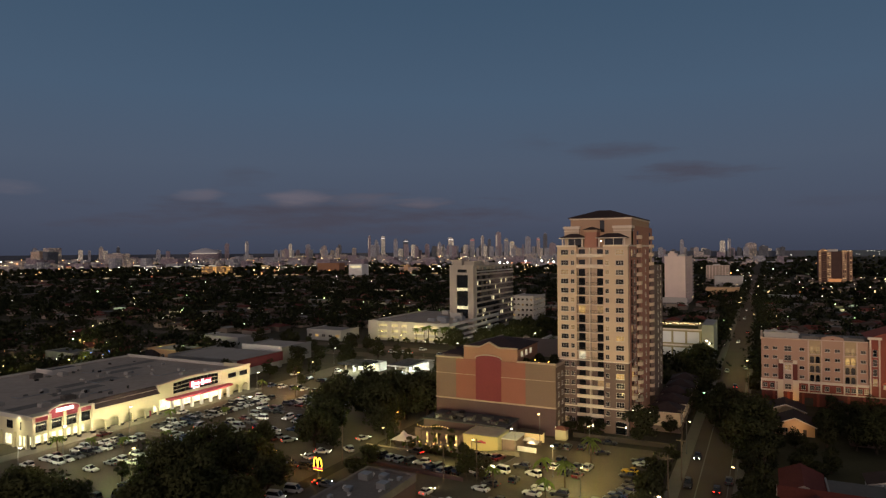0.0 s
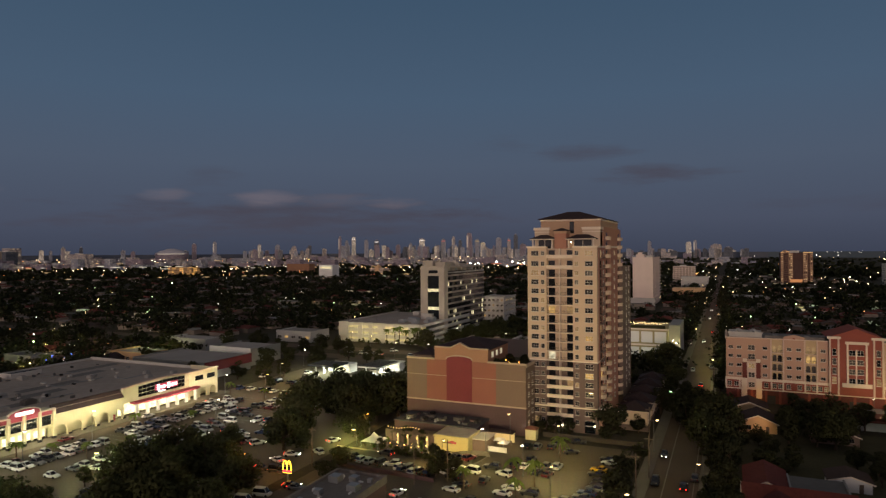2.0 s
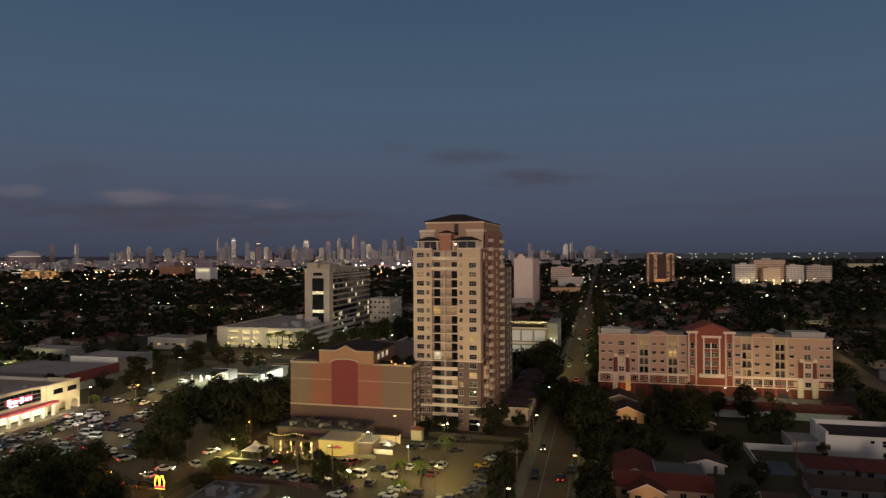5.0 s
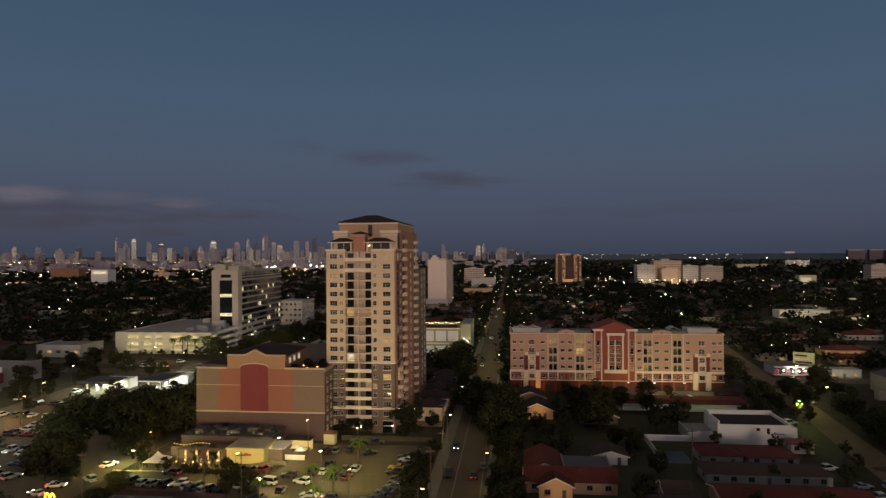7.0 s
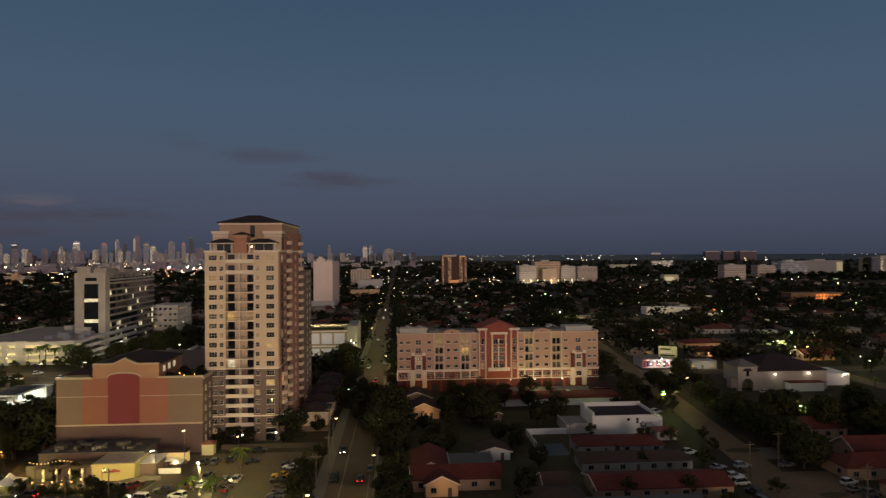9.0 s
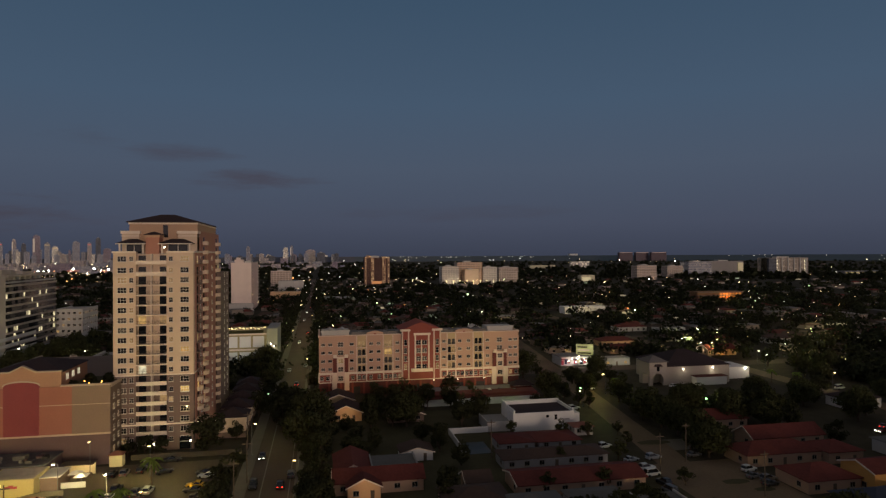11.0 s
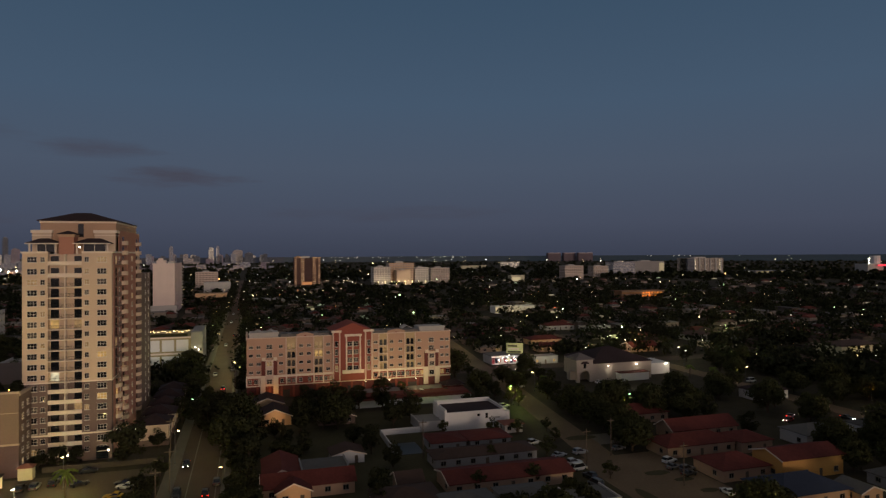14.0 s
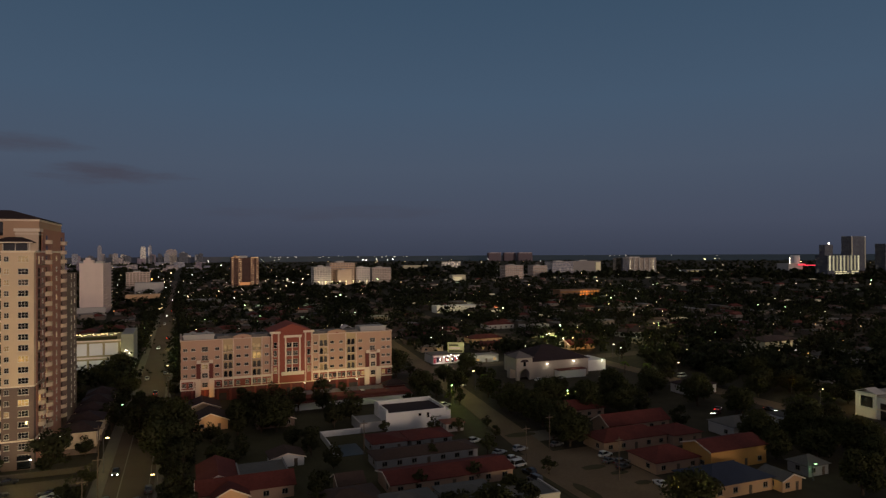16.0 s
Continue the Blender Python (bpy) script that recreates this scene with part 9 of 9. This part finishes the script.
def joined_lamps(name, pts, sizes, mat, label):
    o = np.array([(1, 0, 0), (0, 1, 0), (-1, 0, 0), (0, -1, 0), (0, 0, 1), (0, 0, -1)])
    v = (pts[:, None, :] + o[None] * sizes[:, None, None]).reshape(-1, 3)
    f = [(0, 1, 4), (1, 2, 4), (2, 3, 4), (3, 0, 4), (1, 0, 5), (2, 1, 5), (3, 2, 5), (0, 3, 5)]
    m = bpy.data.meshes.new(name)
    m.from_pydata(v.tolist(), [], [tuple(6 * i + j for j in t) for i in range(len(pts)) for t in f])
    m.materials.append(mat)
    tagged(new(name, m), label, "street lamps", "", "stuff")


glows = 0
for name, n, mat, a0, a1, r0, r1, lab in (("far_lamps", 60, FAR_G, -60, 62, 330, 1400, "greenish lamps among the trees"), ("far_lamps", 230, FAR_A, -60, 62, 330, 4200, "amber lamps scattered over the town"), ("far_lamps", 170, FAR_W, -60, 62, 330, 4200, "white lamps scattered over the town"), ("far_lamps", 80, FAR_O, -60, 62, 330, 4200, "orange sodium lamps scattered over the town"),
                                          ("city_lamps", 500, FAR_A, 10, 62, 1700, 4400, "dense amber lamps before the skyline"), ("city_lamps", 200, FAR_W, 10, 62, 1900, 4400, "dense white lamps before the skyline"),
                                          ("avenue_lamps", 30, FAR_W, -9, 6, 950, 1500, "bright lamps along a far avenue"), ("avenue_lamps", 30, FAR_A, -9, 8, 800, 1400, "amber lamps along a far avenue"), ("shore_lamps", 18, FAR_W, -30, 0, 4100, 4800, "lamps along the far shore"), ("shore_lamps", 24, FAR_A, -50, -2, 3600, 4700, "amber lamps along the far shore"), ("city_lamps", 160, FAR_O, 12, 62, 1500, 4500, "dense orange lamps before the skyline"), ("far_lamps", 120, FAR_A, -58, 14, 700, 3000, "small amber lamps between the trees")):
    p, r = spread(n, r0, r1, a0, a1)
    ok = np.array([free(a, b, -2) for a, b in p])
    p, r = p[ok], r[ok]
    big = np.where(arr.rand(len(r)) < 0.10, 1.7, 1.0) * arr.uniform(0.5, 1.1, len(r)) * np.where(r > 1700, 0.78, 0.9) * (2.0 if mat is FAR_G else 1.0)
    for (a, b), d in list(zip(p, r))[::2]:
        if d < 900 and glows < 76:
            light(a, b, 7.5, 9000 if mat is FAR_G else 4000, {FAR_A: AMBER, FAR_W: PALE, FAR_O: SODIUM, FAR_G: (0.8, 1.0, 0.3)}[mat])
            glows += 1
    joined_lamps(name, np.column_stack([p, arr.uniform(5, 9, len(r)) + (r > 2500) * arr.uniform(0, 14, len(r))]), r * 0.00056 * big, mat, lab)
# Solid boxes that glow, standing for far walls and shop fronts under lamps.
for mat, n, a0, a1, r0, r1 in ((shine("far_warm_front", (1.0, 0.66, 0.30), 0.55), 70, 14, 62, 1500, 4200), (shine("far_white_front", (1.0, 0.92, 0.75), 0.6), 45, 14, 62, 1600, 4200), (shine("far_wall_glow", (1.0, 0.80, 0.50), 0.26), 120, -60, 60, 560, 1900), (shine("far_green_front", (0.85, 1.0, 0.62), 0.24), 36, -60, 60, 560, 1600), (shine("far_red_front", (1.0, 0.25, 0.12), 0.5), 22, 10, 62, 1500, 4200)):
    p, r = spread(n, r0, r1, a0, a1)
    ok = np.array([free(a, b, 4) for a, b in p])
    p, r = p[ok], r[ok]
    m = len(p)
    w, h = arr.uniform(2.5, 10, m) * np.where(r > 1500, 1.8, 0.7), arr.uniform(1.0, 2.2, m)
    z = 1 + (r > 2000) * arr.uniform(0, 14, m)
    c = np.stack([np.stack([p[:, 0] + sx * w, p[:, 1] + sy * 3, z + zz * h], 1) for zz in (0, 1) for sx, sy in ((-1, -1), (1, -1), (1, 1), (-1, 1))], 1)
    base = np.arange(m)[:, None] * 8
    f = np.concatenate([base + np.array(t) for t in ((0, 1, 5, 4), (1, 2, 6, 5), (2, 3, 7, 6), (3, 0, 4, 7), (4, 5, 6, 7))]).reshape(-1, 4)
    tagged(new("lit_fronts", fast_mesh("lit_fronts", c.reshape(-1, 3), f, mat)), "glowing boxes for lit shop fronts and walls scattered over the town", "lit fronts", "", "stuff")
ay = np.cumsum(arr.uniform(30, 150, 8)) + 480
joined_lamps("avenue_lamps", np.column_stack([np.where(arr.rand(len(ay)) < 0.5, -18.5, -5.0), ay, np.full(len(ay), 8.0)]), ay * 0.00065, FAR_A, "amber lamps down the long street")
fl = np.array([(*place(a, 1500), h) for a, h in ((21.3, 27), (20.6, 27), (19.0, 30), (17.6, 30), (16.6, 28), (14.8, 27), (20.9, 26), (17.1, 27))])
joined_lamps("floodlights", fl, np.array([1.8, 2.0, 2.4, 2.2, 2.2, 1.6, 0.9, 1.2]), shine("floodlight", (1.0, 0.97, 0.85), 14), "bright sports floodlights")

shore = np.array([(*place(a, 4780), h) for a, h in ((-34.4, 37), (-34.7, 36.5), (-35.7, 35), (-36.9, 37), (-37.3, 36.5), (-37.8, 37), (-41.5, 36), (-36.5, 34), (-45, 34))] + [(*place(a, 4780), h) for a, h in zip(-4.5 - 15 * arr.rand(34) ** 1.3, arr.uniform(31, 38, 34))])
joined_lamps("shore_lamps", shore, arr.uniform(1.3, 3.0, len(shore)), shine("shore_lamp_glow", (1.0, 0.88, 0.74), 1.6), "row of lamps along the far shore")

# ---- upright glowing sheets for the hazy land and bay at the horizon ----
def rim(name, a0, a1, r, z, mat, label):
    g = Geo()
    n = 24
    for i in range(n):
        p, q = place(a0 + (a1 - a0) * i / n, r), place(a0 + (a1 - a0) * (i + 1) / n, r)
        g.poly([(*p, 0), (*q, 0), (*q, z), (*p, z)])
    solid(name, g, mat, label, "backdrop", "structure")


# Faint emission puts the haze of distance into each sheet.
rim("backdrop", 66, -3, 4840, 40, shine("land_haze_glow", (0.62, 0.66, 0.95), 0.020, body=0.0), "upright glowing sheet for hazy dark land at the horizon")
rim("backdrop", -3, -66, 4845, 40, shine("bay_haze_glow", (0.55, 0.78, 1.0), 0.021, body=0.0), "upright glowing sheet for hazy bay water at the horizon")
